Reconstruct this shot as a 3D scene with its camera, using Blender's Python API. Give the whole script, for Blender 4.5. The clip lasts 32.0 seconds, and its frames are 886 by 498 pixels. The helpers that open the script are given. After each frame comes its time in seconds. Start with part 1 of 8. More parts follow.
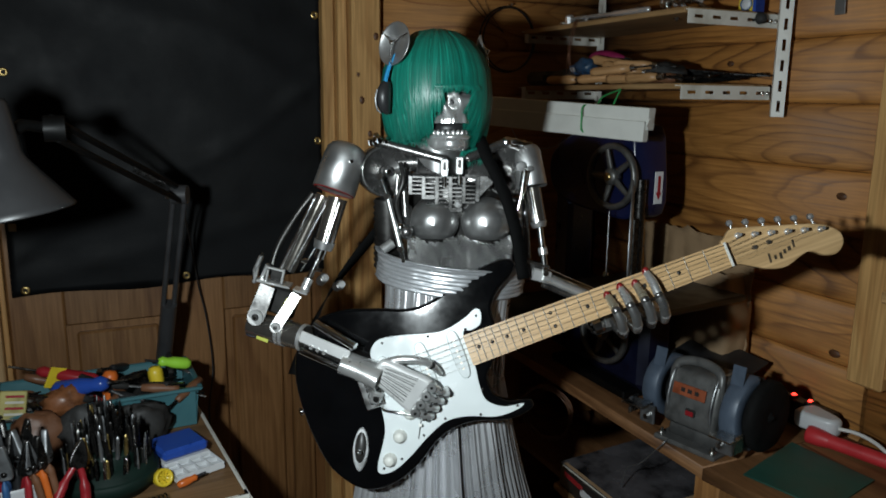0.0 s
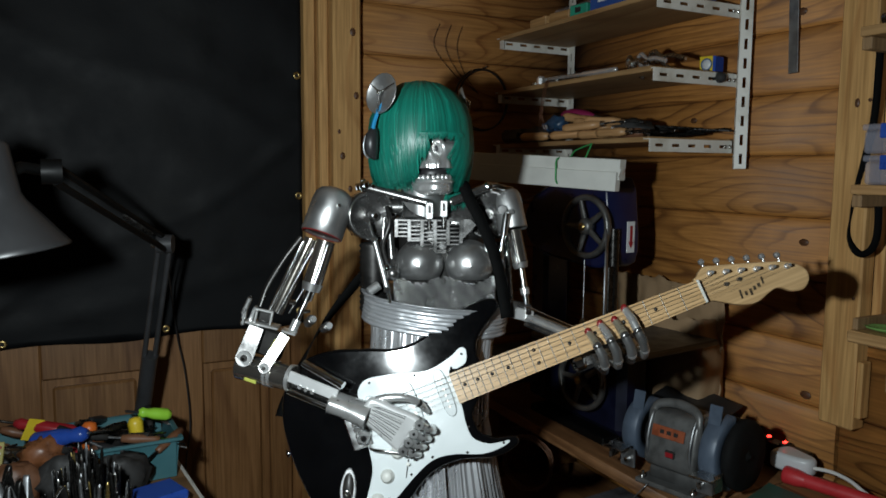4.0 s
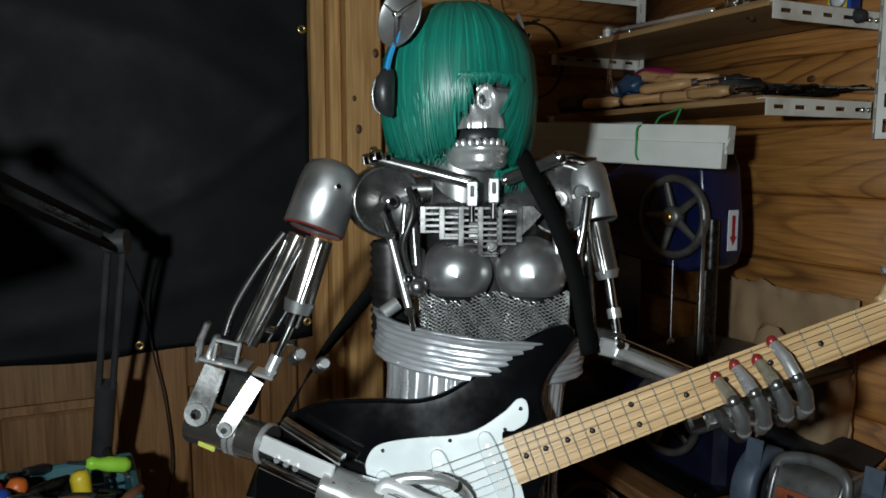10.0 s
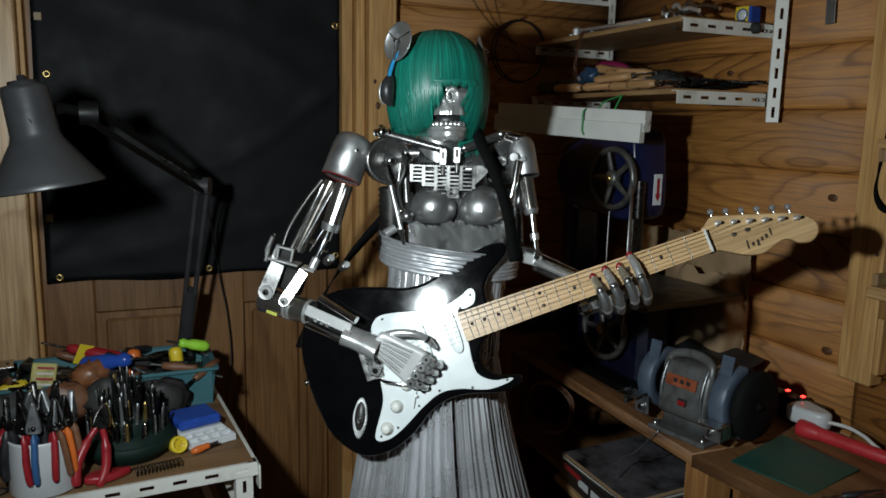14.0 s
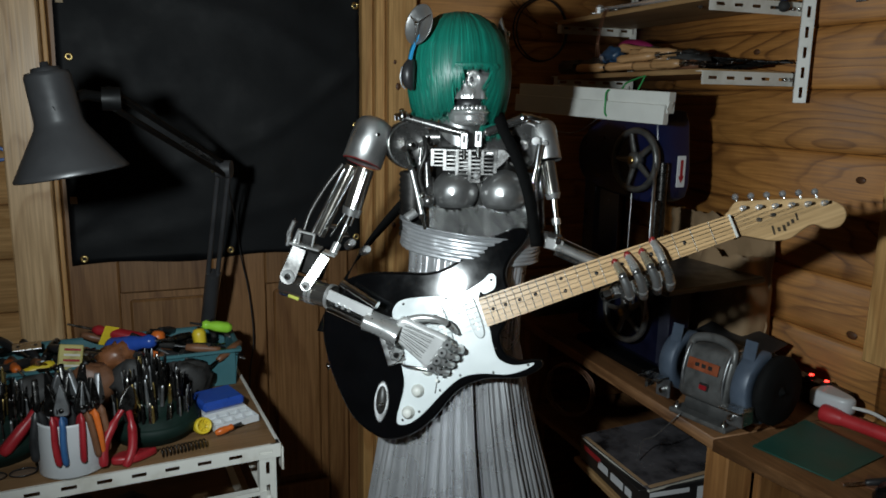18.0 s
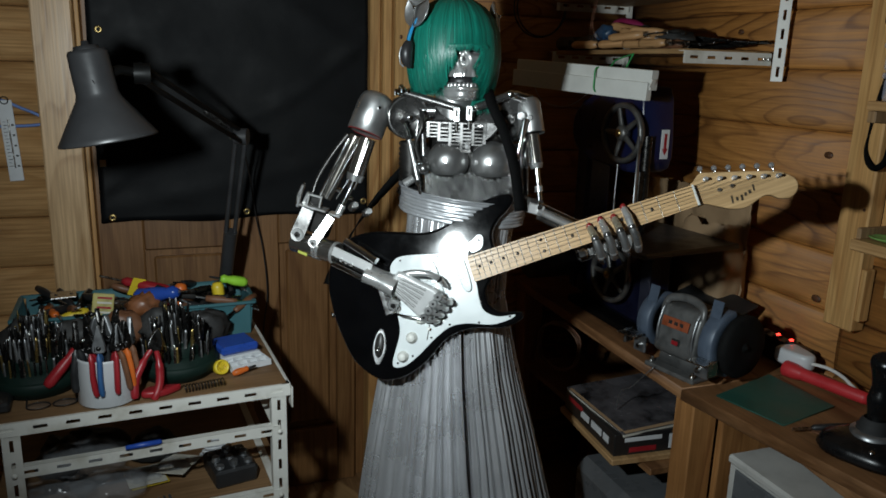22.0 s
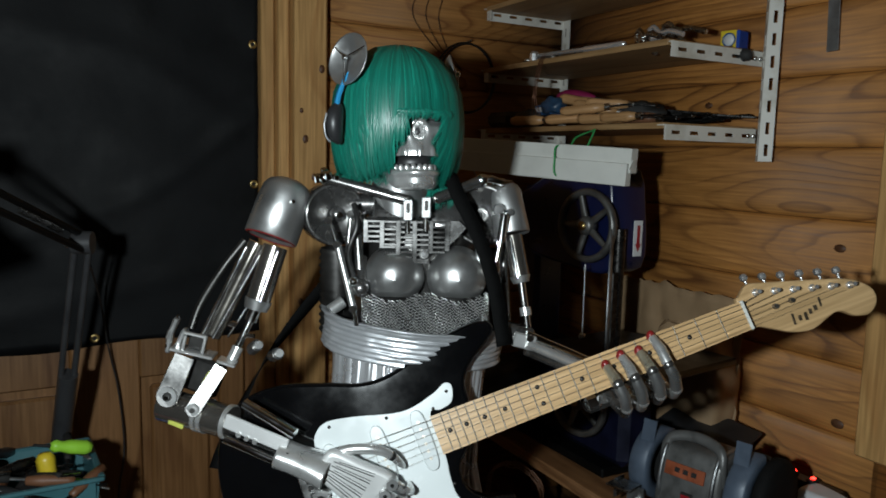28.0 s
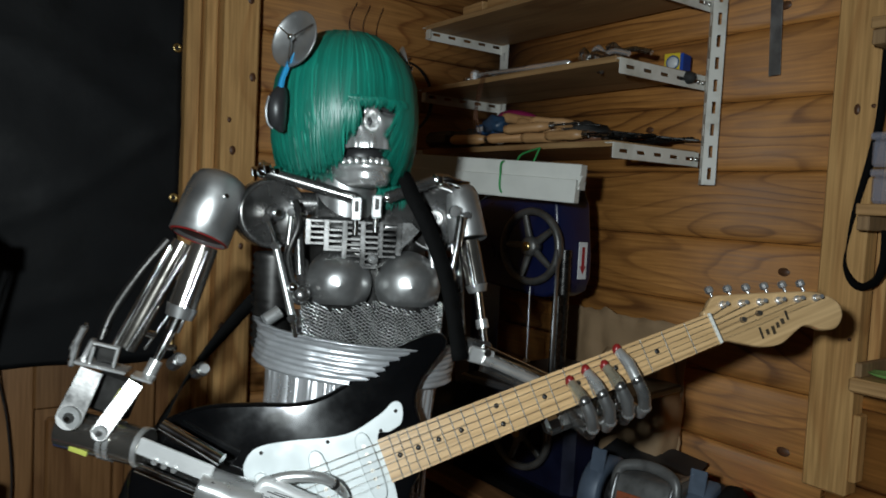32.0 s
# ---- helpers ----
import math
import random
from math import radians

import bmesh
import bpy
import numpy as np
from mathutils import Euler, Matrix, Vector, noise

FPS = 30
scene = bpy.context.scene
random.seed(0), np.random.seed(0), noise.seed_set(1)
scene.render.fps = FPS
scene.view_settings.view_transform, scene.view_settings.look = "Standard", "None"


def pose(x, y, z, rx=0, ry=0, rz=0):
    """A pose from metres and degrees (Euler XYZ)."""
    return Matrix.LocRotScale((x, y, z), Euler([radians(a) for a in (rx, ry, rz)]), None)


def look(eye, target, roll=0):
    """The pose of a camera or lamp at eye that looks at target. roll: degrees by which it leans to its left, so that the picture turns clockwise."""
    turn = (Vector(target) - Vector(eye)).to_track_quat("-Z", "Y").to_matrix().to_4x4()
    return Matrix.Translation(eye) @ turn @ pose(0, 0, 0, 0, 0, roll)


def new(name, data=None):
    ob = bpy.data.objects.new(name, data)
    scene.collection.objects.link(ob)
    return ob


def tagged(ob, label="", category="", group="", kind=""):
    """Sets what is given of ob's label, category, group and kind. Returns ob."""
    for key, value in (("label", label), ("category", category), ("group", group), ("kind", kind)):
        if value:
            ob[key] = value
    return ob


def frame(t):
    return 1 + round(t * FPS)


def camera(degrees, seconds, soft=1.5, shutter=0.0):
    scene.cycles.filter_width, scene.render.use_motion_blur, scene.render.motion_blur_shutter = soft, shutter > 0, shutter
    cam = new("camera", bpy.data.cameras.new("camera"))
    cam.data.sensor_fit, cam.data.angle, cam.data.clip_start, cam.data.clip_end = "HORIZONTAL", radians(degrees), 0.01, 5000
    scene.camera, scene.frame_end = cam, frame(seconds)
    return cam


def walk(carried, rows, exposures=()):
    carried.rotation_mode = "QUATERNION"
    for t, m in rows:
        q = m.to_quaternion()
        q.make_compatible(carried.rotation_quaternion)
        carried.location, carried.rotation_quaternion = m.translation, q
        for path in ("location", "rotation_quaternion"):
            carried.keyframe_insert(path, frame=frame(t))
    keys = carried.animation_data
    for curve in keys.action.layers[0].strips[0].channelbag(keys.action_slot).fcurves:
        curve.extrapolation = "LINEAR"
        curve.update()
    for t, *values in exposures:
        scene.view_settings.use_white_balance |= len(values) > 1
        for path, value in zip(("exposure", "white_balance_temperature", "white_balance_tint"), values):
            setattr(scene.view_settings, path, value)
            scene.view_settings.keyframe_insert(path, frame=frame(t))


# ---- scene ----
cam = camera(61.3, 32.0, 1.7, 0.4)
METRES, EYE, TILT, LEAN, TURN = 8.0, 1.5, 0.0, 0.0, 0.0
PATH = [
    (0, (-1.548, -2.162, 1.521), (-0.727, -0.382, 1.127), 0.6),
    (0.5, (-1.52, -2.234, 1.52), (-0.781, -0.402, 1.205), 1.0),
    (1, (-1.485, -2.266, 1.512), (-0.781, -0.416, 1.222), 2.0),
    (1.5, (-1.505, -2.232, 1.515), (-0.802, -0.378, 1.248), 2.5),
    (2, (-1.588, -2.14, 1.529), (-0.806, -0.317, 1.272), 1.1),
    (2.5, (-1.621, -2.12, 1.5), (-0.693, -0.373, 1.207), 0.2),
    (4.5, (-1.59, -2.208, 1.461), (-0.695, -0.429, 1.277), 0.7),
    (5, (-1.614, -2.184, 1.435), (-0.688, -0.418, 1.278), 2.2),
    (5.5, (-1.61, -2.195, 1.462), (-0.648, -0.447, 1.332), 3.5),
    (6, (-1.603, -2.221, 1.476), (-0.662, -0.468, 1.275), 3.1),
    (6.5, (-1.545, -2.182, 1.466), (-0.63, -0.436, 1.126), 2.5),
    (7, (-1.476, -2.047, 1.439), (-0.54, -0.328, 1.029), 2.7),
    (7.5, (-1.442, -1.977, 1.467), (-0.475, -0.279, 1.044), 2.4),
    (8, (-1.437, -1.934, 1.457), (-0.445, -0.233, 1.105), 2.2),
    (8.5, (-1.445, -1.882, 1.422), (-0.443, -0.175, 1.14), 1.6),
    (9, (-1.438, -1.846, 1.424), (-0.492, -0.103, 1.161), 1.5),
    (9.5, (-1.415, -1.817, 1.432), (-0.546, -0.033, 1.181), 0.8),
    (10, (-1.41, -1.79, 1.444), (-0.585, 0.016, 1.208), 0.1),
    (10.5, (-1.431, -1.825, 1.443), (-0.604, -0.018, 1.22), 1.0),
    (11, (-1.444, -1.935, 1.447), (-0.577, -0.148, 1.219), 1.0),
    (11.5, (-1.463, -2.04, 1.445), (-0.577, -0.26, 1.226), 0.8),
    (12, (-1.498, -2.103, 1.48), (-0.703, -0.282, 1.255), 1.3),
    (12.5, (-1.525, -2.15, 1.478), (-0.805, -0.292, 1.306), 1.3),
    (13, (-1.519, -2.221, 1.481), (-0.832, -0.356, 1.259), 0.4),
    (13.5, (-1.533, -2.281, 1.46), (-0.804, -0.443, 1.157), 0.1),
    (14, (-1.537, -2.285, 1.463), (-0.784, -0.462, 1.135), 1.2),
    (14.5, (-1.563, -2.262, 1.477), (-0.79, -0.452, 1.123), 0.2),
    (16.5, (-1.522, -2.315, 1.469), (-0.837, -0.476, 1.083), 1.6),
    (17, (-1.519, -2.267, 1.469), (-0.859, -0.42, 1.083), 0.8),
    (17.5, (-1.523, -2.244, 1.471), (-0.837, -0.405, 1.084), 0.5),
    (18, (-1.538, -2.278, 1.478), (-0.836, -0.447, 1.087), 1.0),
    (18.5, (-1.536, -2.328, 1.47), (-0.834, -0.495, 1.084), 1.3),
    (19, (-1.526, -2.363, 1.48), (-0.821, -0.53, 1.105), 1.1),
    (19.5, (-1.525, -2.389, 1.486), (-0.815, -0.555, 1.123), 1.3),
    (20, (-1.556, -2.352, 1.493), (-0.828, -0.527, 1.124), 1.2),
    (20.5, (-1.583, -2.326, 1.495), (-0.844, -0.515, 1.078), 1.6),
    (21, (-1.583, -2.358, 1.497), (-0.829, -0.559, 1.056), 3.3),
    (21.5, (-1.567, -2.409, 1.5), (-0.859, -0.598, 1.033), 1.8),
    (22, (-1.554, -2.445, 1.501), (-0.892, -0.618, 1.025), 1.7),
    (22.5, (-1.528, -2.459, 1.506), (-0.892, -0.622, 1.035), 0.8),
    (23, (-1.515, -2.472, 1.508), (-0.893, -0.628, 1.047), 0.7),
    (23.5, (-1.502, -2.489, 1.5), (-0.892, -0.636, 1.06), 0.7),
    (24, (-1.497, -2.465, 1.491), (-0.886, -0.609, 1.062), 0.6),
    (24.5, (-1.467, -2.351, 1.499), (-0.766, -0.528, 1.068), 1.4),
    (25, (-1.452, -2.21, 1.516), (-0.664, -0.419, 1.102), 1.1),
    (25.5, (-1.465, -2.104, 1.515), (-0.624, -0.328, 1.145), 0.8),
    (27.5, (-1.459, -2.001, 1.478), (-0.593, -0.214, 1.242), 1.2),
    (28, (-1.479, -1.937, 1.482), (-0.508, -0.206, 1.234), 1.4),
    (28.5, (-1.488, -1.914, 1.475), (-0.422, -0.24, 1.225), 3.1),
    (29, (-1.5, -1.904, 1.478), (-0.367, -0.276, 1.222), 3.2),
    (29.5, (-1.506, -1.89, 1.481), (-0.298, -0.32, 1.206), 3.9),
    (30, (-1.506, -1.877, 1.471), (-0.225, -0.365, 1.199), 4.0),
    (30.5, (-1.506, -1.858, 1.465), (-0.293, -0.284, 1.241), 3.6),
    (31, (-1.511, -1.857, 1.465), (-0.373, -0.221, 1.293), 3.9),
    (31.5, (-1.504, -1.865, 1.461), (-0.394, -0.208, 1.307), 2.8),
    (32, (-1.471, -1.835, 1.417), (-0.31, -0.21, 1.294), 2.9),
]
walk(cam, [(t, look(eye, target, roll)) for t, eye, target, roll in PATH])

# ---------------------------------------------------------------- light
world = bpy.data.worlds.new("world")
scene.world = world
world.use_nodes = True
world.node_tree.nodes["Background"].inputs[0].default_value = (0.9, 0.95, 1.0, 1)
world.node_tree.nodes["Background"].inputs[1].default_value = 0.006


def lamp(name, kind, place, target, watts, radius, colour, cone=0, blend=1.0):
    data = bpy.data.lights.new(name, kind)
    data.energy, data.color = watts, colour
    data.shadow_soft_size = radius
    if kind == "SPOT":
        data.spot_size, data.spot_blend = radians(cone), blend
    ob = new(name, data)
    ob.matrix_world = look(place, target)
    return ob


lamp("work_light", "SPOT", (-1.71, -1.85, 1.50), (-0.88, -0.72, 1.46), 60, 0.024, (0.86, 0.97, 1.0), 132, 0.85)


# ---------------------------------------------------------------- materials
def shader(name):
    mat = bpy.data.materials.new(name)
    mat.use_nodes = True
    tree = mat.node_tree
    bsdf = tree.nodes["Principled BSDF"]
    return mat, tree, bsdf


def node(tree, kind, links=None, **values):
    n = tree.nodes.new(kind)
    for key, value in values.items():
        if key.startswith("i_"):
            n.inputs[key[2:].replace("_", " ")].default_value = value
        elif key == "operation":
            n.operation = value
        elif key == "data_type":
            n.data_type = value
        elif key == "blend_type":
            n.blend_type = value
        else:
            raise KeyError(key)
    for socket, source in (links or {}).items():
        tree.links.new(source, n.inputs[socket])
    return n


def ramp(tree, source, stops):
    n = tree.nodes.new("ShaderNodeValToRGB")
    while len(n.color_ramp.elements) < len(stops):
        n.color_ramp.elements.new(0.5)
    for e, (pos, col) in zip(n.color_ramp.elements, stops):
        e.position, e.color = pos, (*col, 1)
    tree.links.new(source, n.inputs[0])
    return n


def bump(tree, bsdf, height, strength=0.2, distance=0.002):
    n = node(tree, "ShaderNodeBump", {"Height": height}, i_Strength=strength, i_Distance=distance)
    tree.links.new(n.outputs[0], bsdf.inputs["Normal"])


def coords(tree, scale, seeded=True, turn=(0, 0, 0)):
    """Object coordinates, shifted by the object's own random number."""
    tc = node(tree, "ShaderNodeTexCoord")
    source = tc.outputs["Object"]
    if seeded:
        info = node(tree, "ShaderNodeObjectInfo")
        mul = node(tree, "ShaderNodeVectorMath", operation="SCALE")
        comb = node(tree, "ShaderNodeCombineXYZ", {"X": info.outputs["Random"], "Y": info.outputs["Random"], "Z": info.outputs["Random"]})
        tree.links.new(comb.outputs[0], mul.inputs[0])
        mul.inputs["Scale"].default_value = 37.0
        add = node(tree, "ShaderNodeVectorMath", {0: source, 1: mul.outputs[0]}, operation="ADD")
        source = add.outputs[0]
    mp = node(tree, "ShaderNodeMapping", {"Vector": source})
    mp.inputs["Scale"].default_value = scale
    mp.inputs["Rotation"].default_value = turn
    return mp.outputs[0]


def wood(name, light, dark, along="x", rings=7.0, figure=0.9, rough=0.5, stain=0.35, coat=0.0):
    """Sawn pine: growth rings drawn out along one axis, fine fibres, knots of darker resin and grime."""
    mat, tree, bsdf = shader(name)
    stretch = {"x": (0.9, 5.0, 5.0), "y": (5.0, 0.9, 5.0), "z": (5.0, 5.0, 0.9)}[along]
    fine = {"x": (6, 160, 160), "y": (160, 6, 160), "z": (160, 160, 6)}[along]
    v = coords(tree, stretch)
    big = node(tree, "ShaderNodeTexNoise", {"Vector": v}, i_Scale=1.1, i_Detail=2.0, i_Roughness=0.35)
    mul = node(tree, "ShaderNodeMath", {0: big.outputs[0]}, operation="MULTIPLY")
    mul.inputs[1].default_value = rings * figure * 2.2
    fr = node(tree, "ShaderNodeMath", {0: mul.outputs[0]}, operation="FRACT")
    half = tuple(a * 0.4 + b * 0.6 for a, b in zip(dark, light))
    r = ramp(tree, fr.outputs[0], [(0.0, half), (0.05, light), (0.58, light), (0.80, half), (0.91, dark), (0.97, dark), (1.0, half)])
    fib = node(tree, "ShaderNodeTexNoise", {"Vector": coords(tree, fine)}, i_Scale=1.0, i_Detail=2.0)
    fr2 = ramp(tree, fib.outputs[0], [(0.3, (0.62, 0.57, 0.50)), (0.7, (1.10, 1.08, 1.05))])
    mix = node(tree, "ShaderNodeMix", data_type="RGBA", blend_type="MULTIPLY")
    mix.inputs[0].default_value = 0.8
    # growth lines fade in and out along the board
    fade = node(tree, "ShaderNodeTexNoise", {"Vector": coords(tree, tuple(c * 0.7 for c in stretch))}, i_Scale=2.3, i_Detail=3.0)
    fmap = node(tree, "ShaderNodeMapRange", {"Value": fade.outputs[0]})
    fmap.inputs[1].default_value, fmap.inputs[2].default_value = 0.33, 0.62
    fmap.inputs[3].default_value, fmap.inputs[4].default_value = 0.15, 1.0
    soft = node(tree, "ShaderNodeMix", data_type="RGBA")
    soft.inputs[6].default_value = (*tuple(a * 0.12 + b * 0.88 for a, b in zip(dark, light)), 1)
    tree.links.new(fmap.outputs[0], soft.inputs[0]), tree.links.new(r.outputs[0], soft.inputs[7])
    tree.links.new(soft.outputs[2], mix.inputs[6]), tree.links.new(fr2.outputs[0], mix.inputs[7])
    blot = node(tree, "ShaderNodeTexNoise", {"Vector": coords(tree, (2.3, 2.3, 2.3))}, i_Scale=1.6, i_Detail=5.0, i_Roughness=0.6)
    br = ramp(tree, blot.outputs[0], [(0.34, (0.55, 0.48, 0.4)), (0.62, (1.0, 1.0, 1.0))])
    mix2 = node(tree, "ShaderNodeMix", data_type="RGBA", blend_type="MULTIPLY")
    mix2.inputs[0].default_value = stain
    tree.links.new(mix.outputs[2], mix2.inputs[6]), tree.links.new(br.outputs[0], mix2.inputs[7])
    info = node(tree, "ShaderNodeObjectInfo")
    vr = ramp(tree, info.outputs["Random"], [(0.0, (0.86, 0.84, 0.8)), (1.0, (1.08, 1.05, 1.02))])
    mix3 = node(tree, "ShaderNodeMix", data_type="RGBA", blend_type="MULTIPLY")
    mix3.inputs[0].default_value = 1.0
    tree.links.new(mix2.outputs[2], mix3.inputs[6]), tree.links.new(vr.outputs[0], mix3.inputs[7])
    tree.links.new(mix3.outputs[2], bsdf.inputs["Base Color"])
    rr = node(tree, "ShaderNodeMapRange", {"Value": fib.outputs[0]})
    rr.inputs[3].default_value, rr.inputs[4].default_value = rough - 0.08, rough + 0.14
    tree.links.new(rr.outputs[0], bsdf.inputs["Roughness"])
    bsdf.inputs["Coat Weight"].default_value, bsdf.inputs["Coat Roughness"].default_value = coat, 0.25
    bump(tree, bsdf, fib.outputs[0], 0.25, 0.0012)
    return mat


def surface(name, colour, rough=0.5, metal=0.0, vary=0.15, scale=18.0, bumpy=0.08, spec=0.5, coat=0.0, dirt=None, seeded=True, alpha=1.0, trans=0.0, rvary=0.1):
    """A plain material with grain at two scales and an uneven gloss."""
    mat, tree, bsdf = shader(name)
    v = coords(tree, (1, 1, 1), seeded)
    a = node(tree, "ShaderNodeTexNoise", {"Vector": v}, i_Scale=scale, i_Detail=4.0, i_Roughness=0.6)
    b = node(tree, "ShaderNodeTexNoise", {"Vector": v}, i_Scale=scale * 9, i_Detail=2.0)
    low = tuple(c * (1 - vary) for c in colour) if dirt is None else dirt
    high = tuple(min(1, c * (1 + vary * 0.6)) for c in colour)
    r = ramp(tree, a.outputs[0], [(0.32, low), (0.5, colour), (0.72, high)])
    tree.links.new(r.outputs[0], bsdf.inputs["Base Color"])
    rr = node(tree, "ShaderNodeMapRange", {"Value": a.outputs[0]})
    rr.inputs[1].default_value, rr.inputs[2].default_value = 0.3, 0.7
    rr.inputs[3].default_value, rr.inputs[4].default_value = max(0.02, rough - rvary), min(1, rough + rvary)
    tree.links.new(rr.outputs[0], bsdf.inputs["Roughness"])
    bsdf.inputs["Metallic"].default_value = metal
    bsdf.inputs["Specular IOR Level"].default_value = spec
    bsdf.inputs["Coat Weight"].default_value = coat
    bsdf.inputs["Coat Roughness"].default_value = 0.04
    bsdf.inputs["Transmission Weight"].default_value = trans
    bsdf.inputs["Alpha"].default_value = alpha
    if bumpy:
        bump(tree, bsdf, b.outputs[0], bumpy, 0.001)
    return mat


def glow(name, colour, strength):
    mat, tree, bsdf = shader(name)
    bsdf.inputs["Base Color"].default_value = (*colour, 1)
    bsdf.inputs["Emission Color"].default_value = (*colour, 1)
    bsdf.inputs["Emission Strength"].default_value = strength
    return mat


PINE, PINE_D = (0.51, 0.250, 0.076), (0.30, 0.120, 0.030)
M_WALLX = wood("pine_board_x", PINE, PINE_D, "x", 10, 0.9, 0.62, 0.4)
M_WALLY = wood("pine_board_y", (PINE[0] * 1.06, PINE[1], PINE[2] * 0.86), tuple(c * 0.72 for c in PINE_D), "y", 9, 0.9, 0.56, 0.55)
M_POST = wood("pine_post", (0.64, 0.385, 0.155), (0.48, 0.25, 0.088), "z", 4, 0.8, 0.5, 0.25)
M_POSTL = wood("pale_casing_wood", (0.68, 0.47, 0.265), (0.50, 0.31, 0.15), "z", 4, 0.8, 0.36, 0.12, 0.3)
M_WALLL = wood("pale_log_wood", (0.60, 0.37, 0.17), (0.46, 0.26, 0.105), "x", 4, 0.7, 0.42, 0.35)
M_OLDPINE = wood("aged_pine", (0.36, 0.235, 0.125), (0.25, 0.15, 0.075), "z", 4, 0.8, 0.55, 0.4)
M_DOOR = wood("door_wood", (0.25, 0.128, 0.05), (0.16, 0.072, 0.025), "z", 3, 0.8, 0.42, 0.3)
M_FRAMEX = wood("frame_wood", (0.5, 0.31, 0.14), (0.32, 0.16, 0.06), "y", 4, 0.8, 0.5, 0.3)
M_BENCH = wood("bench_wood", (0.30, 0.155, 0.068), (0.16, 0.075, 0.030), "y", 4, 0.7, 0.55, 0.95)
M_BENCHZ = wood("bench_leg_wood", (0.40, 0.20, 0.072), (0.24, 0.105, 0.036), "z", 4, 0.7, 0.5, 0.55)
M_PLY = wood("shelf_ply", (0.42, 0.27, 0.13), (0.3, 0.17, 0.075), "y", 3, 0.6, 0.55, 0.35)
M_CARTBOARD = wood("cart_board", (0.27, 0.165, 0.085), (0.15, 0.085, 0.04), "x", 2, 0.6, 0.55, 0.6)
M_FLOOR = wood("floor_wood", (0.3, 0.18, 0.085), (0.16, 0.085, 0.035), "y", 3, 0.8, 0.6, 0.6)
M_CEIL = wood("ceiling_wood", (0.3, 0.19, 0.09), (0.2, 0.11, 0.05), "y", 4, 0.8, 0.6, 0.3)
M_CURTAIN = surface("black_sheet", (0.0045, 0.005, 0.0058), 0.58, 0, 0.65, 6.0, 0.3, 0.16)
M_BRASS = surface("brass", (0.62, 0.45, 0.18), 0.35, 1.0, 0.2, 60, 0.05)
M_WHITEPAINT = surface("white_enamel", (0.68, 0.665, 0.61), 0.4, 0, 0.12, 9, 0.05, dirt=(0.48, 0.45, 0.38))
M_DARK = surface("dark_gap", (0.012, 0.011, 0.01), 0.8)
M_STEEL = surface("dull_steel", (0.36, 0.37, 0.38), 0.42, 0.9, 0.25, 30)
M_CHROME = surface("chrome", (0.78, 0.78, 0.77), 0.13, 1.0, 0.06, 20, 0.03, rvary=0.06)
M_BLACK = surface("black_plastic", (0.018, 0.018, 0.019), 0.4, 0, 0.2, 30)
M_BLACKMETAL = surface("black_lacquer", (0.035, 0.035, 0.037), 0.38, 0.0, 0.2, 25, 0.05)
M_RUBBER = surface("rubber", (0.02, 0.02, 0.02), 0.75, 0, 0.2, 40)


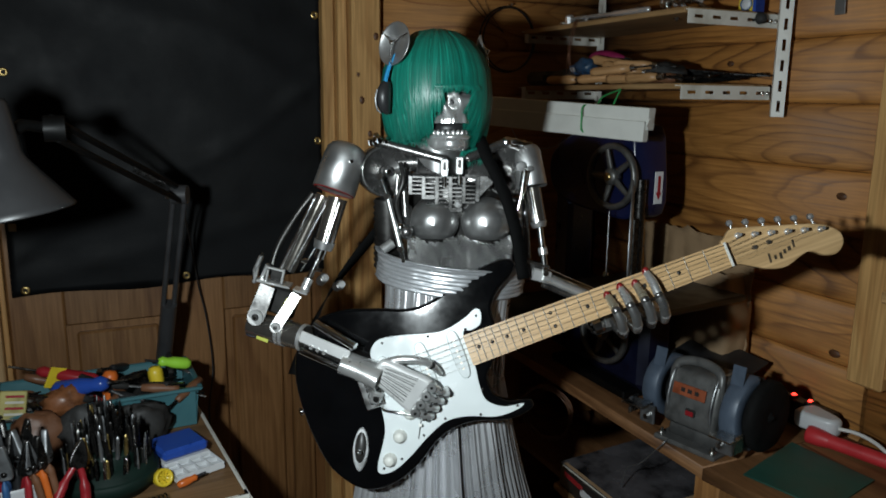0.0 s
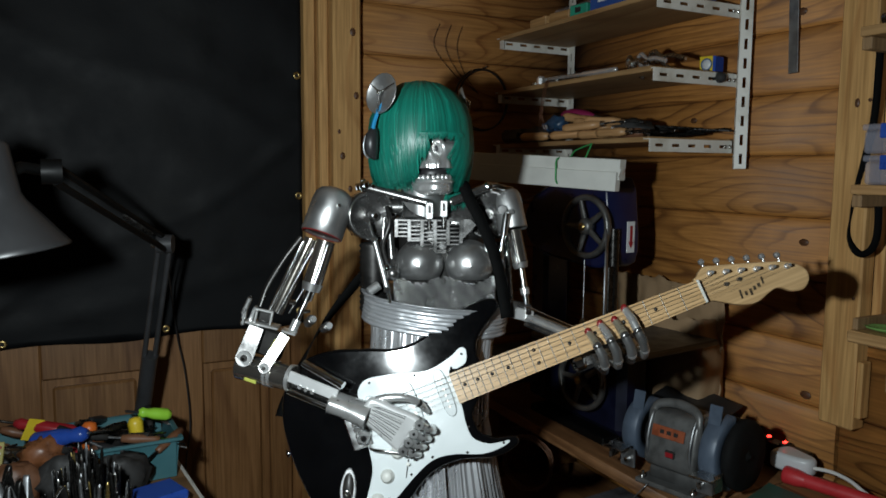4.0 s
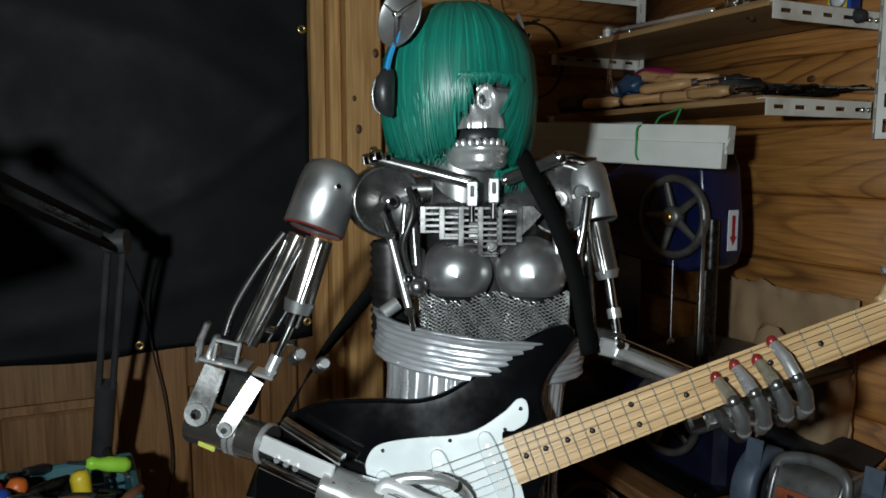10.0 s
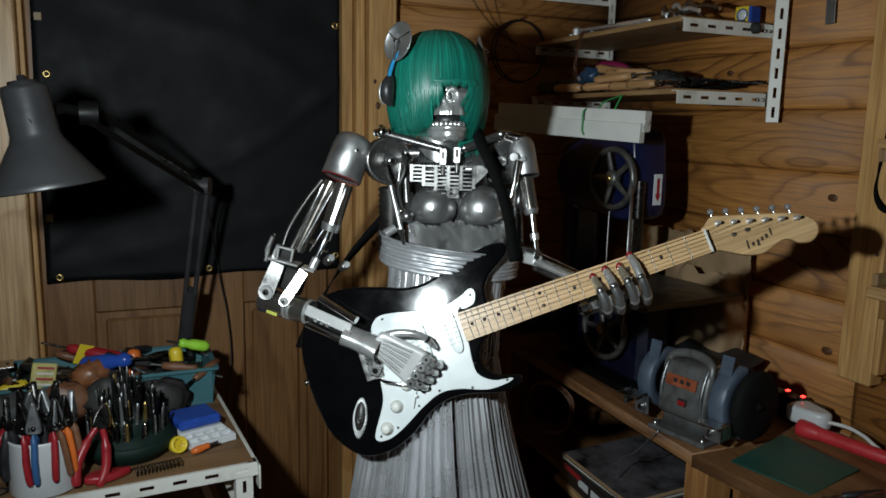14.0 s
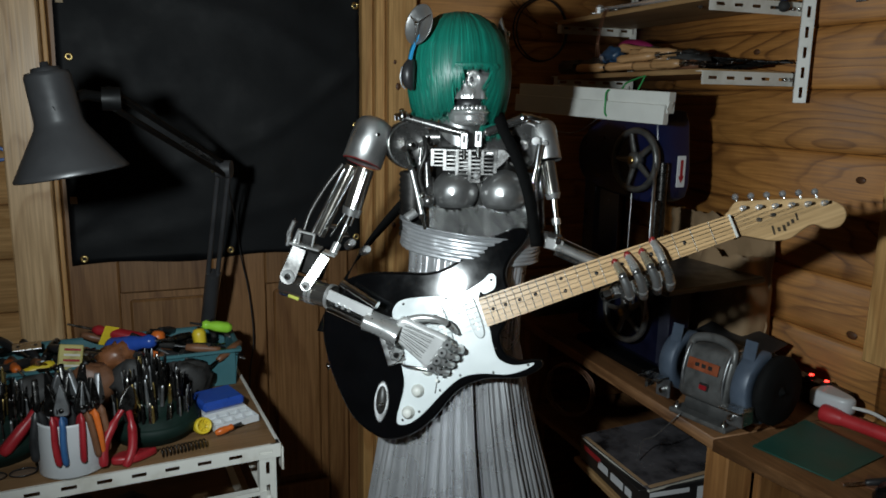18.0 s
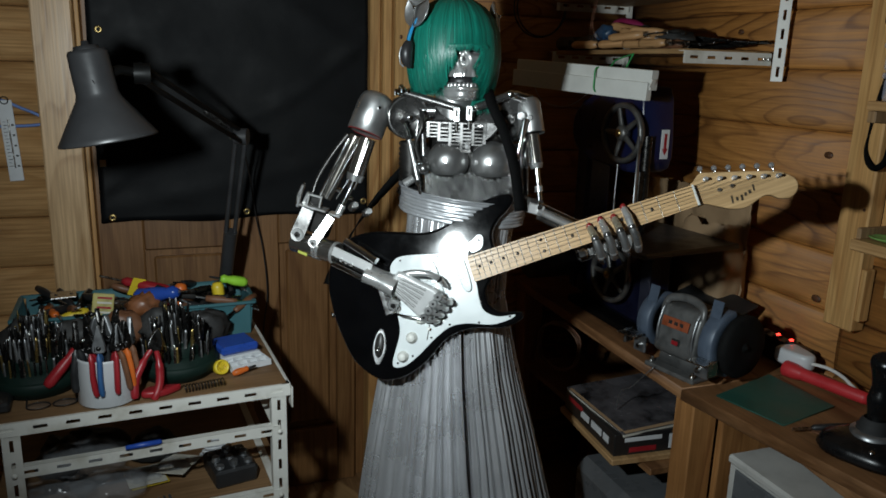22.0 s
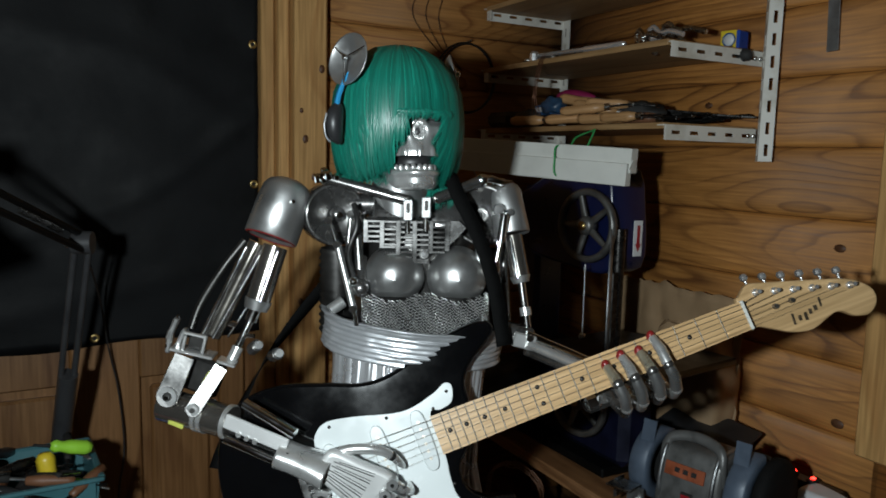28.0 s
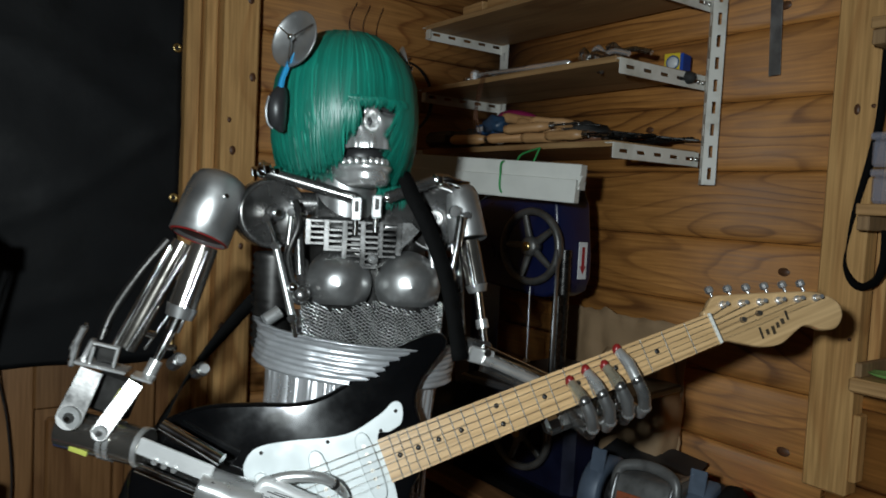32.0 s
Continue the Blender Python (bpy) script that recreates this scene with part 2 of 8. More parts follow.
# ---------------------------------------------------------------- mesh building
class Shape:
    """Collects faces of one mesh. Each face keeps a material slot and whether it is smooth."""

    def __init__(self):
        self.v, self.f, self.m, self.s, self.slot = [], [], [], [], 0

    def face(self, idx, smooth=False):
        self.f.append(tuple(idx)), self.m.append(self.slot), self.s.append(smooth)

    def points(self, pts, m=None):
        at = len(self.v)
        self.v += [tuple(m @ Vector(p)) if m else tuple(p) for p in pts]
        return at

    def box(self, c, size, m=None, bevel=0.002, turn=None):
        """A box with chamfered edges."""
        hx, hy, hz = (s / 2 for s in size)
        b = min(bevel, hx * 0.6, hy * 0.6, hz * 0.6)
        place = Matrix.Translation(c) @ (turn if turn else Matrix.Identity(4))
        if m:
            place = m @ place
        pts, key = [], {}
        for sx in (-1, 1):
            for sy in (-1, 1):
                for sz in (-1, 1):
                    for n, p in enumerate(((hx, hy - b, hz - b), (hx - b, hy, hz - b), (hx - b, hy - b, hz))):
                        key[sx, sy, sz, n] = len(pts)
                        pts.append((p[0] * sx, p[1] * sy, p[2] * sz))
        at = self.points(pts, place)
        k = lambda *a: at + key[a]  # noqa: E731
        for s in (-1, 1):
            o = 1 if s > 0 else -1
            self.face([k(s, -1, -1, 0), k(s, 1, -1, 0), k(s, 1, 1, 0), k(s, -1, 1, 0)][::o])
            self.face([k(-1, s, -1, 1), k(-1, s, 1, 1), k(1, s, 1, 1), k(1, s, -1, 1)][::o])
            self.face([k(-1, -1, s, 2), k(1, -1, s, 2), k(1, 1, s, 2), k(-1, 1, s, 2)][::o])
            for u in (-1, 1):
                q = s * u
                self.face([k(s, u, -1, 0), k(s, u, -1, 1), k(s, u, 1, 1), k(s, u, 1, 0)][::q])
                self.face([k(s, -1, u, 0), k(s, 1, u, 0), k(s, 1, u, 2), k(s, -1, u, 2)][::q])
                self.face([k(-1, s, u, 1), k(-1, s, u, 2), k(1, s, u, 2), k(1, s, u, 1)][::q])
                for w in (-1, 1):
                    self.face([k(s, u, w, 0), k(s, u, w, 1), k(s, u, w, 2)][:: s * u * w])
        return self

    def tube(self, path, r, n=8, caps=True, m=None, flat=1.0, closed=False):
        """A round bar along a path; r is one radius or one for each point; flat squeezes it."""
        path = [Vector(p) for p in path]
        rs = [r] * len(path) if isinstance(r, (int, float)) else list(r)
        count = len(path)
        rings, side = [], None
        for i, p in enumerate(path):
            if closed:
                d = path[(i + 1) % count] - path[i - 1]
            else:
                d = path[min(i + 1, count - 1)] - path[max(i - 1, 0)]
            if d.length < 1e-9:
                d = Vector((0, 0, 1))
            d.normalize()
            if side is None:
                side = d.cross(Vector((0, 0, 1)) if abs(d.z) < 0.9 else Vector((1, 0, 0))).normalized()
            else:
                side = (side - d * side.dot(d)).normalized()
            up = d.cross(side)
            ring = [p + (side * math.cos(a) + up * math.sin(a) * flat) * rs[i] for a in (2 * math.pi * j / n for j in range(n))]
            rings.append(self.points(ring, m))
            if i in (0, count - 1) and caps and not closed:
                at = self.points(ring, m)
                self.face([at + j for j in range(n)][:: 1 if i else -1])
        for i in range(count if closed else count - 1):
            a, b = rings[i], rings[(i + 1) % count]
            for j in range(n):
                k = (j + 1) % n
                self.face((a + j, a + k, b + k, b + j), True)
        return self

    def cyl(self, p0, p1, r0, r1=None, n=16, m=None, caps=True):
        return self.tube([p0, p1], [r0, r0 if r1 is None else r1], n, caps, m)

    def lathe(self, profile, n=24, m=None, arc=360.0, start=0.0, wobble=None, caps=False):
        """Turns a profile of (radius, height) about z."""
        full = arc >= 359.9
        steps = n if full else n + 1
        rows = []
        for i, (r, z) in enumerate(profile):
            ring = []
            for j in range(steps):
                a = radians(start) + radians(arc) * j / n
                q = r if wobble is None else r * wobble(a, z, i)
                ring.append((q * math.cos(a), q * math.sin(a), z))
            rows.append(self.points(ring, m))
        for i in range(len(rows) - 1):
            for j in range(n):
                k = (j + 1) % steps
                self.face((rows[i] + j, rows[i] + k, rows[i + 1] + k, rows[i + 1] + j), True)
        return self

    def ball(self, c, r, n=16, m=None, squash=(1, 1, 1)):
        place = Matrix.Translation(c) @ Matrix.Diagonal((*squash, 1))
        if m:
            place = m @ place
        k = max(6, n // 2)
        return self.lathe([(max(1e-5, r * math.sin(math.pi * i / k)), -r * math.cos(math.pi * i / k)) for i in range(k + 1)], n, place)

    def prism(self, outline, z0, z1, m=None, round_=0.0, steps=3):
        """A plate of that outline between two heights, with rounded rims."""
        n = len(outline)
        pts = [Vector((x, y)) for x, y in outline]
        norms = []
        for i in range(n):
            d = pts[(i + 1) % n] - pts[i - 1]
            norms.append(Vector((d.y, -d.x)).normalized() if d.length else Vector((0, 0)))
        area = sum(pts[i].x * pts[(i + 1) % n].y - pts[(i + 1) % n].x * pts[i].y for i in range(n))
        out = 1 if area > 0 else -1
        rows = []
        levels = []
        if round_ > 0:
            for i in range(steps + 1):
                a = math.pi / 2 * i / steps
                levels.append((z0 + round_ * (1 - math.sin(a)), -round_ * (1 - math.cos(a))))
            levels = levels[::-1]
            for i in range(steps + 1):
                a = math.pi / 2 * i / steps
                levels.append((z1 - round_ * (1 - math.sin(a)), -round_ * (1 - math.cos(a))))
            levels = sorted(levels[: steps + 1]) + sorted(levels[steps + 1 :])
        else:
            levels = [(z0, 0), (z1, 0)]
        for z, off in levels:
            rows.append(self.points([(*(p + nn * off * out), z) for p, nn in zip(pts, norms)], m))
        for a, b in zip(rows, rows[1:]):
            for i in range(n):
                k = (i + 1) % n
                self.face((a + i, a + k, b + k, b + i)[::out], True)
        for (z, off), o in ((levels[0], -1), (levels[-1], 1)):
            at = self.points([(*(p + nn * off * out), z) for p, nn in zip(pts, norms)], m)
            self.face([at + i for i in range(n)][:: o * out])
        return self

    def ribbon(self, path, width, normal, thick=0.002, m=None):
        """A flat band along a path. normal: its face, one or one for each point."""
        path = [Vector(p) for p in path]
        ns = [Vector(normal)] * len(path) if isinstance(normal[0], (int, float)) else [Vector(q) for q in normal]
        rows = []
        for i, p in enumerate(path):
            d = (path[min(i + 1, len(path) - 1)] - path[max(i - 1, 0)]).normalized()
            nn = ns[i].normalized()
            side = d.cross(nn).normalized() * width / 2
            nn = nn * thick / 2
            rows.append(self.points([p - side - nn, p + side - nn, p + side + nn, p - side + nn], m))
        for a, b in zip(rows, rows[1:]):
            for j in range(4):
                k = (j + 1) % 4
                self.face((a + j, b + j, b + k, a + k), j in (0, 2))
        self.face([rows[0] + j for j in range(4)])
        self.face([rows[-1] + j for j in range(4)][::-1])
        return self

    def mesh(self, name, *mats):
        me = bpy.data.meshes.new(name)
        me.from_pydata(self.v, [], self.f)
        for mat in mats:
            me.materials.append(mat)
        me.polygons.foreach_set("material_index", self.m)
        me.polygons.foreach_set("use_smooth", self.s)
        me.validate()
        me.update()
        bm = bmesh.new()
        bm.from_mesh(me)
        bmesh.ops.recalc_face_normals(bm, faces=bm.faces)
        wide = [f for f in bm.faces if len(f.verts) > 8]
        if wide:
            bmesh.ops.triangulate(bm, faces=wide, ngon_method="EAR_CLIP")
        bm.to_mesh(me)
        bm.free()
        return me


def part(name, shape, mats, parent=None, label="", m=None):
    """Links a shape as one mesh object under a thing or a part."""
    mats = mats if isinstance(mats, (tuple, list)) else (mats,)
    me = shape.mesh(name, *mats) if isinstance(shape, Shape) else shape
    ob = new(name, me)
    if parent is not None:
        ob.parent = parent
    if m is not None:
        ob.matrix_basis = m
    return tagged(ob, label=label)


def thing(name, label, category, m=None, group="", shape=None, mats=None, kind=""):
    """A top-level thing: an Empty at its base, or one mesh."""
    if shape is None:
        ob = new(name)
        ob.empty_display_size = 0.05
    else:
        ob = part(name, shape, mats)
    if m is not None:
        ob.matrix_basis = m
    return tagged(ob, label, category, group, kind)


def smooth_loop(pts, sub=6, closed=True):
    """A smooth line through points of any dimension."""
    out, n = [], len(pts)
    p = [Vector(q) for q in pts]
    for i in range(n if closed else n - 1):
        a, b = (p[i - 1], p[i]) if closed or i else (p[i], p[i])
        c = p[(i + 1) % n]
        d = p[(i + 2) % n] if closed or i + 2 < n else c
        for k in range(sub):
            t = k / sub
            out.append(0.5 * (2 * b + (c - a) * t + (2 * a - 5 * b + 4 * c - d) * t * t + (3 * b - a - 3 * c + d) * t**3))
    if not closed:
        out.append(p[-1])
    return [tuple(q) for q in out]

# ---------------------------------------------------------------- the room
def board_mesh(length, height, bulge, depth, along, seed):
    """A log-siding board: rounded face, tight joints above and below."""
    s = Shape()
    prof = [(-depth, 0.0), (0.0, 0.0), (bulge * 0.62, height * 0.06), (bulge * 0.9, height * 0.2), (bulge, height * 0.5), (bulge * 0.9, height * 0.8), (bulge * 0.62, height * 0.94), (0.0, height - 0.001), (-depth, height - 0.001)]
    rows = []
    for t in (0.0, length):
        rows.append(s.points([(t, -d, z) if along == "x" else (-d, -t, z) for d, z in prof]))
    n = len(prof)
    for i in range(n - 1):
        s.face((rows[0] + i, rows[1] + i, rows[1] + i + 1, rows[0] + i + 1), 1 <= i < n - 2)
    s.face([rows[0] + i for i in range(n)])
    s.face([rows[1] + i for i in range(n)][::-1])
    return s


def clad(wall, x, y, length, along, mat, z0=0.0, z1=2.46, step=0.152, bulge=0.011):
    z, me = z0, {}
    while z < z1 - 0.01:
        h = min(step, z1 - z)
        key = round(h, 3)
        if key not in me:
            me[key] = board_mesh(length, h, bulge, 0.03, along, 0).mesh("board", mat)
        b = part("board", me[key], mat, wall)
        b.matrix_basis = pose(x, y, z)
        z += step


def flat_wall(name, c, size, mat, label):
    s = Shape().box(c, size, bevel=0.001)
    return thing(name, label, "wall", None, "", s, mat, "structure")


WALL_TOP = 2.46
north = flat_wall("wall_north", (-1.33, 0.165, WALL_TOP / 2), (2.94, 0.1, WALL_TOP), M_DARK, "timber wall clad in rounded pine log boards")
east = thing("wall_east", "timber wall clad in rounded pine log boards with a window", "wall", kind="structure")
for c, size in (((0.09, -0.52, 1.23), (0.1, 1.3, 2.46)), ((0.09, -1.6, 0.535), (0.1, 0.86, 1.07)), ((0.09, -1.6, 2.26), (0.1, 0.86, 0.4)), ((0.09, -2.98, 1.23), (0.1, 1.9, 2.46))):
    part("backing", Shape().box(c, size, bevel=0.001), M_DARK, east)
# unseen side wall, rear wall and ceiling close the room; dark to limit bounce
flat_wall("wall_west", (-2.75, -1.9, WALL_TOP / 2), (0.1, 4.1, WALL_TOP), M_CEIL, "pine boarded side wall of the workshop")
flat_wall("wall_south", (-1.3, -3.95, WALL_TOP / 2), (2.9, 0.1, WALL_TOP), M_CEIL, "pine boarded wall of the workshop")
flat_wall("floor", (-1.3, -1.95, -0.03), (2.9, 4.2, 0.06), M_FLOOR, "worn brown wooden workshop floor")
flat_wall("ceiling", (-1.3, -1.95, WALL_TOP + 0.03), (2.9, 4.2, 0.06), M_CEIL, "pine boarded ceiling")

clad(north, -0.80, -0.034, 0.80, "x", M_WALLX)
clad(north, -2.70, -0.022, 0.80, "x", M_WALLL, step=0.148, bulge=0.026)
clad(east, 0.016, -0.05, 1.06, "y", M_WALLY)
clad(east, 0.016, -1.1, 1.0, "y", M_WALLY, 0.0, 1.09)
clad(east, 0.016, -1.95, 2.0, "y", M_WALLY)

# door with its casing; the sheet hangs over its upper part
door = thing("door_1", "brown panelled wooden door behind a black sheet", "door", kind="structure")
part("leaf", Shape().box((-1.375, 0.06, 1.05), (0.86, 0.04, 2.1)), M_DOOR, door)
for x0, x1 in ((-1.79, -1.66), (-1.40, -1.245), (-1.05, -0.985)):
    part("stile", Shape().box(((x0 + x1) / 2, 0.03, 1.05), (x1 - x0, 0.03, 2.1), bevel=0.004), M_DOOR, door)
for z0, z1 in ((0.0, 0.22), (0.91, 1.06), (2.0, 2.1)):
    for x0, x1 in ((-1.66, -1.40), (-1.245, -1.05)):
        part("rail", Shape().box(((x0 + x1) / 2, 0.0305, (z0 + z1) / 2), (x1 - x0, 0.028, z1 - z0), bevel=0.004), M_DOOR, door)
for x0, x1 in ((-1.66, -1.40), (-1.245, -1.05)):
    for z0, z1 in ((0.22, 0.91), (1.06, 2.0)):
        part("panel", Shape().box(((x0 + x1) / 2, 0.036, (z0 + z1) / 2), (x1 - x0 - 0.05, 0.022, z1 - z0 - 0.05), bevel=0.012), M_DOOR, door)
frame_l = thing("door_frame", "knotty pine door casing beside a black sheet", "door frame", kind="structure")
part("post", Shape().box((-1.855, -0.005, 1.23), (0.105, 0.13, 2.46), bevel=0.004), M_POSTL, frame_l)
part("jamb", Shape().box((-1.795, 0.015, 1.23), (0.012, 0.09, 2.46), bevel=0.002), M_POST, frame_l)
frame_r = thing("door_frame", "knotty pine corner post with stepped door casing", "door frame", kind="structure")
part("post", Shape().box((-0.8425, -0.045, 1.23), (0.085, 0.13, 2.46), bevel=0.005), M_POST, frame_r)
part("casing", Shape().box((-0.900, -0.03, 1.23), (0.028, 0.08, 2.46), bevel=0.003), M_POST, frame_r)
part("jamb", Shape().box((-0.932, 0.0, 1.23), (0.034, 0.075, 2.46), bevel=0.003), M_POST, frame_r)
M_KNOT = surface("knot", (0.10, 0.042, 0.018), 0.5, 0, 0.3, 80)
for x, z, r in ((-0.858, 1.515, 0.008), (-0.835, 1.42, 0.007), (-0.815, 1.69, 0.008), (-0.83, 1.29, 0.006), (-0.868, 1.585, 0.005), (-0.825, 1.87, 0.009), (-0.87, 1.10, 0.007)):
    part("knot", Shape().lathe([(r, 0), (r * 0.9, 0.0012), (0.0001, 0.0016)], 12, pose(x, -0.1098, z, 90) @ Matrix.Diagonal((1, 1.4, 1, 1))), M_KNOT, frame_r)

sheet = Shape()
nx, nz = 46, 60
rows = []
for k in range(nz + 1):
    z = 1.005 + 1.2 * k / nz
    row = []
    for i in range(nx + 1):
        x = -1.775 + 0.832 * i / nx
        u = i / nx
        sag = 0.006 * math.sin(u * math.pi * 4) * (1 - (k / nz)) if k == 0 else 0
        y = -0.002 - 0.006 * noise.noise((x * 2.2, z * 1.1, 3.0)) - 0.004 * noise.noise((x * 5 + z * 4, z * 6, 1.0)) - 0.006 * math.sin((x * 3.1 + z * 2.3)) ** 8 - 0.005 * math.exp(-(((z - 1.42 - 0.55 * (x + 1.2) + 0.03 * math.sin(x * 9)) / 0.022) ** 2)) - 0.0035 * math.exp(-(((z - 1.72 + 0.35 * (x + 1.4) + 0.02 * math.sin(x * 11)) / 0.03) ** 2)) - 0.003 * math.exp(-(((z - 1.20 - 0.2 * (x + 1.0)) / 0.025) ** 2)) - 0.0015 * noise.noise((x * 13, z * 13, 5.0))
        row.append((x + 0.006 * noise.noise((z * 3, 0.3, u)) * (1 if i in (0, nx) else 0), y, z + sag + (0.006 * u if k == 0 else 0)))
    rows.append(sheet.points(row))
for a, b in zip(rows, rows[1:]):
    for i in range(nx):
        sheet.face((a + i, a + i + 1, b + i + 1, b + i), True)
curtain = thing("black_sheet", "matt black plastic sheet with brass eyelets hung over a door", "curtain")
cl = part("cloth", sheet, M_CURTAIN, curtain)
cl.modifiers.new("thickness", "SOLIDIFY").thickness = 0.0015
eye = Shape().lathe([(0.0045, 0.0012), (0.0055, 0.0024), (0.008, 0.0026), (0.0105, 0.0012), (0.011, 0.0)], 16)
eye.slot = 1
eye.lathe([(0.0001, 0.0006), (0.0046, 0.0006)], 12)
eye = eye.mesh("eyelet", M_BRASS, M_DARK)
for x, z in ((-1.743, 1.574), (-1.743, 1.024), (-1.347, 1.029), (-0.963, 1.397), (-0.964, 1.748), (-0.964, 1.05), (-1.748, 1.90)):
    part("eyelet", eye, None, curtain, m=pose(x, -0.013, z, 90))
tape = Shape().box((0, 0, 0), (0.018, 0.003, 0.02), bevel=0.001)
M_TAPE = surface("tape", (0.34, 0.25, 0.15), 0.6)
tape = tape.mesh("tape", M_TAPE)
for x, z in ((-1.758, 1.19), (-1.755, 1.72)):
    part("tape", tape, None, curtain, "brown paper tape tab", pose(x, -0.014, z))

# cream tape along the edge of the sheet
M_TAPE = surface("cream_tape", (0.46, 0.40, 0.28), 0.6, 0, 0.12, 40)
for z, w, turn in ((1.729, 0.024, 3), (1.894, 0.026, -12)):
    thing("tape_strip", "short piece of cream tape holding a black sheet", "tape", pose(-1.744, -0.0075, z, 0, turn, 0), "tape pieces", Shape().box((0, 0, 0), (w, 0.0015, 0.024), bevel=0.0004), M_TAPE)


def along(p0, p1):
    """The pose at p0 whose z points to p1."""
    d = Vector(p1) - Vector(p0)
    return Matrix.Translation(p0) @ d.to_track_quat("Z", "Y").to_matrix().to_4x4()


# ---------------------------------------------------------------- the robot mannequin, one mesh
M_ALU = surface("brushed_aluminium", (0.50, 0.50, 0.495), 0.36, 0.9, 0.18, 12, 0.06)
M_ALU_D = surface("tarnished_metal", (0.22, 0.215, 0.21), 0.26, 0.9, 0.4, 22, 0.06)
M_WHITEALU = surface("pale_metal_plate", (0.78, 0.78, 0.77), 0.36, 0.4, 0.08, 15, 0.03)
M_POLISH = surface("polished_casting", (0.72, 0.72, 0.71), 0.30, 0.78, 0.12, 30, 0.08, rvary=0.07)
# brown-grey base colour stands in for the wooden room mirrored in the cylinders
M_TINGLASS = surface("room_tinted_chrome", (0.27, 0.25, 0.225), 0.17, 0.9, 0.3, 14, 0.03, rvary=0.07)


def hair(name, dark, light):
    """Glossy synthetic hair: every strand with its own tone."""
    mat, tree, bsdf = shader(name)
    geo = node(tree, "ShaderNodeNewGeometry")
    r = ramp(tree, geo.outputs["Random Per Island"], [(0.0, dark), (0.6, light), (0.93, tuple(c * 1.2 for c in light)), (1.0, tuple(c * 1.7 for c in light))])
    tree.links.new(r.outputs[0], bsdf.inputs["Base Color"])
    bsdf.inputs["Roughness"].default_value = 0.40
    bsdf.inputs["Specular IOR Level"].default_value = 0.6
    return mat


M_GREEN = hair("green_hair", (0.003, 0.100, 0.070), (0.004, 0.145, 0.102))
M_FABRIC = surface("silver_fabric", (0.73, 0.735, 0.755), 0.29, 0.74, 0.10, 9, 0.02, rvary=0.06)
M_SATIN = surface("grey_satin_band", (0.50, 0.51, 0.53), 0.36, 0.6, 0.12, 22, 0.12, rvary=0.08)
fab = M_FABRIC.node_tree
tan = fab.nodes.new("ShaderNodeTangent")
tan.direction_type, tan.axis = "RADIAL", "Z"
fab.links.new(tan.outputs[0], fab.nodes["Principled BSDF"].inputs["Tangent"])
fab.nodes["Principled BSDF"].inputs["Anisotropic"].default_value = 0.4
fab.nodes["Principled BSDF"].inputs["Anisotropic Rotation"].default_value = 0.25
M_DARKMETAL = surface("dark_metal", (0.05, 0.048, 0.046), 0.35, 0.8, 0.4, 25, 0.05)
M_RED = surface("red_lacquer", (0.22, 0.014, 0.014), 0.3, 0, 0.2, 30)
M_BLUE = surface("blue_plastic", (0.03, 0.28, 0.55), 0.35, 0, 0.2, 30)
M_YELLOW = surface("yellow_tag", (0.50, 0.52, 0.10), 0.5)
M_OLDBRASS = surface("aged_brass_finger", (0.60, 0.55, 0.42), 0.32, 0.8, 0.3, 40, 0.06)
ALU, CHR, TAR, POL, GLS, DRK, RED, BRS, WHT, BLK, YEL = range(11)
ROBOT = pose(-1.137, -0.975, 0, 0, 0, -26.1)
GUITAR = pose(-1.141, -0.979, 1.046, 73.0, -18.0, -24.9) @ pose(0, -0.0215, 0, 0, 0, 3.7)
rng = random.Random(5)
rb = Shape()


def rod(slot, p0, p1, r0, r1=None, n=14):
    rb.slot = slot
    rb.cyl(p0, p1, r0, r1, n)


def bolt(p, d, r=0.006, h=0.004, slot=CHR):
    rb.slot = slot
    d = Vector(d).normalized()
    rb.cyl(p, Vector(p) + d * h, r, r * 0.85, 8)


def plate(slot, c, size, turn=(0, 0, 0), bevel=0.003):
    rb.slot = slot
    rb.box((0, 0, 0), size, pose(*c, *turn), bevel)


def strap_plate(slot, p0, p1, w0, w1, thick=0.004):
    """A flat link between two pivots with rounded ends, its face to the front."""
    p0, p1 = Vector(p0), Vector(p1)
    d = (p1 - p0).normalized()
    side = d.cross(Vector((0, -1, 0))).normalized()
    face = side.cross(d).normalized()
    m = Matrix((side, d, face)).transposed().to_4x4()
    m.translation = p0
    L = (p1 - p0).length
    out = [(w1 * math.cos(a), L + w1 * math.sin(a)) for a in (math.pi * k / 10 for k in range(11))] + [(-w0, 0.0), (w0, 0.0)]
    rb.slot = slot
    rb.prism(out, -thick / 2, thick / 2, m, 0.0008, 1)


# head, turned a little to its left
HEAD = pose(0.126, 0.094, 1.502, -4, 0, 11) @ Matrix.Diagonal((1.20, 1.0, 1.04, 1))
rb.slot = TAR
rb.ball((0, 0.018, 0.014), 0.060, 24, HEAD, (0.70, 0.86, 1.05))


def hollow(x, z, x0, z0, rx, rz):
    return math.exp(-((x - x0) / rx) ** 2 - ((z - z0) / rz) ** 2)


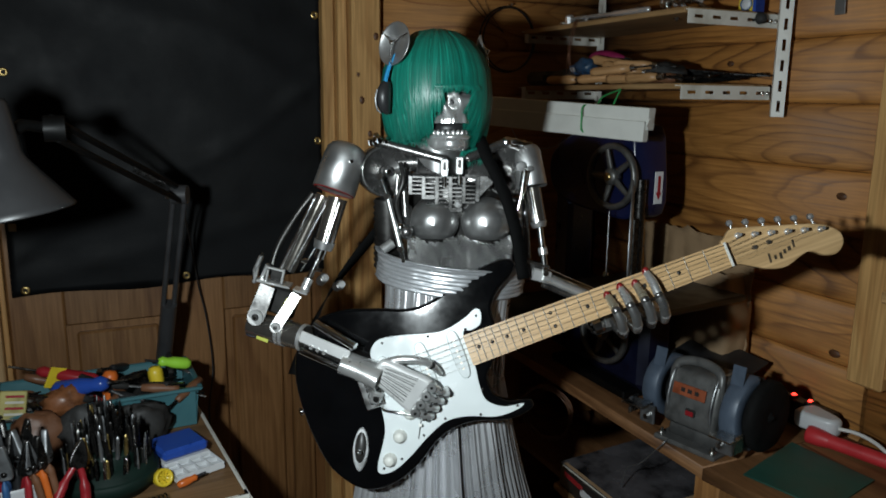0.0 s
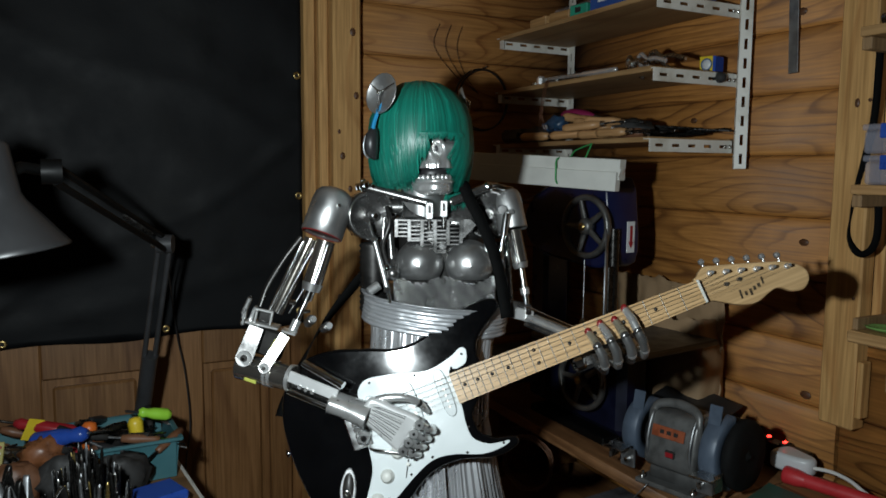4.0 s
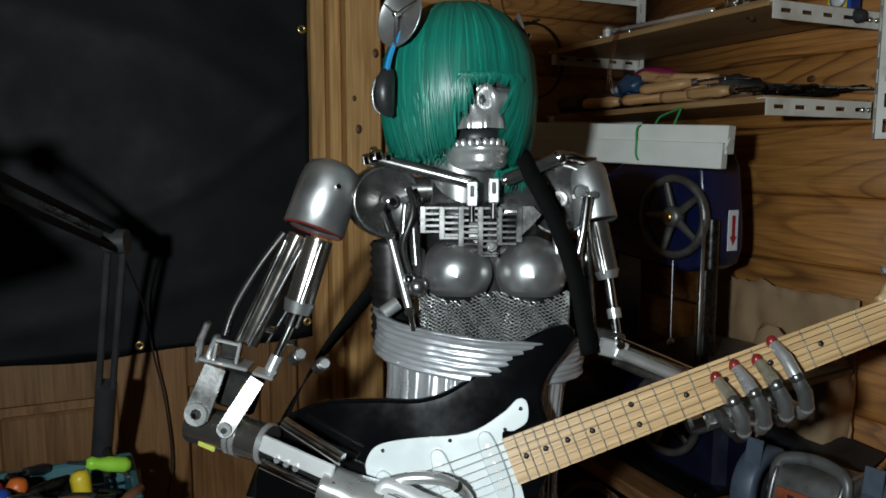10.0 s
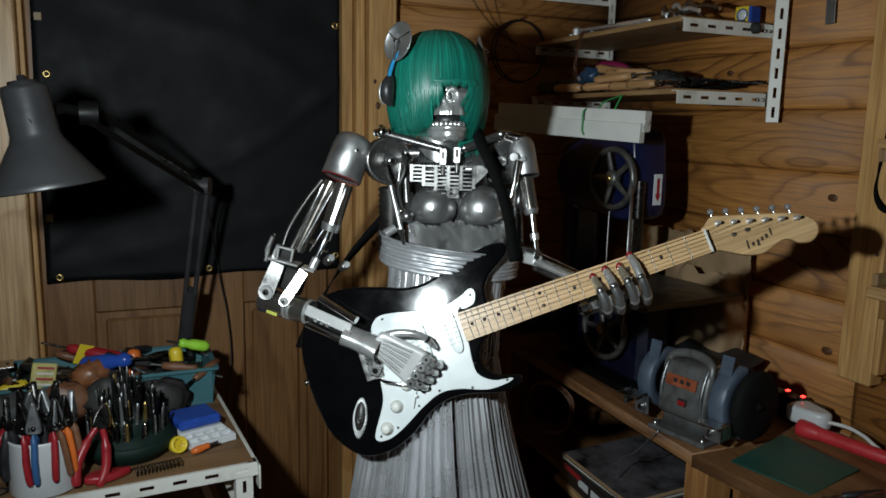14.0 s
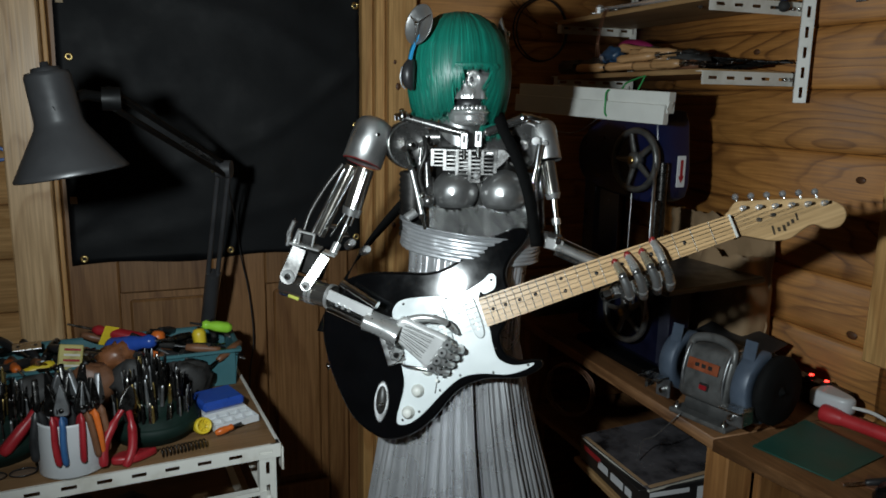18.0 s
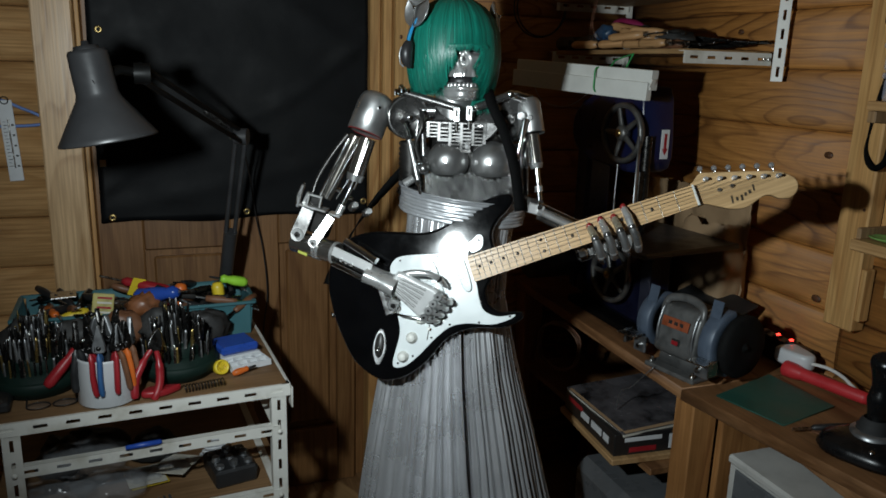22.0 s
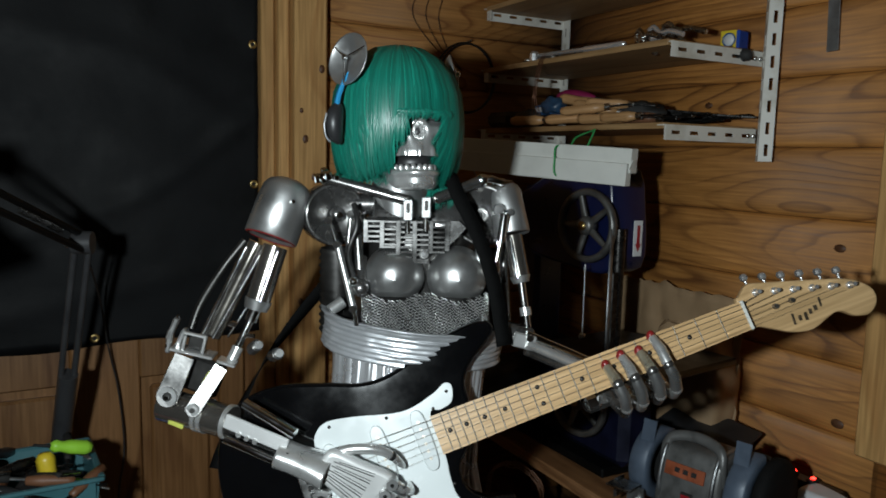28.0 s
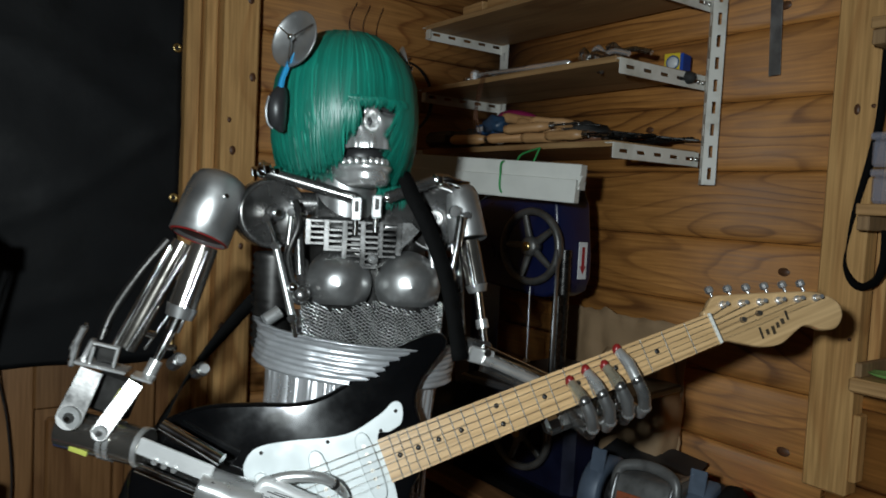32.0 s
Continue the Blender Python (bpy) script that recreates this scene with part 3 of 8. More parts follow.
def skull_face(a, z):
    """The mask of the face: sockets, bridge, nose opening, cheekbones and upper jaw with its teeth."""
    low = min(1.0, max(0.0, (0.012 - z) / 0.03))
    w, d = 0.042 - 0.006 * low * low * (3 - 2 * low), 0.056 + 0.008 * low
    w -= 0.012 * max(0.0, (z - 0.045) / 0.03)
    x = w * math.sin(a)
    out = 0.006 * hollow(abs(x), z, 0.022, 0.048, 0.022, 0.008) - 0.022 * hollow(abs(x), z, 0.0215, 0.031, 0.0125, 0.0095)
    out += 0.010 * hollow(x, z, 0, 0.026, 0.008, 0.014) + 0.007 * hollow(abs(x), z, 0.031, 0.012, 0.011, 0.008)
    out += 0.006 * hollow(x, z, 0, 0.008, 0.014, 0.013) - 0.022 * hollow(x, z, 0, 0.010, 0.0068 - 0.1 * (z - 0.008), 0.0105)
    out -= 0.006 * hollow(abs(x), z, 0.026, -0.005, 0.009, 0.008)
    out += 0.0026 * max(0.0, math.cos(a * 13)) * min(1.0, max(0.0, (-0.008 - z) / 0.006))
    return HEAD @ Vector((x + out * math.sin(a), -0.005 - (d + out) * math.cos(a), z))


def patch(fn, us, vs):
    cols = [rb.points([fn(u, v) for v in vs]) for u in us]
    for p, q in zip(cols, cols[1:]):
        for k in range(len(vs) - 1):
            rb.face((p + k, p + k + 1, q + k + 1, q + k), True)


rb.slot = POL
patch(skull_face, [radians(-92 + 184 * k / 92) for k in range(93)], [0.072 - 0.0965 * k / 44 for k in range(45)])
# black balls: the eyes, and fills standing for shade inside nose and mouth
rb.slot = BLK
for sx in (-1, 1):
    rb.ball((sx * 0.0215, -0.034, 0.031), 0.011, 14, HEAD)
rb.ball((0, -0.046, 0.009), 0.008, 12, HEAD, (0.8, 1.0, 1.3))
rb.ball((0, -0.024, -0.032), 0.030, 16, HEAD, (0.9, 1.0, 0.6))
rb.slot = POL
for k in range(13):
    e = radians(-84 + 14 * k)
    rb.ball((0.0290 * math.sin(e), -0.006 - 0.0600 * math.cos(e), -0.0400), 0.0030, 10, HEAD, (1.2, 0.8, 1.7))
JAW = ((0.86, -0.039), (0.95, -0.0425), (1.06, -0.0435), (1.10, -0.047), (1.04, -0.051), (1.00, -0.0545), (1.03, -0.060), (0.98, -0.0655), (0.82, -0.069), (0.50, -0.070), (0.2, -0.069))


def jaw_band(a, row):
    f, z = row
    rise = 0.020 * max(0.0, (abs(a) - 0.9)) ** 1.5
    return HEAD @ Vector((0.0315 * f * math.sin(a), -0.005 - 0.0630 * f * math.cos(a), z + rise))


patch(jaw_band, [radians(-118 + 236 * k / 52) for k in range(53)], JAW)
rb.slot = ALU
rb.lathe([(0.0415, -0.13), (0.0415, -0.07), (0.040, -0.045)], 28, pose(0.112, 0.112, 1.512, 3))
rb.slot = TAR
rb.lathe([(0.052, 0.0), (0.050, 0.010), (0.0425, 0.014)], 28, pose(0.112, 0.11, 1.378))

# chest: dark core, shoulder girdle, collar shells, drums, grille plate, two domes
rb.slot = DRK
rb.lathe([(0.07, 1.16), (0.075, 1.25), (0.088, 1.33), (0.082, 1.385), (0.05, 1.41)], 24, pose(0.142, 0.135, 0) @ Matrix.Diagonal((1, 0.62, 1, 1)))
rod(TAR, (0.0, 0.115, 1.405), (0.275, 0.125, 1.412), 0.016)
for x0, x1, z0, s in ((0.075, 0.128, 1.428, 1), (0.212, 0.158, 1.428, -1)):
    rb.slot = TAR
    cols = []
    for k in range(9):
        u = k / 8
        x = x0 + (x1 - x0) * u
        cols.append(rb.points([(x, 0.104 - 0.030 * math.sin(math.pi * v * 0.5) + 0.014 * (u - 0.5) ** 2, z0 + 0.004 * u - 0.052 * v) for v in (j / 7 for j in range(8))]))
    for p, q in zip(cols, cols[1:]):
        for j in range(7):
            rb.face((p + j, p + j + 1, q + j + 1, q + j), True)
for p0, p1 in (((0.004, 0.074, 1.446), (0.122, 0.058, 1.417)), ((0.232, 0.084, 1.447), (0.164, 0.062, 1.420))):
    rod(TAR, p0, p1, 0.0078)
    a, b = Vector(p0), Vector(p1)
    rod(CHR, a.lerp(b, 0.42), a.lerp(b, 1.04), 0.0045)
    rb.slot = CHR
    rb.ball(tuple(a), 0.010, 12)
    rb.ball(tuple(b), 0.0065, 10)
for u, z in ((0.124, 1.404), (0.150, 1.408)):
    plate(POL, (u, 0.050, z), (0.013, 0.005, 0.030))
    plate(DRK, (u, 0.0465, z + 0.003), (0.005, 0.003, 0.014), bevel=0.001)
    rod(CHR, (u, 0.056, z - 0.012), (u, 0.056, z - 0.034), 0.0042)
for x, y, z in ((-0.006, 0.078, 1.447), (0.010, 0.068, 1.452), (0.022, 0.07, 1.449), (0.002, 0.09, 1.456), (0.236, 0.078, 1.451), (0.252, 0.086, 1.448), (0.262, 0.09, 1.446)):
    bolt((x, y, z - 0.006), (-0.1, -0.5, 1), 0.006, 0.010)
rb.slot = CHR
rb.tube([(0.222, 0.08, 1.447), (0.245, 0.076, 1.450), (0.262, 0.082, 1.444), (0.278, 0.088, 1.446)], [0.003, 0.006, 0.005, 0.002], 8)
for sx, c in ((-1, (0.010, 0.118, 1.391)), (1, (0.243, 0.120, 1.394))):
    q = along(c, Vector(c) + Vector((-0.32 * sx, -0.94, 0.04)))
    rb.slot = TAR
    rb.lathe([(0.0001, -0.02), (0.043, -0.02), (0.0465, -0.017), (0.0470, 0.023), (0.0455, 0.0275), (0.044, 0.0285), (0.0405, 0.0285), (0.0395, 0.0265), (0.0001, 0.0265)], 36, q)
    rb.cyl(q @ Vector((0, 0, 0.030)), q @ Vector((0, 0, 0.042)), 0.011, 0.009, 14)
    bolt(q @ Vector((0, 0, 0.042)), q.to_3x3() @ Vector((0, 0, 1)), 0.0055, 0.006)
    bolt(q @ Vector((0.020, 0.004, 0.031)), q.to_3x3() @ Vector((0, 0, 1)), 0.0035, 0.003)
# slotted grille plate: columns of staggered slots, stepped lower edge
for k, (x, rows_, up) in enumerate(((0.0655, 4, 0.0), (0.0890, 5, 0.0035), (0.1125, 7, 0.0), (0.1360, 8, 0.0035), (0.1595, 6, 0.0))):
    y = 0.066 - 0.010 * math.sin(math.pi * (k + 0.5) / 5)
    rb.slot = TAR
    tall = 0.0073 * rows_ + 0.004
    rb.box((x - 0.0015, y, 1.388 - tall / 2), (0.0072, 0.0022, tall), bevel=0.0006)
    for j in range(rows_ + 1):
        rb.box((x + 0.0105, y, 1.386 - 0.0073 * j - (up if 0 < j < rows_ else 0.0)), (0.0180, 0.0022, 0.0036), bevel=0.0006)
    if k == 4:
        rb.box((x + 0.0225, y + 0.001, 1.366), (0.0075, 0.0022, 0.044), bevel=0.0006)
rb.prism([(0.185, -1.388), (0.199, -1.388), (0.209, -1.378), (0.199, -1.366), (0.185, -1.352)], -0.067, -0.065, Matrix(((1, 0, 0, 0), (0, 0, -1, 0), (0, -1, 0, 0), (0, 0, 0, 1))))
bolt((0.148, 0.060, 1.338), (0, -1, 0.3), 0.0080, 0.007, TAR)
bolt((0.148, 0.053, 1.340), (0, -1, 0.3), 0.0045, 0.004, ALU)
for u in (0.106, 0.199):
    rb.slot = ALU
    q = pose(u, 0.083, 1.304, 90)
    rb.lathe([(0.0445, -0.012), (0.0445, 0.0), (0.043, 0.014), (0.037, 0.027), (0.027, 0.037), (0.014, 0.043), (0.0001, 0.045)], 40, q)


# mail corset of small links hung in columns below the domes
def corset(x, z):
    """Front of the corset at that width and height."""
    depth = max(math.sqrt(max(0.0, 0.0485**2 - (x - u) ** 2)) for u in (0.106, 0.199))
    if 0.106 < x < 0.199:
        depth = max(depth, 0.034)
    f = max(0.0, (1.284 - z) / 0.09)
    return 0.083 - depth * (1 - 0.30 * f) + 0.0012 * math.sin(x * 210 + 14 * z)


rb.slot = DRK
cols = []
for k in range(49):
    x = 0.0577 + 0.1896 * k / 48
    cols.append(rb.points([(x, corset(x, z) + 0.003, z) for z in (1.280, 1.265, 1.24, 1.20, 1.17)]))
for p, q in zip(cols, cols[1:]):
    for j in range(4):
        rb.face((p + j, q + j, q + j + 1, p + j + 1), True)
rb.slot = POL
for k in range(46):
    x = 0.0580 + 0.189 * k / 45
    top = 1.285 - 0.010 * math.sin(math.pi * min(1.0, max(0.0, (x - 0.058) / 0.189)) * 2) ** 2 - 0.004 * (k % 3 == 0)
    path = []
    for j in range(46):
        z = top - 0.0024 * j
        s = 1 if j % 2 else -1
        xx = min(0.2470, max(0.0580, x + 0.0021 * s + 0.0012 * math.sin(z * 160 + k)))
        path.append((xx, corset(xx, z) - 0.001 - 0.0008 * s, z))
    rb.tube(path, 0.0010, 4)
# ribbed hoses and struts at the sides
rb.slot = DRK
rb.lathe([(0.026 + 0.0035 * (k % 2), 1.205 + 0.0055 * k) for k in range(25)], 18, pose(0.018, 0.14, 0))
rb.lathe([(0.026 + 0.0035 * (k % 2), 1.205 + 0.0055 * k) for k in range(25)], 18, pose(0.25, 0.15, 0))
for p0, p1, r, s in (((0.012, 0.064, 1.386), (0.024, 0.056, 1.352), 0.0034, CHR), ((0.024, 0.056, 1.352), (0.049, 0.038, 1.262), 0.0052, ALU), ((0.049, 0.038, 1.262), (0.054, 0.038, 1.238), 0.0034, CHR), ((0.042, 0.07, 1.395), (0.036, 0.062, 1.31), 0.004, TAR),
                     ((0.050, 0.075, 1.385), (0.056, 0.062, 1.315), 0.0065, TAR), ((0.058, 0.08, 1.33), (0.060, 0.060, 1.296), 0.008, TAR), ((0.226, 0.07, 1.36), (0.234, 0.06, 1.29), 0.004, ALU)):
    rod(s, p0, p1, r)
    bolt(p0, (-0.2, -1, 0), 0.0065, 0.006)
rb.slot = DRK
rb.tube(smooth_loop([(0.046, 0.07, 1.41), (0.052, 0.058, 1.38), (0.040, 0.056, 1.34), (0.050, 0.06, 1.30), (0.064, 0.066, 1.285)], 5, False), 0.0042, 8)
rb.slot = TAR
rb.ball((0.058, 0.050, 1.290), 0.0135, 16)
rb.slot = CHR
rb.ball((0.048, 0.046, 1.300), 0.008, 12)
rod(POL, (0.03, 0.09, 1.262), (0.012, 0.082, 1.25), 0.009)

# arm at the picking side: cap, pistons, bent hose
q = along((-0.050, 0.104, 1.434), (-0.078, 0.076, 1.346))
rb.slot = ALU
rb.lathe([(0.0001, -0.006), (0.020, -0.005), (0.031, 0.001), (0.0365, 0.010), (0.0385, 0.026), (0.0390, 0.084), (0.0378, 0.085), (0.0365, 0.07)], 36, q)
rb.slot = RED
rb.lathe([(0.0372, 0.0845), (0.0372, 0.0858), (0.0350, 0.0862)], 32, q)
rb.slot = DRK
rb.lathe([(0.0001, 0.08), (0.036, 0.08)], 28, q)
for x, y, zz in ((0.036, 0.012, 0.03), (-0.036, 0.006, 0.012)):
    bolt(q @ Vector((x, y, zz)), q.to_3x3() @ Vector((x, y, 0)), 0.0035, 0.005)
rod(TAR, (-0.018, 0.11, 1.402), (-0.05, 0.105, 1.402), 0.024, n=20)
rod(GLS, (-0.092, 0.074, 1.350), (-0.155, 0.056, 1.216), 0.0135, 0.0125, 20)
rod(CHR, (-0.106, 0.064, 1.345), (-0.168, 0.046, 1.214), 0.0042)
rod(TAR, (-0.083, 0.060, 1.340), (-0.150, 0.042, 1.216), 0.0028)
rb.slot = DRK
rb.tube(smooth_loop([(-0.112, 0.082, 1.352), (-0.142, 0.074, 1.312), (-0.172, 0.066, 1.262), (-0.184, 0.058, 1.226)], 6, False), 0.0056, 10)
rod(GLS, (-0.064, 0.060, 1.347), (-0.087, 0.046, 1.270), 0.0175, 0.0175, 24)
rod(ALU, (-0.086, 0.0465, 1.272), (-0.090, 0.0445, 1.258), 0.0195, 0.0165, 24)
rod(CHR, (-0.058, 0.043, 1.342), (-0.081, 0.029, 1.272), 0.0035)
rod(CHR, (-0.089, 0.0445, 1.262), (-0.097, 0.042, 1.242), 0.0095)
rod(CHR, (-0.096, 0.042, 1.245), (-0.116, 0.033, 1.200), 0.0052)
rod(POL, (-0.113, 0.035, 1.206), (-0.122, 0.03, 1.186), 0.008)
rod(CHR, (-0.080, 0.07, 1.300), (-0.132, 0.055, 1.215), 0.0018)
bolt((-0.118, 0.04, 1.236), (-0.8, -0.3, 0.3), 0.005, 0.010)
bolt((-0.100, 0.036, 1.222), (0.9, -0.2, 0), 0.004, 0.010)
rod(TAR, (-0.098, 0.058, 1.196), (-0.088, 0.044, 1.206), 0.009)
rod(TAR, (-0.070, 0.066, 1.184), (-0.060, 0.052, 1.192), 0.009)
bolt((-0.086, 0.042, 1.207), (0.4, -1, 0.2), 0.007, 0.004, POL)
bolt((-0.058, 0.050, 1.193), (0.4, -1, 0.2), 0.007, 0.004, POL)
# elbow: two links under a cross plate with a small open frame
plate(POL, (-0.173, 0.028, 1.2005), (0.060, 0.034, 0.0045), (0, 13, 0), 0.0015)
plate(POL, (-0.124, 0.016, 1.189), (0.026, 0.026, 0.0045), (0, 18, 0), 0.0015)
rb.slot = POL
for x in (-0.184, -0.156):
    rb.box((0, 0, 0), (0.004, 0.006, 0.026), pose(x, 0.018, 1.213, 0, 13, 0), 0.001)
rb.box((0, 0, 0), (0.032, 0.006, 0.004), pose(-0.1675, 0.018, 1.2265, 0, 13, 0), 0.001)
plate(DRK, (-0.168, 0.03, 1.213), (0.024, 0.012, 0.02), (0, 13, 0), 0.002)
for x, z, t in ((-0.203, 1.232, 24), (-0.192, 1.216, 24), (-0.208, 1.214, 10)):
    plate(ALU, (x, 0.034, z), (0.008, 0.012, 0.034), (0, t, 0), 0.002)
rod(CHR, (-0.212, 0.03, 1.205), (-0.194, 0.032, 1.252), 0.0022)
strap_plate(TAR, (-0.179, 0.004, 1.200), (-0.199, -0.008, 1.147), 0.0135, 0.0155, 0.005)
rod(POL, (-0.199, -0.009, 1.147), (-0.1992, -0.012, 1.1472), 0.0135, 0.013, 20)
strap_plate(TAR, (-0.127, -0.006, 1.188), (-0.161, -0.024, 1.134), 0.0095, 0.0105, 0.005)
rod(POL, (-0.161, -0.025, 1.134), (-0.1612, -0.028, 1.1342), 0.0088, 0.0085, 20)
bolt((-0.199, -0.011, 1.147), (-0.05, -1, 0.1), 0.0070, 0.004, DRK)
bolt((-0.199, -0.015, 1.147), (-0.05, -1, 0.1), 0.0035, 0.003)
bolt((-0.161, -0.028, 1.134), (-0.05, -1, 0.1), 0.004, 0.003, TAR)
plate(YEL, (-0.150, 0.014, 1.163), (0.012, 0.006, 0.024), (0, 30, 0), 0.001)
plate(DRK, (-0.158, 0.026, 1.165), (0.05, 0.014, 0.05), (0, 20, 0), 0.004)
# forearm: dark glossy drum, pale bar, two bright rods
rod(GLS, (-0.214, 0.024, 1.124), (-0.112, -0.012, 1.111), 0.0235, 0.0225, 26)
for k in (0.52, 0.60, 0.93):
    c = Vector((-0.214, 0.024, 1.124)).lerp(Vector((-0.112, -0.012, 1.111)), k)
    rod(POL, c, c + Vector((0.006, -0.002, -0.0008)), 0.0243, 0.0243, 26)
plate(YEL, (-0.190, -0.006, 1.106), (0.024, 0.003, 0.006), (0, 12, -20), 0.001)
q = along((-0.116, -0.033, 1.122), (-0.030, -0.050, 1.092))
rb.slot = WHT
rb.box((0, 0, 0.045), (0.020, 0.006, 0.092), q @ pose(0, 0, 0, 0, 0, 90 if abs((q.to_3x3() @ Vector((1, 0, 0))).y) > 0.7 else 0), 0.0015)
for k in range(3):
    c = q @ Vector((0, 0, 0.016 + 0.012 * k))
    bolt(c + Vector((0.004, -0.003, -0.012)), (0, -1, 0), 0.0042, 0.004, POL)
rod(CHR, (-0.094, -0.018, 1.140), (-0.022, -0.045, 1.108), 0.0080)
rod(CHR, (-0.120, -0.022, 1.092), (-0.038, -0.045, 1.066), 0.0062)
rod(TAR, (-0.11, -0.008, 1.106), (-0.04, -0.035, 1.084), 0.012)
# wrist cuff, small bracket, back of the hand, knuckles, fingers, thumb
q = along((-0.044, -0.037, 1.079), (0.026, -0.050, 1.056))
rb.slot = POL
rb.lathe([(0.024, 0.0), (0.0265, 0.001), (0.0262, 0.004), (0.0258, 0.022), (0.0275, 0.046), (0.0325, 0.070), (0.0318, 0.073), (0.028, 0.068)], 30, q @ Matrix.Diagonal((1.05, 0.72, 1, 1)), wobble=lambda a, z, i: 1 + 0.02 * math.sin(a * 5 + z * 60) + 0.014 * math.sin(a * 9 + 1))
bolt((-0.03, -0.058, 1.085), (-0.1, -1, 0.1), 0.003, 0.002, DRK)
plate(POL, (0.012, -0.030, 1.012), (0.020, 0.014, 0.024), (0, 20, 0))
bolt((0.012, -0.036, 1.012), (0, -1, 0), 0.006, 0.004, DRK)
PALM = pose(0.056, -0.056, 1.049, 0, 31, 0)
rb.slot = WHT
outline = smooth_loop([(-0.046, -0.019), (-0.02, -0.024), (0.02, -0.032), (0.038, -0.035), (0.043, -0.028), (0.045, 0.0), (0.044, 0.026), (0.038, 0.034), (0.0, 0.029), (-0.044, 0.023), (-0.050, 0.0)], 5)
rb.prism(outline, -0.010, 0.010, PALM @ pose(0, 0, 0, 90), 0.006)
for k in range(5):
    z = -0.026 + 0.013 * k
    rb.slot = DRK
    rb.tube([PALM @ Vector((-0.036, -0.0104, z * 0.5)), PALM @ Vector((0.020, -0.0106, z * 0.86))], 0.0007, 5)
    rb.tube([PALM @ Vector((-0.030, -0.0104, z * 0.5 + 0.003)), PALM @ Vector((0.020, -0.0106, z * 0.86 + 0.004))], 0.0005, 5)
for k in range(4):
    z = -0.027 + 0.0178 * k
    rb.slot = ALU
    rb.cyl(PALM @ Vector((0.046, -0.016, z)), PALM @ Vector((0.046, 0.004, z)), 0.0080, n=14)
    bolt(PALM @ Vector((0.046, -0.016, z)), PALM.to_3x3() @ Vector((0, -1, 0)), 0.0028, 0.002, DRK)
    rb.slot = POL
    bend = [PALM @ Vector(p) for p in ((0.046, -0.006, z), (0.064, -0.006, z * 0.97), (0.076, 0.006, z * 0.94), (0.074, 0.026, z * 0.9))]
    rb.tube(bend, [0.0068, 0.0066, 0.0062, 0.005], 10)
    rb.slot = TAR
    rb.cyl(bend[1] + Vector((0, -0.001, -0.0066)), bend[1] + Vector((0, -0.001, 0.0066)), 0.0045, n=8)
rb.slot = POL
rb.tube(smooth_loop([(0.024, -0.046, 1.080), (0.052, -0.050, 1.089), (0.086, -0.050, 1.089), (0.108, -0.045, 1.078), (0.124, -0.034, 1.058)], 3, False), [0.0065, 0.0068, 0.007, 0.007, 0.007, 0.007, 0.0068, 0.0066, 0.0064, 0.0062, 0.006, 0.005, 0.0035], 12)
rb.slot = DRK
rb.ball((0.108, -0.045, 1.078), 0.007, 10)

# arm at the fretting side
q = along((0.266, 0.112, 1.438), (0.281, 0.090, 1.366))
rb.slot = ALU
rb.lathe([(0.0001, -0.004), (0.014, -0.003), (0.023, 0.003), (0.0265, 0.012), (0.0272, 0.074), (0.026, 0.076), (0.025, 0.07)], 28, q)
rb.slot = DRK
rb.lathe([(0.0001, 0.072), (0.0255, 0.072)], 24, q)
rod(TAR, (0.24, 0.12, 1.402), (0.27, 0.105, 1.402), 0.022)
bolt((0.257, 0.068, 1.406), (-0.1, -1, 0), 0.0095, 0.008)
bolt((0.274, 0.072, 1.402), (-0.1, -1, 0), 0.006, 0.006)
rod(CHR, (0.264, 0.060, 1.400), (0.259, 0.054, 1.360), 0.0062)
rod(CHR, (0.259, 0.054, 1.362), (0.252, 0.050, 1.324), 0.0036)
rod(CHR, (0.230, 0.062, 1.356), (0.250, 0.050, 1.320), 0.0048)
rb.slot = CHR
rb.ball((0.252, 0.049, 1.320), 0.0075, 12)
rod(GLS, (0.281, 0.088, 1.366), (0.293, 0.073, 1.304), 0.0142, n=22)
rod(CHR, (0.276, 0.074, 1.364), (0.287, 0.060, 1.306), 0.0026)
rod(ALU, (0.292, 0.0735, 1.308), (0.294, 0.0715, 1.298), 0.0155, 0.012, n=22)
rod(CHR, (0.294, 0.072, 1.300), (0.304, 0.061, 1.232), 0.0058)
rod(POL, (0.300, 0.066, 1.262), (0.302, 0.063, 1.250), 0.0085)
rod(TAR, (0.266, 0.092, 1.362), (0.275, 0.076, 1.240), 0.0062)
rod(CHR, (0.258, 0.086, 1.360), (0.267, 0.070, 1.245), 0.0026)
plate(TAR, (0.287, 0.060, 1.222), (0.046, 0.030, 0.030), (0, 12, 10))
plate(POL, (0.297, 0.043, 1.216), (0.034, 0.006, 0.022), (0, 14, 0))
bolt((0.304, 0.040, 1.222), (0, -1, 0), 0.006, 0.005)
# hand round the neck, set out along the guitar
NECK = ROBOT.inverted() @ GUITAR
wrist = NECK @ Vector((0.432, -0.004, -0.058))
for off, r, s in (((0, 0, 0.012), 0.0062, CHR), ((0, -0.008, 0.0), 0.0072, POL), ((0, 0, -0.014), 0.0062, TAR), ((0, 0.012, 0.002), 0.0100, TAR)):
    rod(s, Vector((0.300, 0.050, 1.214)) + Vector(off), wrist + Vector(off), r)
rb.slot = TAR
rb.box((0.455, -0.030, -0.052), (0.125, 0.050, 0.024), NECK, 0.008)
rb.slot = CHR
rb.box((0.405, -0.040, -0.040), (0.024, 0.022, 0.022), NECK, 0.005)
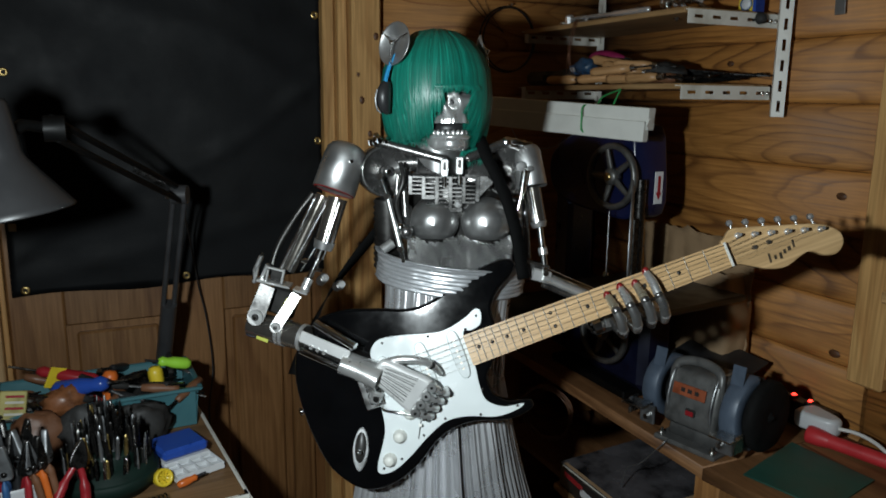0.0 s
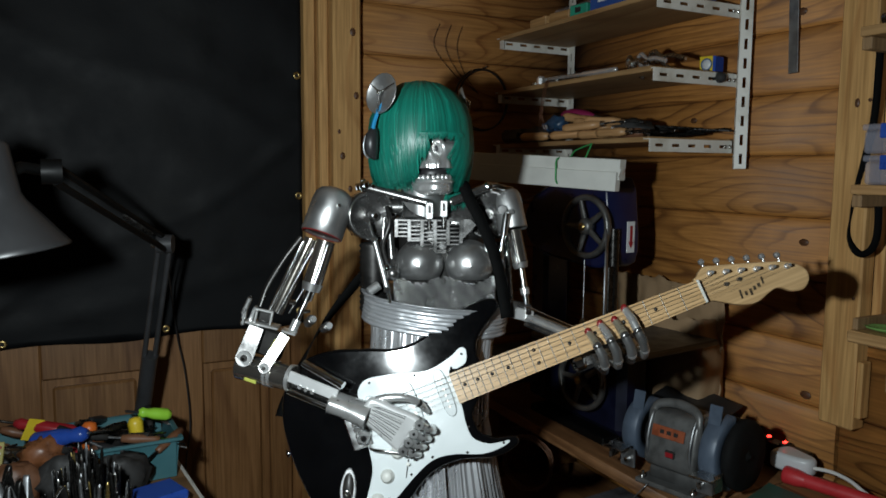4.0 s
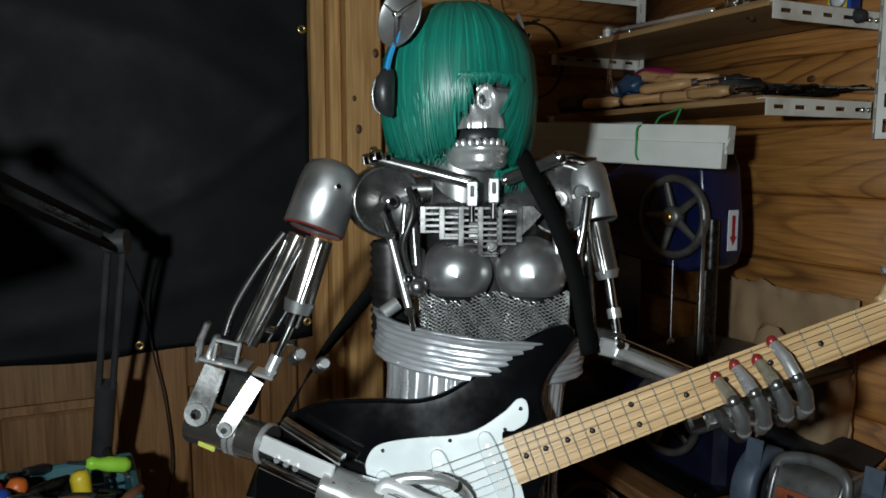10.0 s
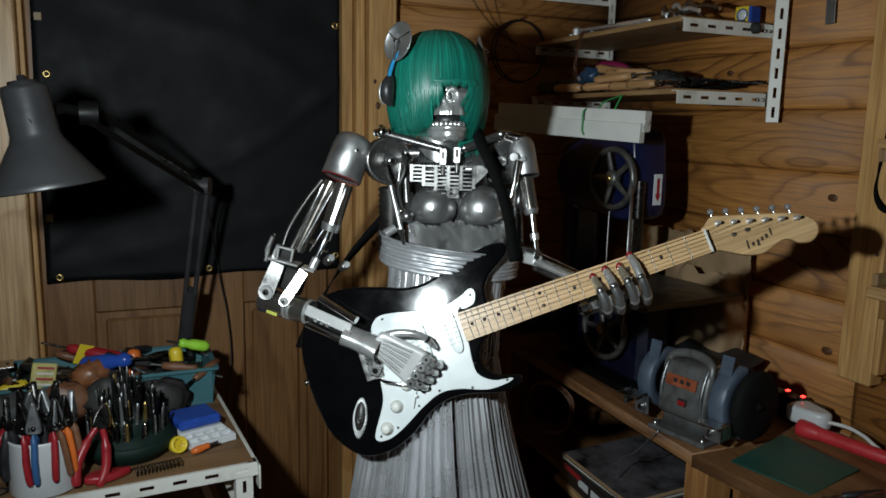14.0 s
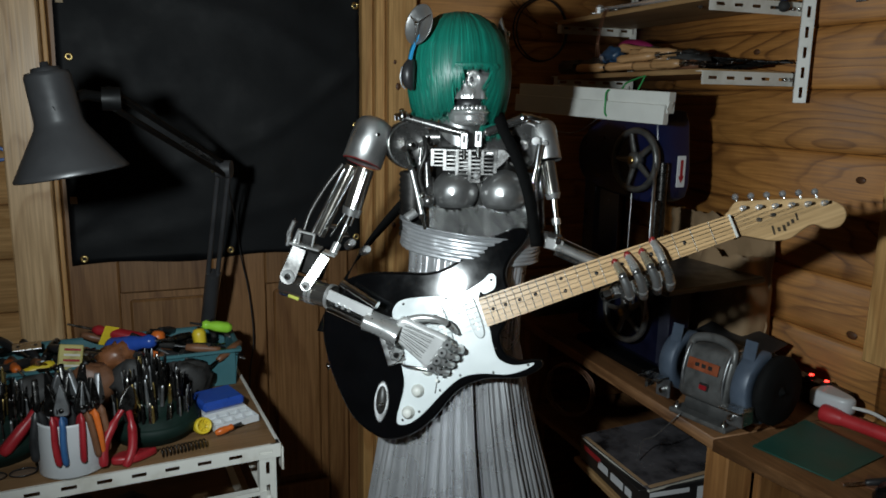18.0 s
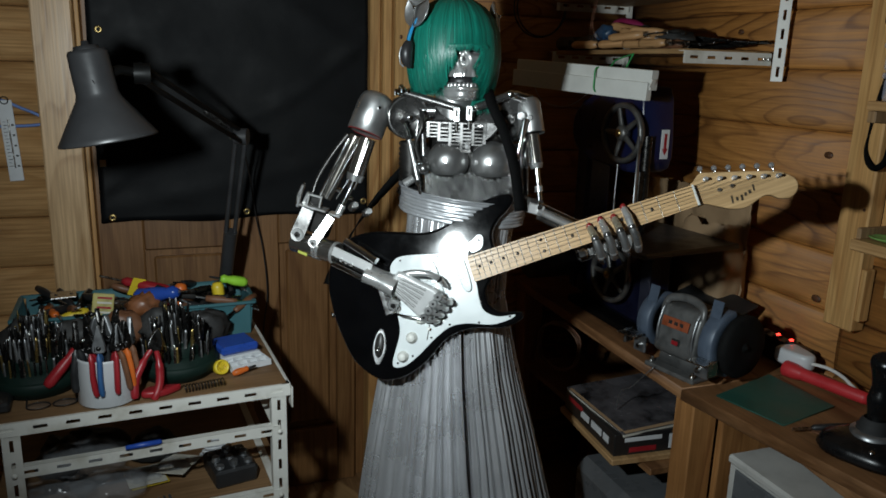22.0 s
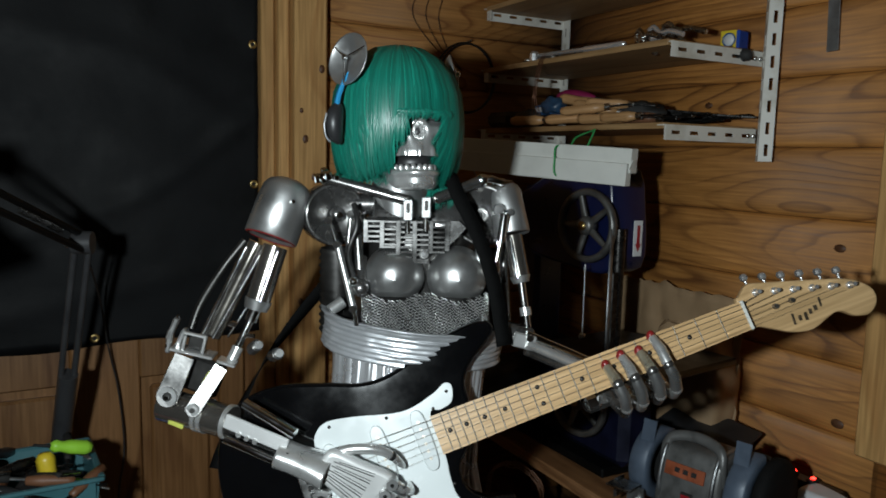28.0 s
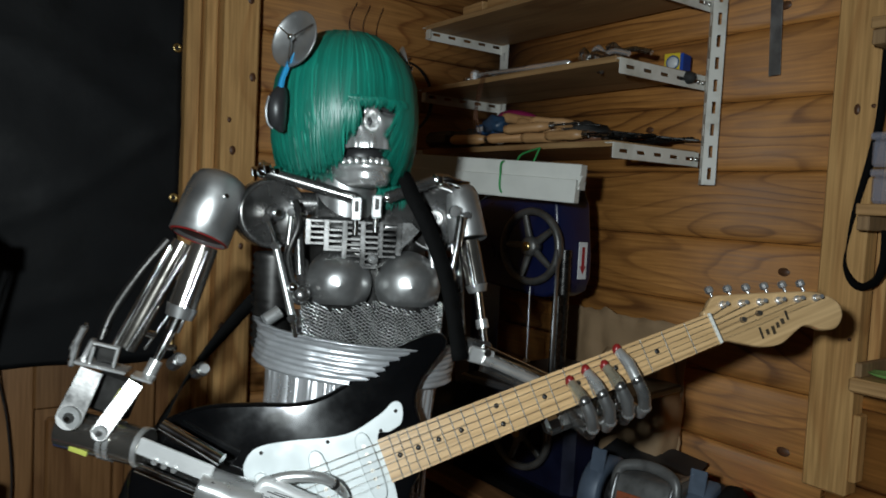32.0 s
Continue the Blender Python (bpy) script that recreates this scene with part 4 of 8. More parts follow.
for k, (x, tip, s) in enumerate(((0.436, 0.004, BRS), (0.461, 0.009, POL), (0.487, 0.006, BRS), (0.511, 0.019, POL))):
    pts = [(x - 0.002, tip, 0.0185), (x, tip - 0.018, 0.030), (x, -0.022, 0.036), (x + 0.002, -0.040, 0.034), (x + 0.002, -0.058, 0.018), (x + 0.002, -0.066, -0.008), (x, -0.056, -0.034), (x - 0.002, -0.036, -0.046)]
    pts = [NECK @ Vector(p) for p in pts]
    rb.slot = s
    rb.tube(pts[0:3], [0.0062, 0.0078, 0.0080], 12)
    rb.slot = ALU
    rb.tube(pts[2:5], [0.0076, 0.0084, 0.0082], 12)
    rb.slot = s if k % 2 else TAR
    rb.tube(pts[4:8], [0.0078, 0.0084, 0.0082, 0.008], 12)
    rb.slot = TAR
    rb.ball(pts[2], 0.0086, 10)
    rb.slot = POL
    rb.ball(pts[4], 0.0088, 10)
    rb.slot = RED
    rb.ball(NECK @ Vector((x - 0.0025, tip + 0.003, 0.0165)), 0.0066, 10, None, (0.95, 0.9, 1.2))
# legs and feet under the skirt
for u in (0.07, 0.19):
    rod(TAR, (u, 0.13, 1.17), (u, 0.13, 0.06), 0.04, 0.03, 14)
    plate(DRK, (u, 0.10, 0.03), (0.09, 0.22, 0.06), bevel=0.012)

robot = thing("robot_mannequin", "silver robot mannequin with a chromed skull face playing a guitar", "mannequin", ROBOT, "", rb,
              (M_ALU, M_CHROME, M_ALU_D, M_POLISH, M_TINGLASS, M_DARKMETAL, M_RED, M_OLDBRASS, M_WHITEALU, M_BLACK, M_YELLOW))

# the wig: a cap under many fine strands, fringe cut over one side of the brow
WIG = pose(0.107, 0.116, 1.546, 0, 0, 1)


def hair_point(a, t, end, lift=1.0, tuck=0.15):
    """a: degrees from the face, to the viewer's right; t: 0 at the crown, 1 at the tip."""
    rad = radians(a)
    quarter = 0.55
    back = 0.5 - 0.5 * math.cos(rad)
    rx, ry, rz = 0.097 * lift, (0.099 + 0.010 * back) * lift, 0.094 * lift
    if t < quarter:
        e = t / quarter * math.pi / 2
        r, z = math.sin(e) ** 0.92, rz * math.cos(e)
    else:
        k = (t - quarter) / (1 - quarter)
        r, z = 1 + 0.05 * math.sin(k * math.pi) - tuck * k * k, end * k
    return WIG @ Vector((r * rx * math.sin(rad), -r * ry * math.cos(rad), z))


def hair_end(a):
    a = (a + 180) % 360 - 180
    return float(np.interp(a, (-180, -90, -55, -24, -13, -5, 0, 4, 20, 44, 48, 60, 90, 180), (-0.105, -0.102, -0.099, -0.091, -0.081, -0.066, -0.045, -0.011, -0.004, -0.009, -0.075, -0.104, -0.104, -0.105)))


wg = Shape()
steps = 12
cap_rows = []
for i in range(145):
    a = -180 + 360 * i / 144
    cap_rows.append(wg.points([hair_point(a, 0.001 + (0.96 if hair_end(a) < -0.05 else 0.88) * k / steps, hair_end(a), 0.965) for k in range(steps + 1)]))
for i in range(144):
    for k in range(steps):
        wg.face((cap_rows[i] + k, cap_rows[i + 1] + k, cap_rows[i + 1] + k + 1, cap_rows[i] + k + 1), True)
for i in range(3600):
    a = -180 + 360 * (i * 0.61803 % 1.0)
    clump = math.sin(a * 0.35 + 0.8) + 0.6 * math.sin(a * 0.9 + 1.0)
    base = hair_end(a)
    long_ = base < -0.05
    end = base * rng.uniform(0.93, 1.03) - rng.uniform(0, 0.006) - (0.0 if long_ else 0.006 * max(0.0, math.sin(a * 0.9)) ** 4)
    wide = rng.uniform(0.0008, 0.0022)
    lift = rng.uniform(0.998, 1.003) + 0.009 * clump
    drift = rng.uniform(-6, 6) + (4 * clump if long_ else 1.5 * clump)
    sweep = -14 if 46 < a < 75 else (5 if -60 < a < -16 else 0)
    tuck = (0.20 + 0.05 * clump + rng.uniform(-0.03, 0.03)) if long_ else 0.04
    rows = []
    for k in range(10):
        t = 0.02 + 0.98 * k / 9
        w = wide * (0.4 + 0.6 * min(1, t * 2.4)) * (1.0 if k < 7 else (1.0, 0.75, 0.3)[k - 7])
        aa = a + drift * t + sweep * max(0.0, t - 0.6) ** 1.5 * 2.2 + 0.8 * math.sin(t * 6 + i)
        half = math.degrees(w / 0.1) / max(0.25, min(1, t * 1.6))
        lf = lift + 0.0012 * math.sin(i * 3.1 + t * 4)
        rows.append(wg.points([hair_point(aa - half, t, end, lf - 0.003, tuck), hair_point(aa, t, end, lf + 0.002, tuck), hair_point(aa + half, t, end, lf - 0.003, tuck)]))
    for p, q in zip(rows, rows[1:]):
        wg.face((p, p + 1, q + 1, q), True), wg.face((p + 1, p + 2, q + 2, q + 1), True)
# loose locks behind the neck
for k in range(60):
    u = 0.150 + 0.0007 * k
    wg.tube([(u, 0.10, 1.47), (u + 0.004, 0.074 + 0.0004 * k, 1.435), (u + 0.006 * math.sin(k), 0.064 + 0.0004 * k, 1.404 + 0.004 * (k % 5))], [0.0016, 0.0014, 0.0004], 5)
for k in range(60):
    u = 0.028 + 0.0011 * k
    wg.tube([(u, 0.08, 1.47), (u + 0.004, 0.078, 1.452), (u + 0.010 * math.sin(k * 2.1), 0.074, 1.436 + 0.004 * (k % 4))], [0.0016, 0.0013, 0.0004], 5)
thing("wig", "glossy green bob wig with a blunt fringe on a robot head", "wig", ROBOT, "", wg, M_GREEN)

# headset: two silver dishes on a blue band, black ear piece
hsd = thing("headset", "headset with round silver dishes, blue band and black ear piece", "headset", ROBOT)
for c, d, r in (((0.046, 0.050, 1.608), (-0.66, -0.72, 0.20), 0.0365), ((0.180, 0.158, 1.602), (0.95, -0.05, 0.25), 0.031)):
    q = along(c, Vector(c) + Vector(d))
    ds = part("dish", Shape().lathe([(0.0001, 0.001), (0.010, 0.0015), (r * 0.45, 0.0035), (r * 0.8, 0.008), (r * 0.97, 0.0125), (r, 0.0135), (r * 1.01, 0.012), (r * 0.8, 0.005), (0.01, -0.002), (0.0001, -0.003)], 36, q), M_ALU, hsd, "brushed silver dish")
    hub = q @ Vector((0, 0, 0.018))
    part("feed", Shape().ball(tuple(hub), 0.0045, 10), M_CHROME, ds)
    for k in range(3):
        e = 2 * math.pi * k / 3 + 0.5
        part("stay", Shape().tube([hub, q @ Vector((r * 0.93 * math.cos(e), r * 0.93 * math.sin(e), 0.0125))], 0.0011, 5), M_CHROME, ds)
bd = Shape().ribbon(smooth_loop([(0.040, 0.058, 1.600), (0.030, 0.040, 1.575), (0.024, 0.032, 1.552), (0.024, 0.030, 1.535)], 4, False), 0.0085, (-0.75, -0.65, 0.1), 0.004)
part("band", bd, M_BLUE, hsd, "bright blue plastic band")
ep = Shape().tube(smooth_loop([(0.026, 0.036, 1.548), (0.021, 0.028, 1.528), (0.022, 0.030, 1.508), (0.028, 0.036, 1.496)], 3, False), [0.006, 0.009, 0.0115, 0.0125, 0.0125, 0.012, 0.011, 0.009, 0.006, 0.004][:10], 12)
ear = part("ear_piece", ep, M_BLACK, hsd)
part("hook", Shape().tube(smooth_loop([(0.012, 0.018, 1.535), (0.009, 0.016, 1.520), (0.011, 0.018, 1.504), (0.017, 0.020, 1.497)], 4, False), 0.0018, 6), M_STEEL, ear)

# waistband of folded satin and the long pleated skirt
sk = thing("pleated_skirt", "long silver pleated skirt with a folded satin waistband", "skirt", ROBOT)
HIP = pose(0.136, 0.125, 0)


def band_wobble(a, z, i):
    return 1 + 0.006 * math.sin(a * 4) + 0.010 * noise.noise((math.cos(a) * 26, math.sin(a) * 26, i * 0.22)) + 0.014 * noise.noise((math.cos(a) * 4, math.sin(a) * 4, i * 0.2)) + 0.010 * noise.noise((math.cos(a) * 11, math.sin(a) * 11, i * 0.5))


prof = []
for k in range(31):
    z = 1.180 + 0.056 * k / 30
    prof.append((0.1270 + 0.0026 * (0.0, 0.7, 1.0, 0.6)[k % 4] + 0.0006 * math.sin(k * 0.9) + 0.006 * max(0.0, (k - 24) / 6), z))
wb = Shape().lathe(prof + [(0.124, 1.236), (0.118, 1.20)], 120, HIP @ Matrix.Diagonal((1.08, 0.78, 1, 1)) @ pose(0, 0, 1.2, 2, 6) @ pose(0, 0, -1.2), wobble=band_wobble)
part("waistband", wb, M_SATIN, sk, "grey satin waistband in soft horizontal folds")
levels = [1.195, 1.165, 1.12, 1.06, 1.0, 0.94, 0.89, 0.84, 0.78, 0.72, 0.66, 0.60, 0.54, 0.48, 0.36, 0.24, 0.13, 0.05]
PLEATS = 58
KNIFE = (0.0, 0.10, 0.55, 0.95, 1.0, 0.90, 0.45, 0.05)
count = PLEATS * 8
fs, rows = Shape(), []
for z in levels:
    t = max(0.0, (1.18 - z) / 1.13)
    rx = float(np.interp(t, (0, 0.15, 0.3, 0.62, 1), (0.118, 0.114, 0.145, 0.216, 0.282)))
    ry = 0.088 + 0.127 * t**0.8 + 0.04 * t
    shift = float(np.interp(t, (0, 0.15, 0.3, 0.62, 1), (-0.004, -0.018, -0.016, 0.002, 0.004)))
    ring = []
    for j in range(count):
        n = j // 8
        a = float(np.interp(n + (j % 8) / 8 + 0.14 * math.sin(n * 2.1), (0, 14, 29, PLEATS), (3.2, 5.0, 6.3, 3.2 + 2 * math.pi)))
        deep = (0.002 + 0.0140 * min(1, t * 2.4)) * KNIFE[j % 8] * (1 + 0.3 * math.sin(n * 1.7)) * (1.0 if n < 14 else 0.6)
        ca, sa = math.cos(a), math.sin(a)
        fold = 0.010 * t * math.sin(a * 7 + 1.3 * math.sin(z * 2)) + 0.012 * t * math.sin(a * 3 + 2.2) + 0.006 * noise.noise((ca * 4, sa * 4, z * 3)) + 0.0022 * min(1, t * 4) * noise.noise((ca * 14, sa * 14, z * 16)) + 0.005 * (1 - min(1, t * 6)) * noise.noise((ca * 26, sa * 26, z * 12))
        edge = 5.0 + 0.03 * math.sin(z * 6)
        if a < edge:
            fold += 0.020 * min(1, t * 3) * math.exp((a - edge) / 0.12)
        else:
            fold -= 0.010 * min(1, t * 3) * math.exp((edge - a) / 0.08)
        aa = a + 0.014 * math.sin(z * 5 + a * 5) * t + 0.22 * (1 - t) * math.exp(-(((a - 4.25) / 0.4) ** 2))
        ring.append(((rx + deep + fold) * math.cos(aa), (ry + deep + fold) * math.sin(aa), z))
    rows.append(fs.points(ring, HIP @ pose(shift, 0, 0)))
for p, q2 in zip(rows, rows[1:]):
    for j in range(count):
        k = (j + 1) % count
        fs.face((p + j, p + k, q2 + k, q2 + j), True)
part("cloth", fs, M_FABRIC, sk)

# ---------------------------------------------------------------- the electric guitar
M_BODY = surface("black_gloss", (0.0025, 0.0026, 0.003), 0.08, 0, 0.2, 14, 0.0, 0.2, 1.0, rvary=0.04)
M_BODY.node_tree.nodes["Principled BSDF"].inputs["Coat IOR"].default_value = 1.55
M_GUARD = surface("white_pickguard", (0.66, 0.70, 0.70), 0.22, 0, 0.03, 10, 0.0, 0.5)
M_MAPLE = wood("maple", (0.66, 0.45, 0.24), (0.60, 0.39, 0.19), "x", 3, 0.6, 0.34, 0.06)
M_NICKEL = surface("fret_nickel", (0.27, 0.25, 0.22), 0.38, 0.9, 0.1, 40)
M_DOT = surface("black_dot", (0.02, 0.018, 0.016), 0.4)
M_CREAM = surface("cream_knob", (0.68, 0.68, 0.63), 0.35, 0, 0.05, 30)
M_LOGO = surface("dark_transfer", (0.05, 0.035, 0.02), 0.5)
guitar = thing("electric_guitar", "glossy black electric guitar with white pickguard and maple neck", "guitar", GUITAR)
body = smooth_loop([(-0.134, 0.0), (-0.128, 0.062), (-0.106, 0.112), (-0.066, 0.143), (-0.007, 0.144), (0.053, 0.125), (0.104, 0.106), (0.149, 0.105), (0.213, 0.122), (0.262, 0.131), (0.297, 0.128), (0.307, 0.112),
                    (0.290, 0.096), (0.258, 0.076), (0.240, 0.05), (0.236, 0.0), (0.215, -0.03), (0.194, -0.052), (0.193, -0.082), (0.211, -0.103), (0.238, -0.110), (0.251, -0.117), (0.246, -0.130), (0.205, -0.135), (0.140, -0.117), (0.084, -0.122),
                    (0.024, -0.156), (-0.03, -0.171), (-0.08, -0.160), (-0.118, -0.112), (-0.131, -0.055)], 6)
part("body", Shape().prism(body[::-1], -0.044, 0.0, None, 0.006, 4), M_BODY, guitar)
guard = smooth_loop([(0.222, 0.056), (0.214, 0.036), (0.196, 0.031), (0.180, 0.030), (0.180, -0.030), (0.176, -0.06), (0.178, -0.090), (0.202, -0.110), (0.236, -0.1165), (0.222, -0.123), (0.184, -0.122), (0.137, -0.105), (0.1, -0.101),
                     (0.063, -0.114), (0.017, -0.138), (-0.016, -0.1495), (-0.039, -0.146), (-0.038, -0.130), (-0.008, -0.083), (0.0, -0.045), (0.006, 0.0), (0.012, 0.044), (0.018, 0.061), (0.037, 0.072), (0.075, 0.066), (0.143, 0.048), (0.19, 0.055), (0.213, 0.064)], 5)
pg = part("pickguard", Shape().prism(guard[::-1], 0.0005, 0.003, None, 0.0008, 2), M_GUARD, guitar)
scr = Shape().lathe([(0.0025, 0.0), (0.0022, 0.001), (0.0001, 0.0012)], 8).mesh("screw", M_DOT)
for x, y in ((0.212, 0.052), (0.12, 0.047), (0.04, 0.064), (0.03, 0.03), (0.01, -0.03), (-0.03, -0.14), (0.005, -0.135), (0.055, -0.11), (0.10, -0.096), (0.16, -0.11), (0.225, -0.117), (0.178, -0.07), (0.186, 0.036)):
    part("screw", scr, None, pg, m=pose(x, y, 0.003))
# neck
nk = Shape()
rows = []
for x, w, d in ((0.178, 0.0275, 0.02), (0.24, 0.027, 0.02), (0.3, 0.0262, 0.0185), (0.45, 0.0242, 0.0175), (0.6, 0.0218, 0.0165), (0.648, 0.021, 0.016)):
    prof = [(w, 0.0065), (w, 0.001)] + [(w * math.cos(a), 0.001 - d * math.sin(a)) for a in (math.pi * k / 10 for k in range(1, 10))] + [(-w, 0.001), (-w, 0.0065)]
    rows.append(nk.points([(x, y, z + 0.003) for y, z in prof]))
for a, b in zip(rows, rows[1:]):
    for j in range(12):
        nk.face((a + j, a + j + 1, b + j + 1, b + j), 1 < j < 11)
    nk.face((a + 12, a, b, b + 12))
nk.face([rows[0] + j for j in range(13)]), nk.face([rows[-1] + j for j in range(13)])
neck = part("neck", nk, M_MAPLE, guitar, "pale maple neck")
for n in range(1, 22):
    x = 0.648 * 2 ** (-n / 12)
    w = 0.021 + (0.648 - x) / 0.47 * 0.0065
    part("fret", Shape().tube([(x, -w, 0.0096), (x, w, 0.0096)], 0.0009, 6), M_NICKEL, neck)
    if n in (3, 5, 7, 9, 12, 15, 17, 19, 21):
        xm = (x + 0.648 * 2 ** (-(n - 1) / 12)) / 2
        for y in ((-0.012, 0.012) if n == 12 else (0.0,)):
            part("inlay_dot", Shape().lathe([(0.0034, 0), (0.0034, 0.0003), (0.0001, 0.0004)], 10, pose(xm, y, 0.0096)), M_DOT, neck)
part("nut", Shape().box((0.6495, 0, 0.0095), (0.0045, 0.043, 0.007), bevel=0.001), M_CREAM, neck)
head = smooth_loop([(0.648, 0.021), (0.656, 0.028), (0.672, 0.0395), (0.690, 0.0355), (0.72, 0.0265), (0.77, 0.0105), (0.806, -0.002), (0.824, -0.0125), (0.839, -0.030), (0.837, -0.049), (0.820, -0.0615), (0.800, -0.057), (0.787, -0.0465), (0.776, -0.0425), (0.762, -0.0455), (0.735, -0.053),
                    (0.708, -0.0475), (0.684, -0.034), (0.664, -0.0225), (0.648, -0.021)], 5)
hs = part("headstock", Shape().prism(head[::-1], -0.016, -0.002, None, 0.002, 2), M_MAPLE, guitar, "pale maple headstock")
post = Shape().cyl((0, 0, 0), (0, 0, 0.016), 0.0035, 0.003, 12)
post.cyl((0, 0, 0), (0, 0, 0.003), 0.0058, 0.005, 12)
M_TUNER = surface("satin_chrome", (0.72, 0.72, 0.72), 0.3, 0.8, 0.06, 30)
post = post.mesh("tuner_post", M_TUNER)
btn = Shape().tube([(0, 0.006, 0), (0, 0.014, 0)], 0.0022, 8)
btn.box((0, 0.018, 0), (0.0095, 0.011, 0.013), bevel=0.003)
btn.box((0, -0.004, -0.003), (0.012, 0.018, 0.007), bevel=0.002)
btn = btn.mesh("tuner_button", M_TUNER)
tun = []
for k in range(6):
    x, y = 0.679 + 0.0262 * k, 0.0245 - 0.0076 * k
    tun.append((x, y))
    t = part("tuner", post, None, hs, "chrome tuning post", pose(x, y, -0.002))
    part("tuner_button", btn, None, hs, "chrome tuning button", pose(x, y + 0.007, -0.02))
for x in (0.697, 0.722):
    part("string_guide", Shape().cyl((x, -0.004, -0.002), (x, -0.004, 0.004), 0.0045, 0.0035, 10), M_NICKEL, hs)
# name transfer on the headstock as plain strokes
for k, (x, y, w, h) in enumerate(((-0.024, 0.0, 0.0045, 0.017), (-0.015, -0.003, 0.006, 0.008), (-0.006, -0.005, 0.006, 0.012), (0.003, -0.002, 0.006, 0.008), (0.012, -0.001, 0.007, 0.008), (0.022, 0.003, 0.0045, 0.014))):
    part("logo_stroke", Shape().box((0, 0, 0), (w * 0.8, h * 0.95, 0.0006), pose(0.738, -0.0265, -0.0016, 0, 0, 8) @ pose(x, y, 0, 0, 0, -14), 0.0002), M_LOGO, hs)
for k in range(6):
    y0, y1 = 0.026 - 0.0104 * k, 0.0172 - 0.0069 * k
    part("string", Shape().tube([(0.0, y0, 0.0155), (0.648, y1, 0.0128), (tun[k][0], tun[k][1] - 0.004, 0.004)], 0.0005 - 0.00006 * k, 5), M_NICKEL, guitar)
# pickups, bridge, controls
for x, lean in ((0.160, 0), (0.100, 0), (0.036, 9)):
    pu = part("pickup", Shape().prism(smooth_loop([(-0.009, -0.035), (0.009, -0.035), (0.009, 0.035), (-0.009, 0.035)], 6)[::-1], 0.003, 0.009, None, 0.0015, 2), M_GUARD, guitar, m=pose(x, 0, 0, 0, 0, lean))
    for k in range(6):
        part("pole_piece", Shape().cyl((0, -0.026 + 0.0104 * k, 0.008), (0, -0.026 + 0.0104 * k, 0.0097), 0.0025, n=8), M_NICKEL, pu)
br = part("bridge", Shape().box((-0.006, 0, 0.004), (0.036, 0.076, 0.005), bevel=0.002), M_CHROME, guitar, "chrome bridge plate")
for k in range(6):
    part("saddle", Shape().box((-0.002, -0.026 + 0.0104 * k, 0.010), (0.022, 0.0088, 0.007), bevel=0.002), M_CHROME, br)
part("tremolo_arm", Shape().tube(smooth_loop([(0.005, -0.04, 0.006), (0.01, -0.045, 0.03), (0.03, -0.055, 0.036), (0.075, -0.08, 0.034)], 5, False), 0.0025, 8), M_CHROME, br)
knob = Shape().lathe([(0.0125, 0.0), (0.0122, 0.003), (0.0095, 0.0055), (0.0085, 0.013), (0.0075, 0.0145), (0.0001, 0.0148)], 20, wobble=lambda a, z, i: 1 + 0.02 * math.cos(a * 10)).mesh("knob", M_CREAM)
for x, y in ((0.046, -0.066), (0.015, -0.098), (-0.015, -0.130)):
    part("knob", knob, None, guitar, "cream plastic knob", pose(x, y, 0.003))
sw = part("selector_switch", Shape().box((0, 0, 0), (0.002, 0.032, 0.001), bevel=0.0003), M_DOT, guitar, m=pose(0.052, -0.098, 0.0035, 0, 0, -28))
part("lever", Shape().tube([(0, 0.006, 0), (0.001, 0.009, 0.012)], [0.0015, 0.003], 8), M_CREAM, sw)
jk = smooth_loop([(-0.004, -0.031), (0.004, -0.031), (0.0115, -0.014), (0.0140, 0.006), (0.0110, 0.026), (0.004, 0.041), (-0.004, 0.041), (-0.0110, 0.026), (-0.0140, 0.006), (-0.0115, -0.014)], 5)
jack = part("jack_plate", Shape().prism(jk[::-1], 0.0, 0.003, None, 0.0015, 2), M_TUNER, guitar, "chrome boat-shaped jack plate", pose(-0.060, -0.100, 0.0005, 0, 0, -24))
# flat black disc stands in for the shaded hollow of the plate
part("jack_cup", Shape().lathe([(0.0105, 0.003), (0.0103, 0.0034), (0.0001, 0.0036)], 16, Matrix.Diagonal((0.98, 2.55, 1, 1)) @ pose(0, 0.0032, 0)), M_DOT, jack)
part("jack_socket", Shape().lathe([(0.0055, 0.001), (0.0055, 0.0055), (0.003, 0.006), (0.003, 0.002)], 12), M_CHROME, jack)
part("strap_pin", Shape().lathe([(0.007, 0.0), (0.004, 0.004), (0.004, 0.009), (0.008, 0.013), (0.0001, 0.015)], 12, pose(-0.131, 0.0, -0.02, 0, -90)), M_CHROME, guitar)
for x, y in ((-0.126, -0.06), (-0.120, 0.07)):
    part("bumper", Shape().ball((x, y, -0.02), 0.006, 10), M_CHROME, guitar)
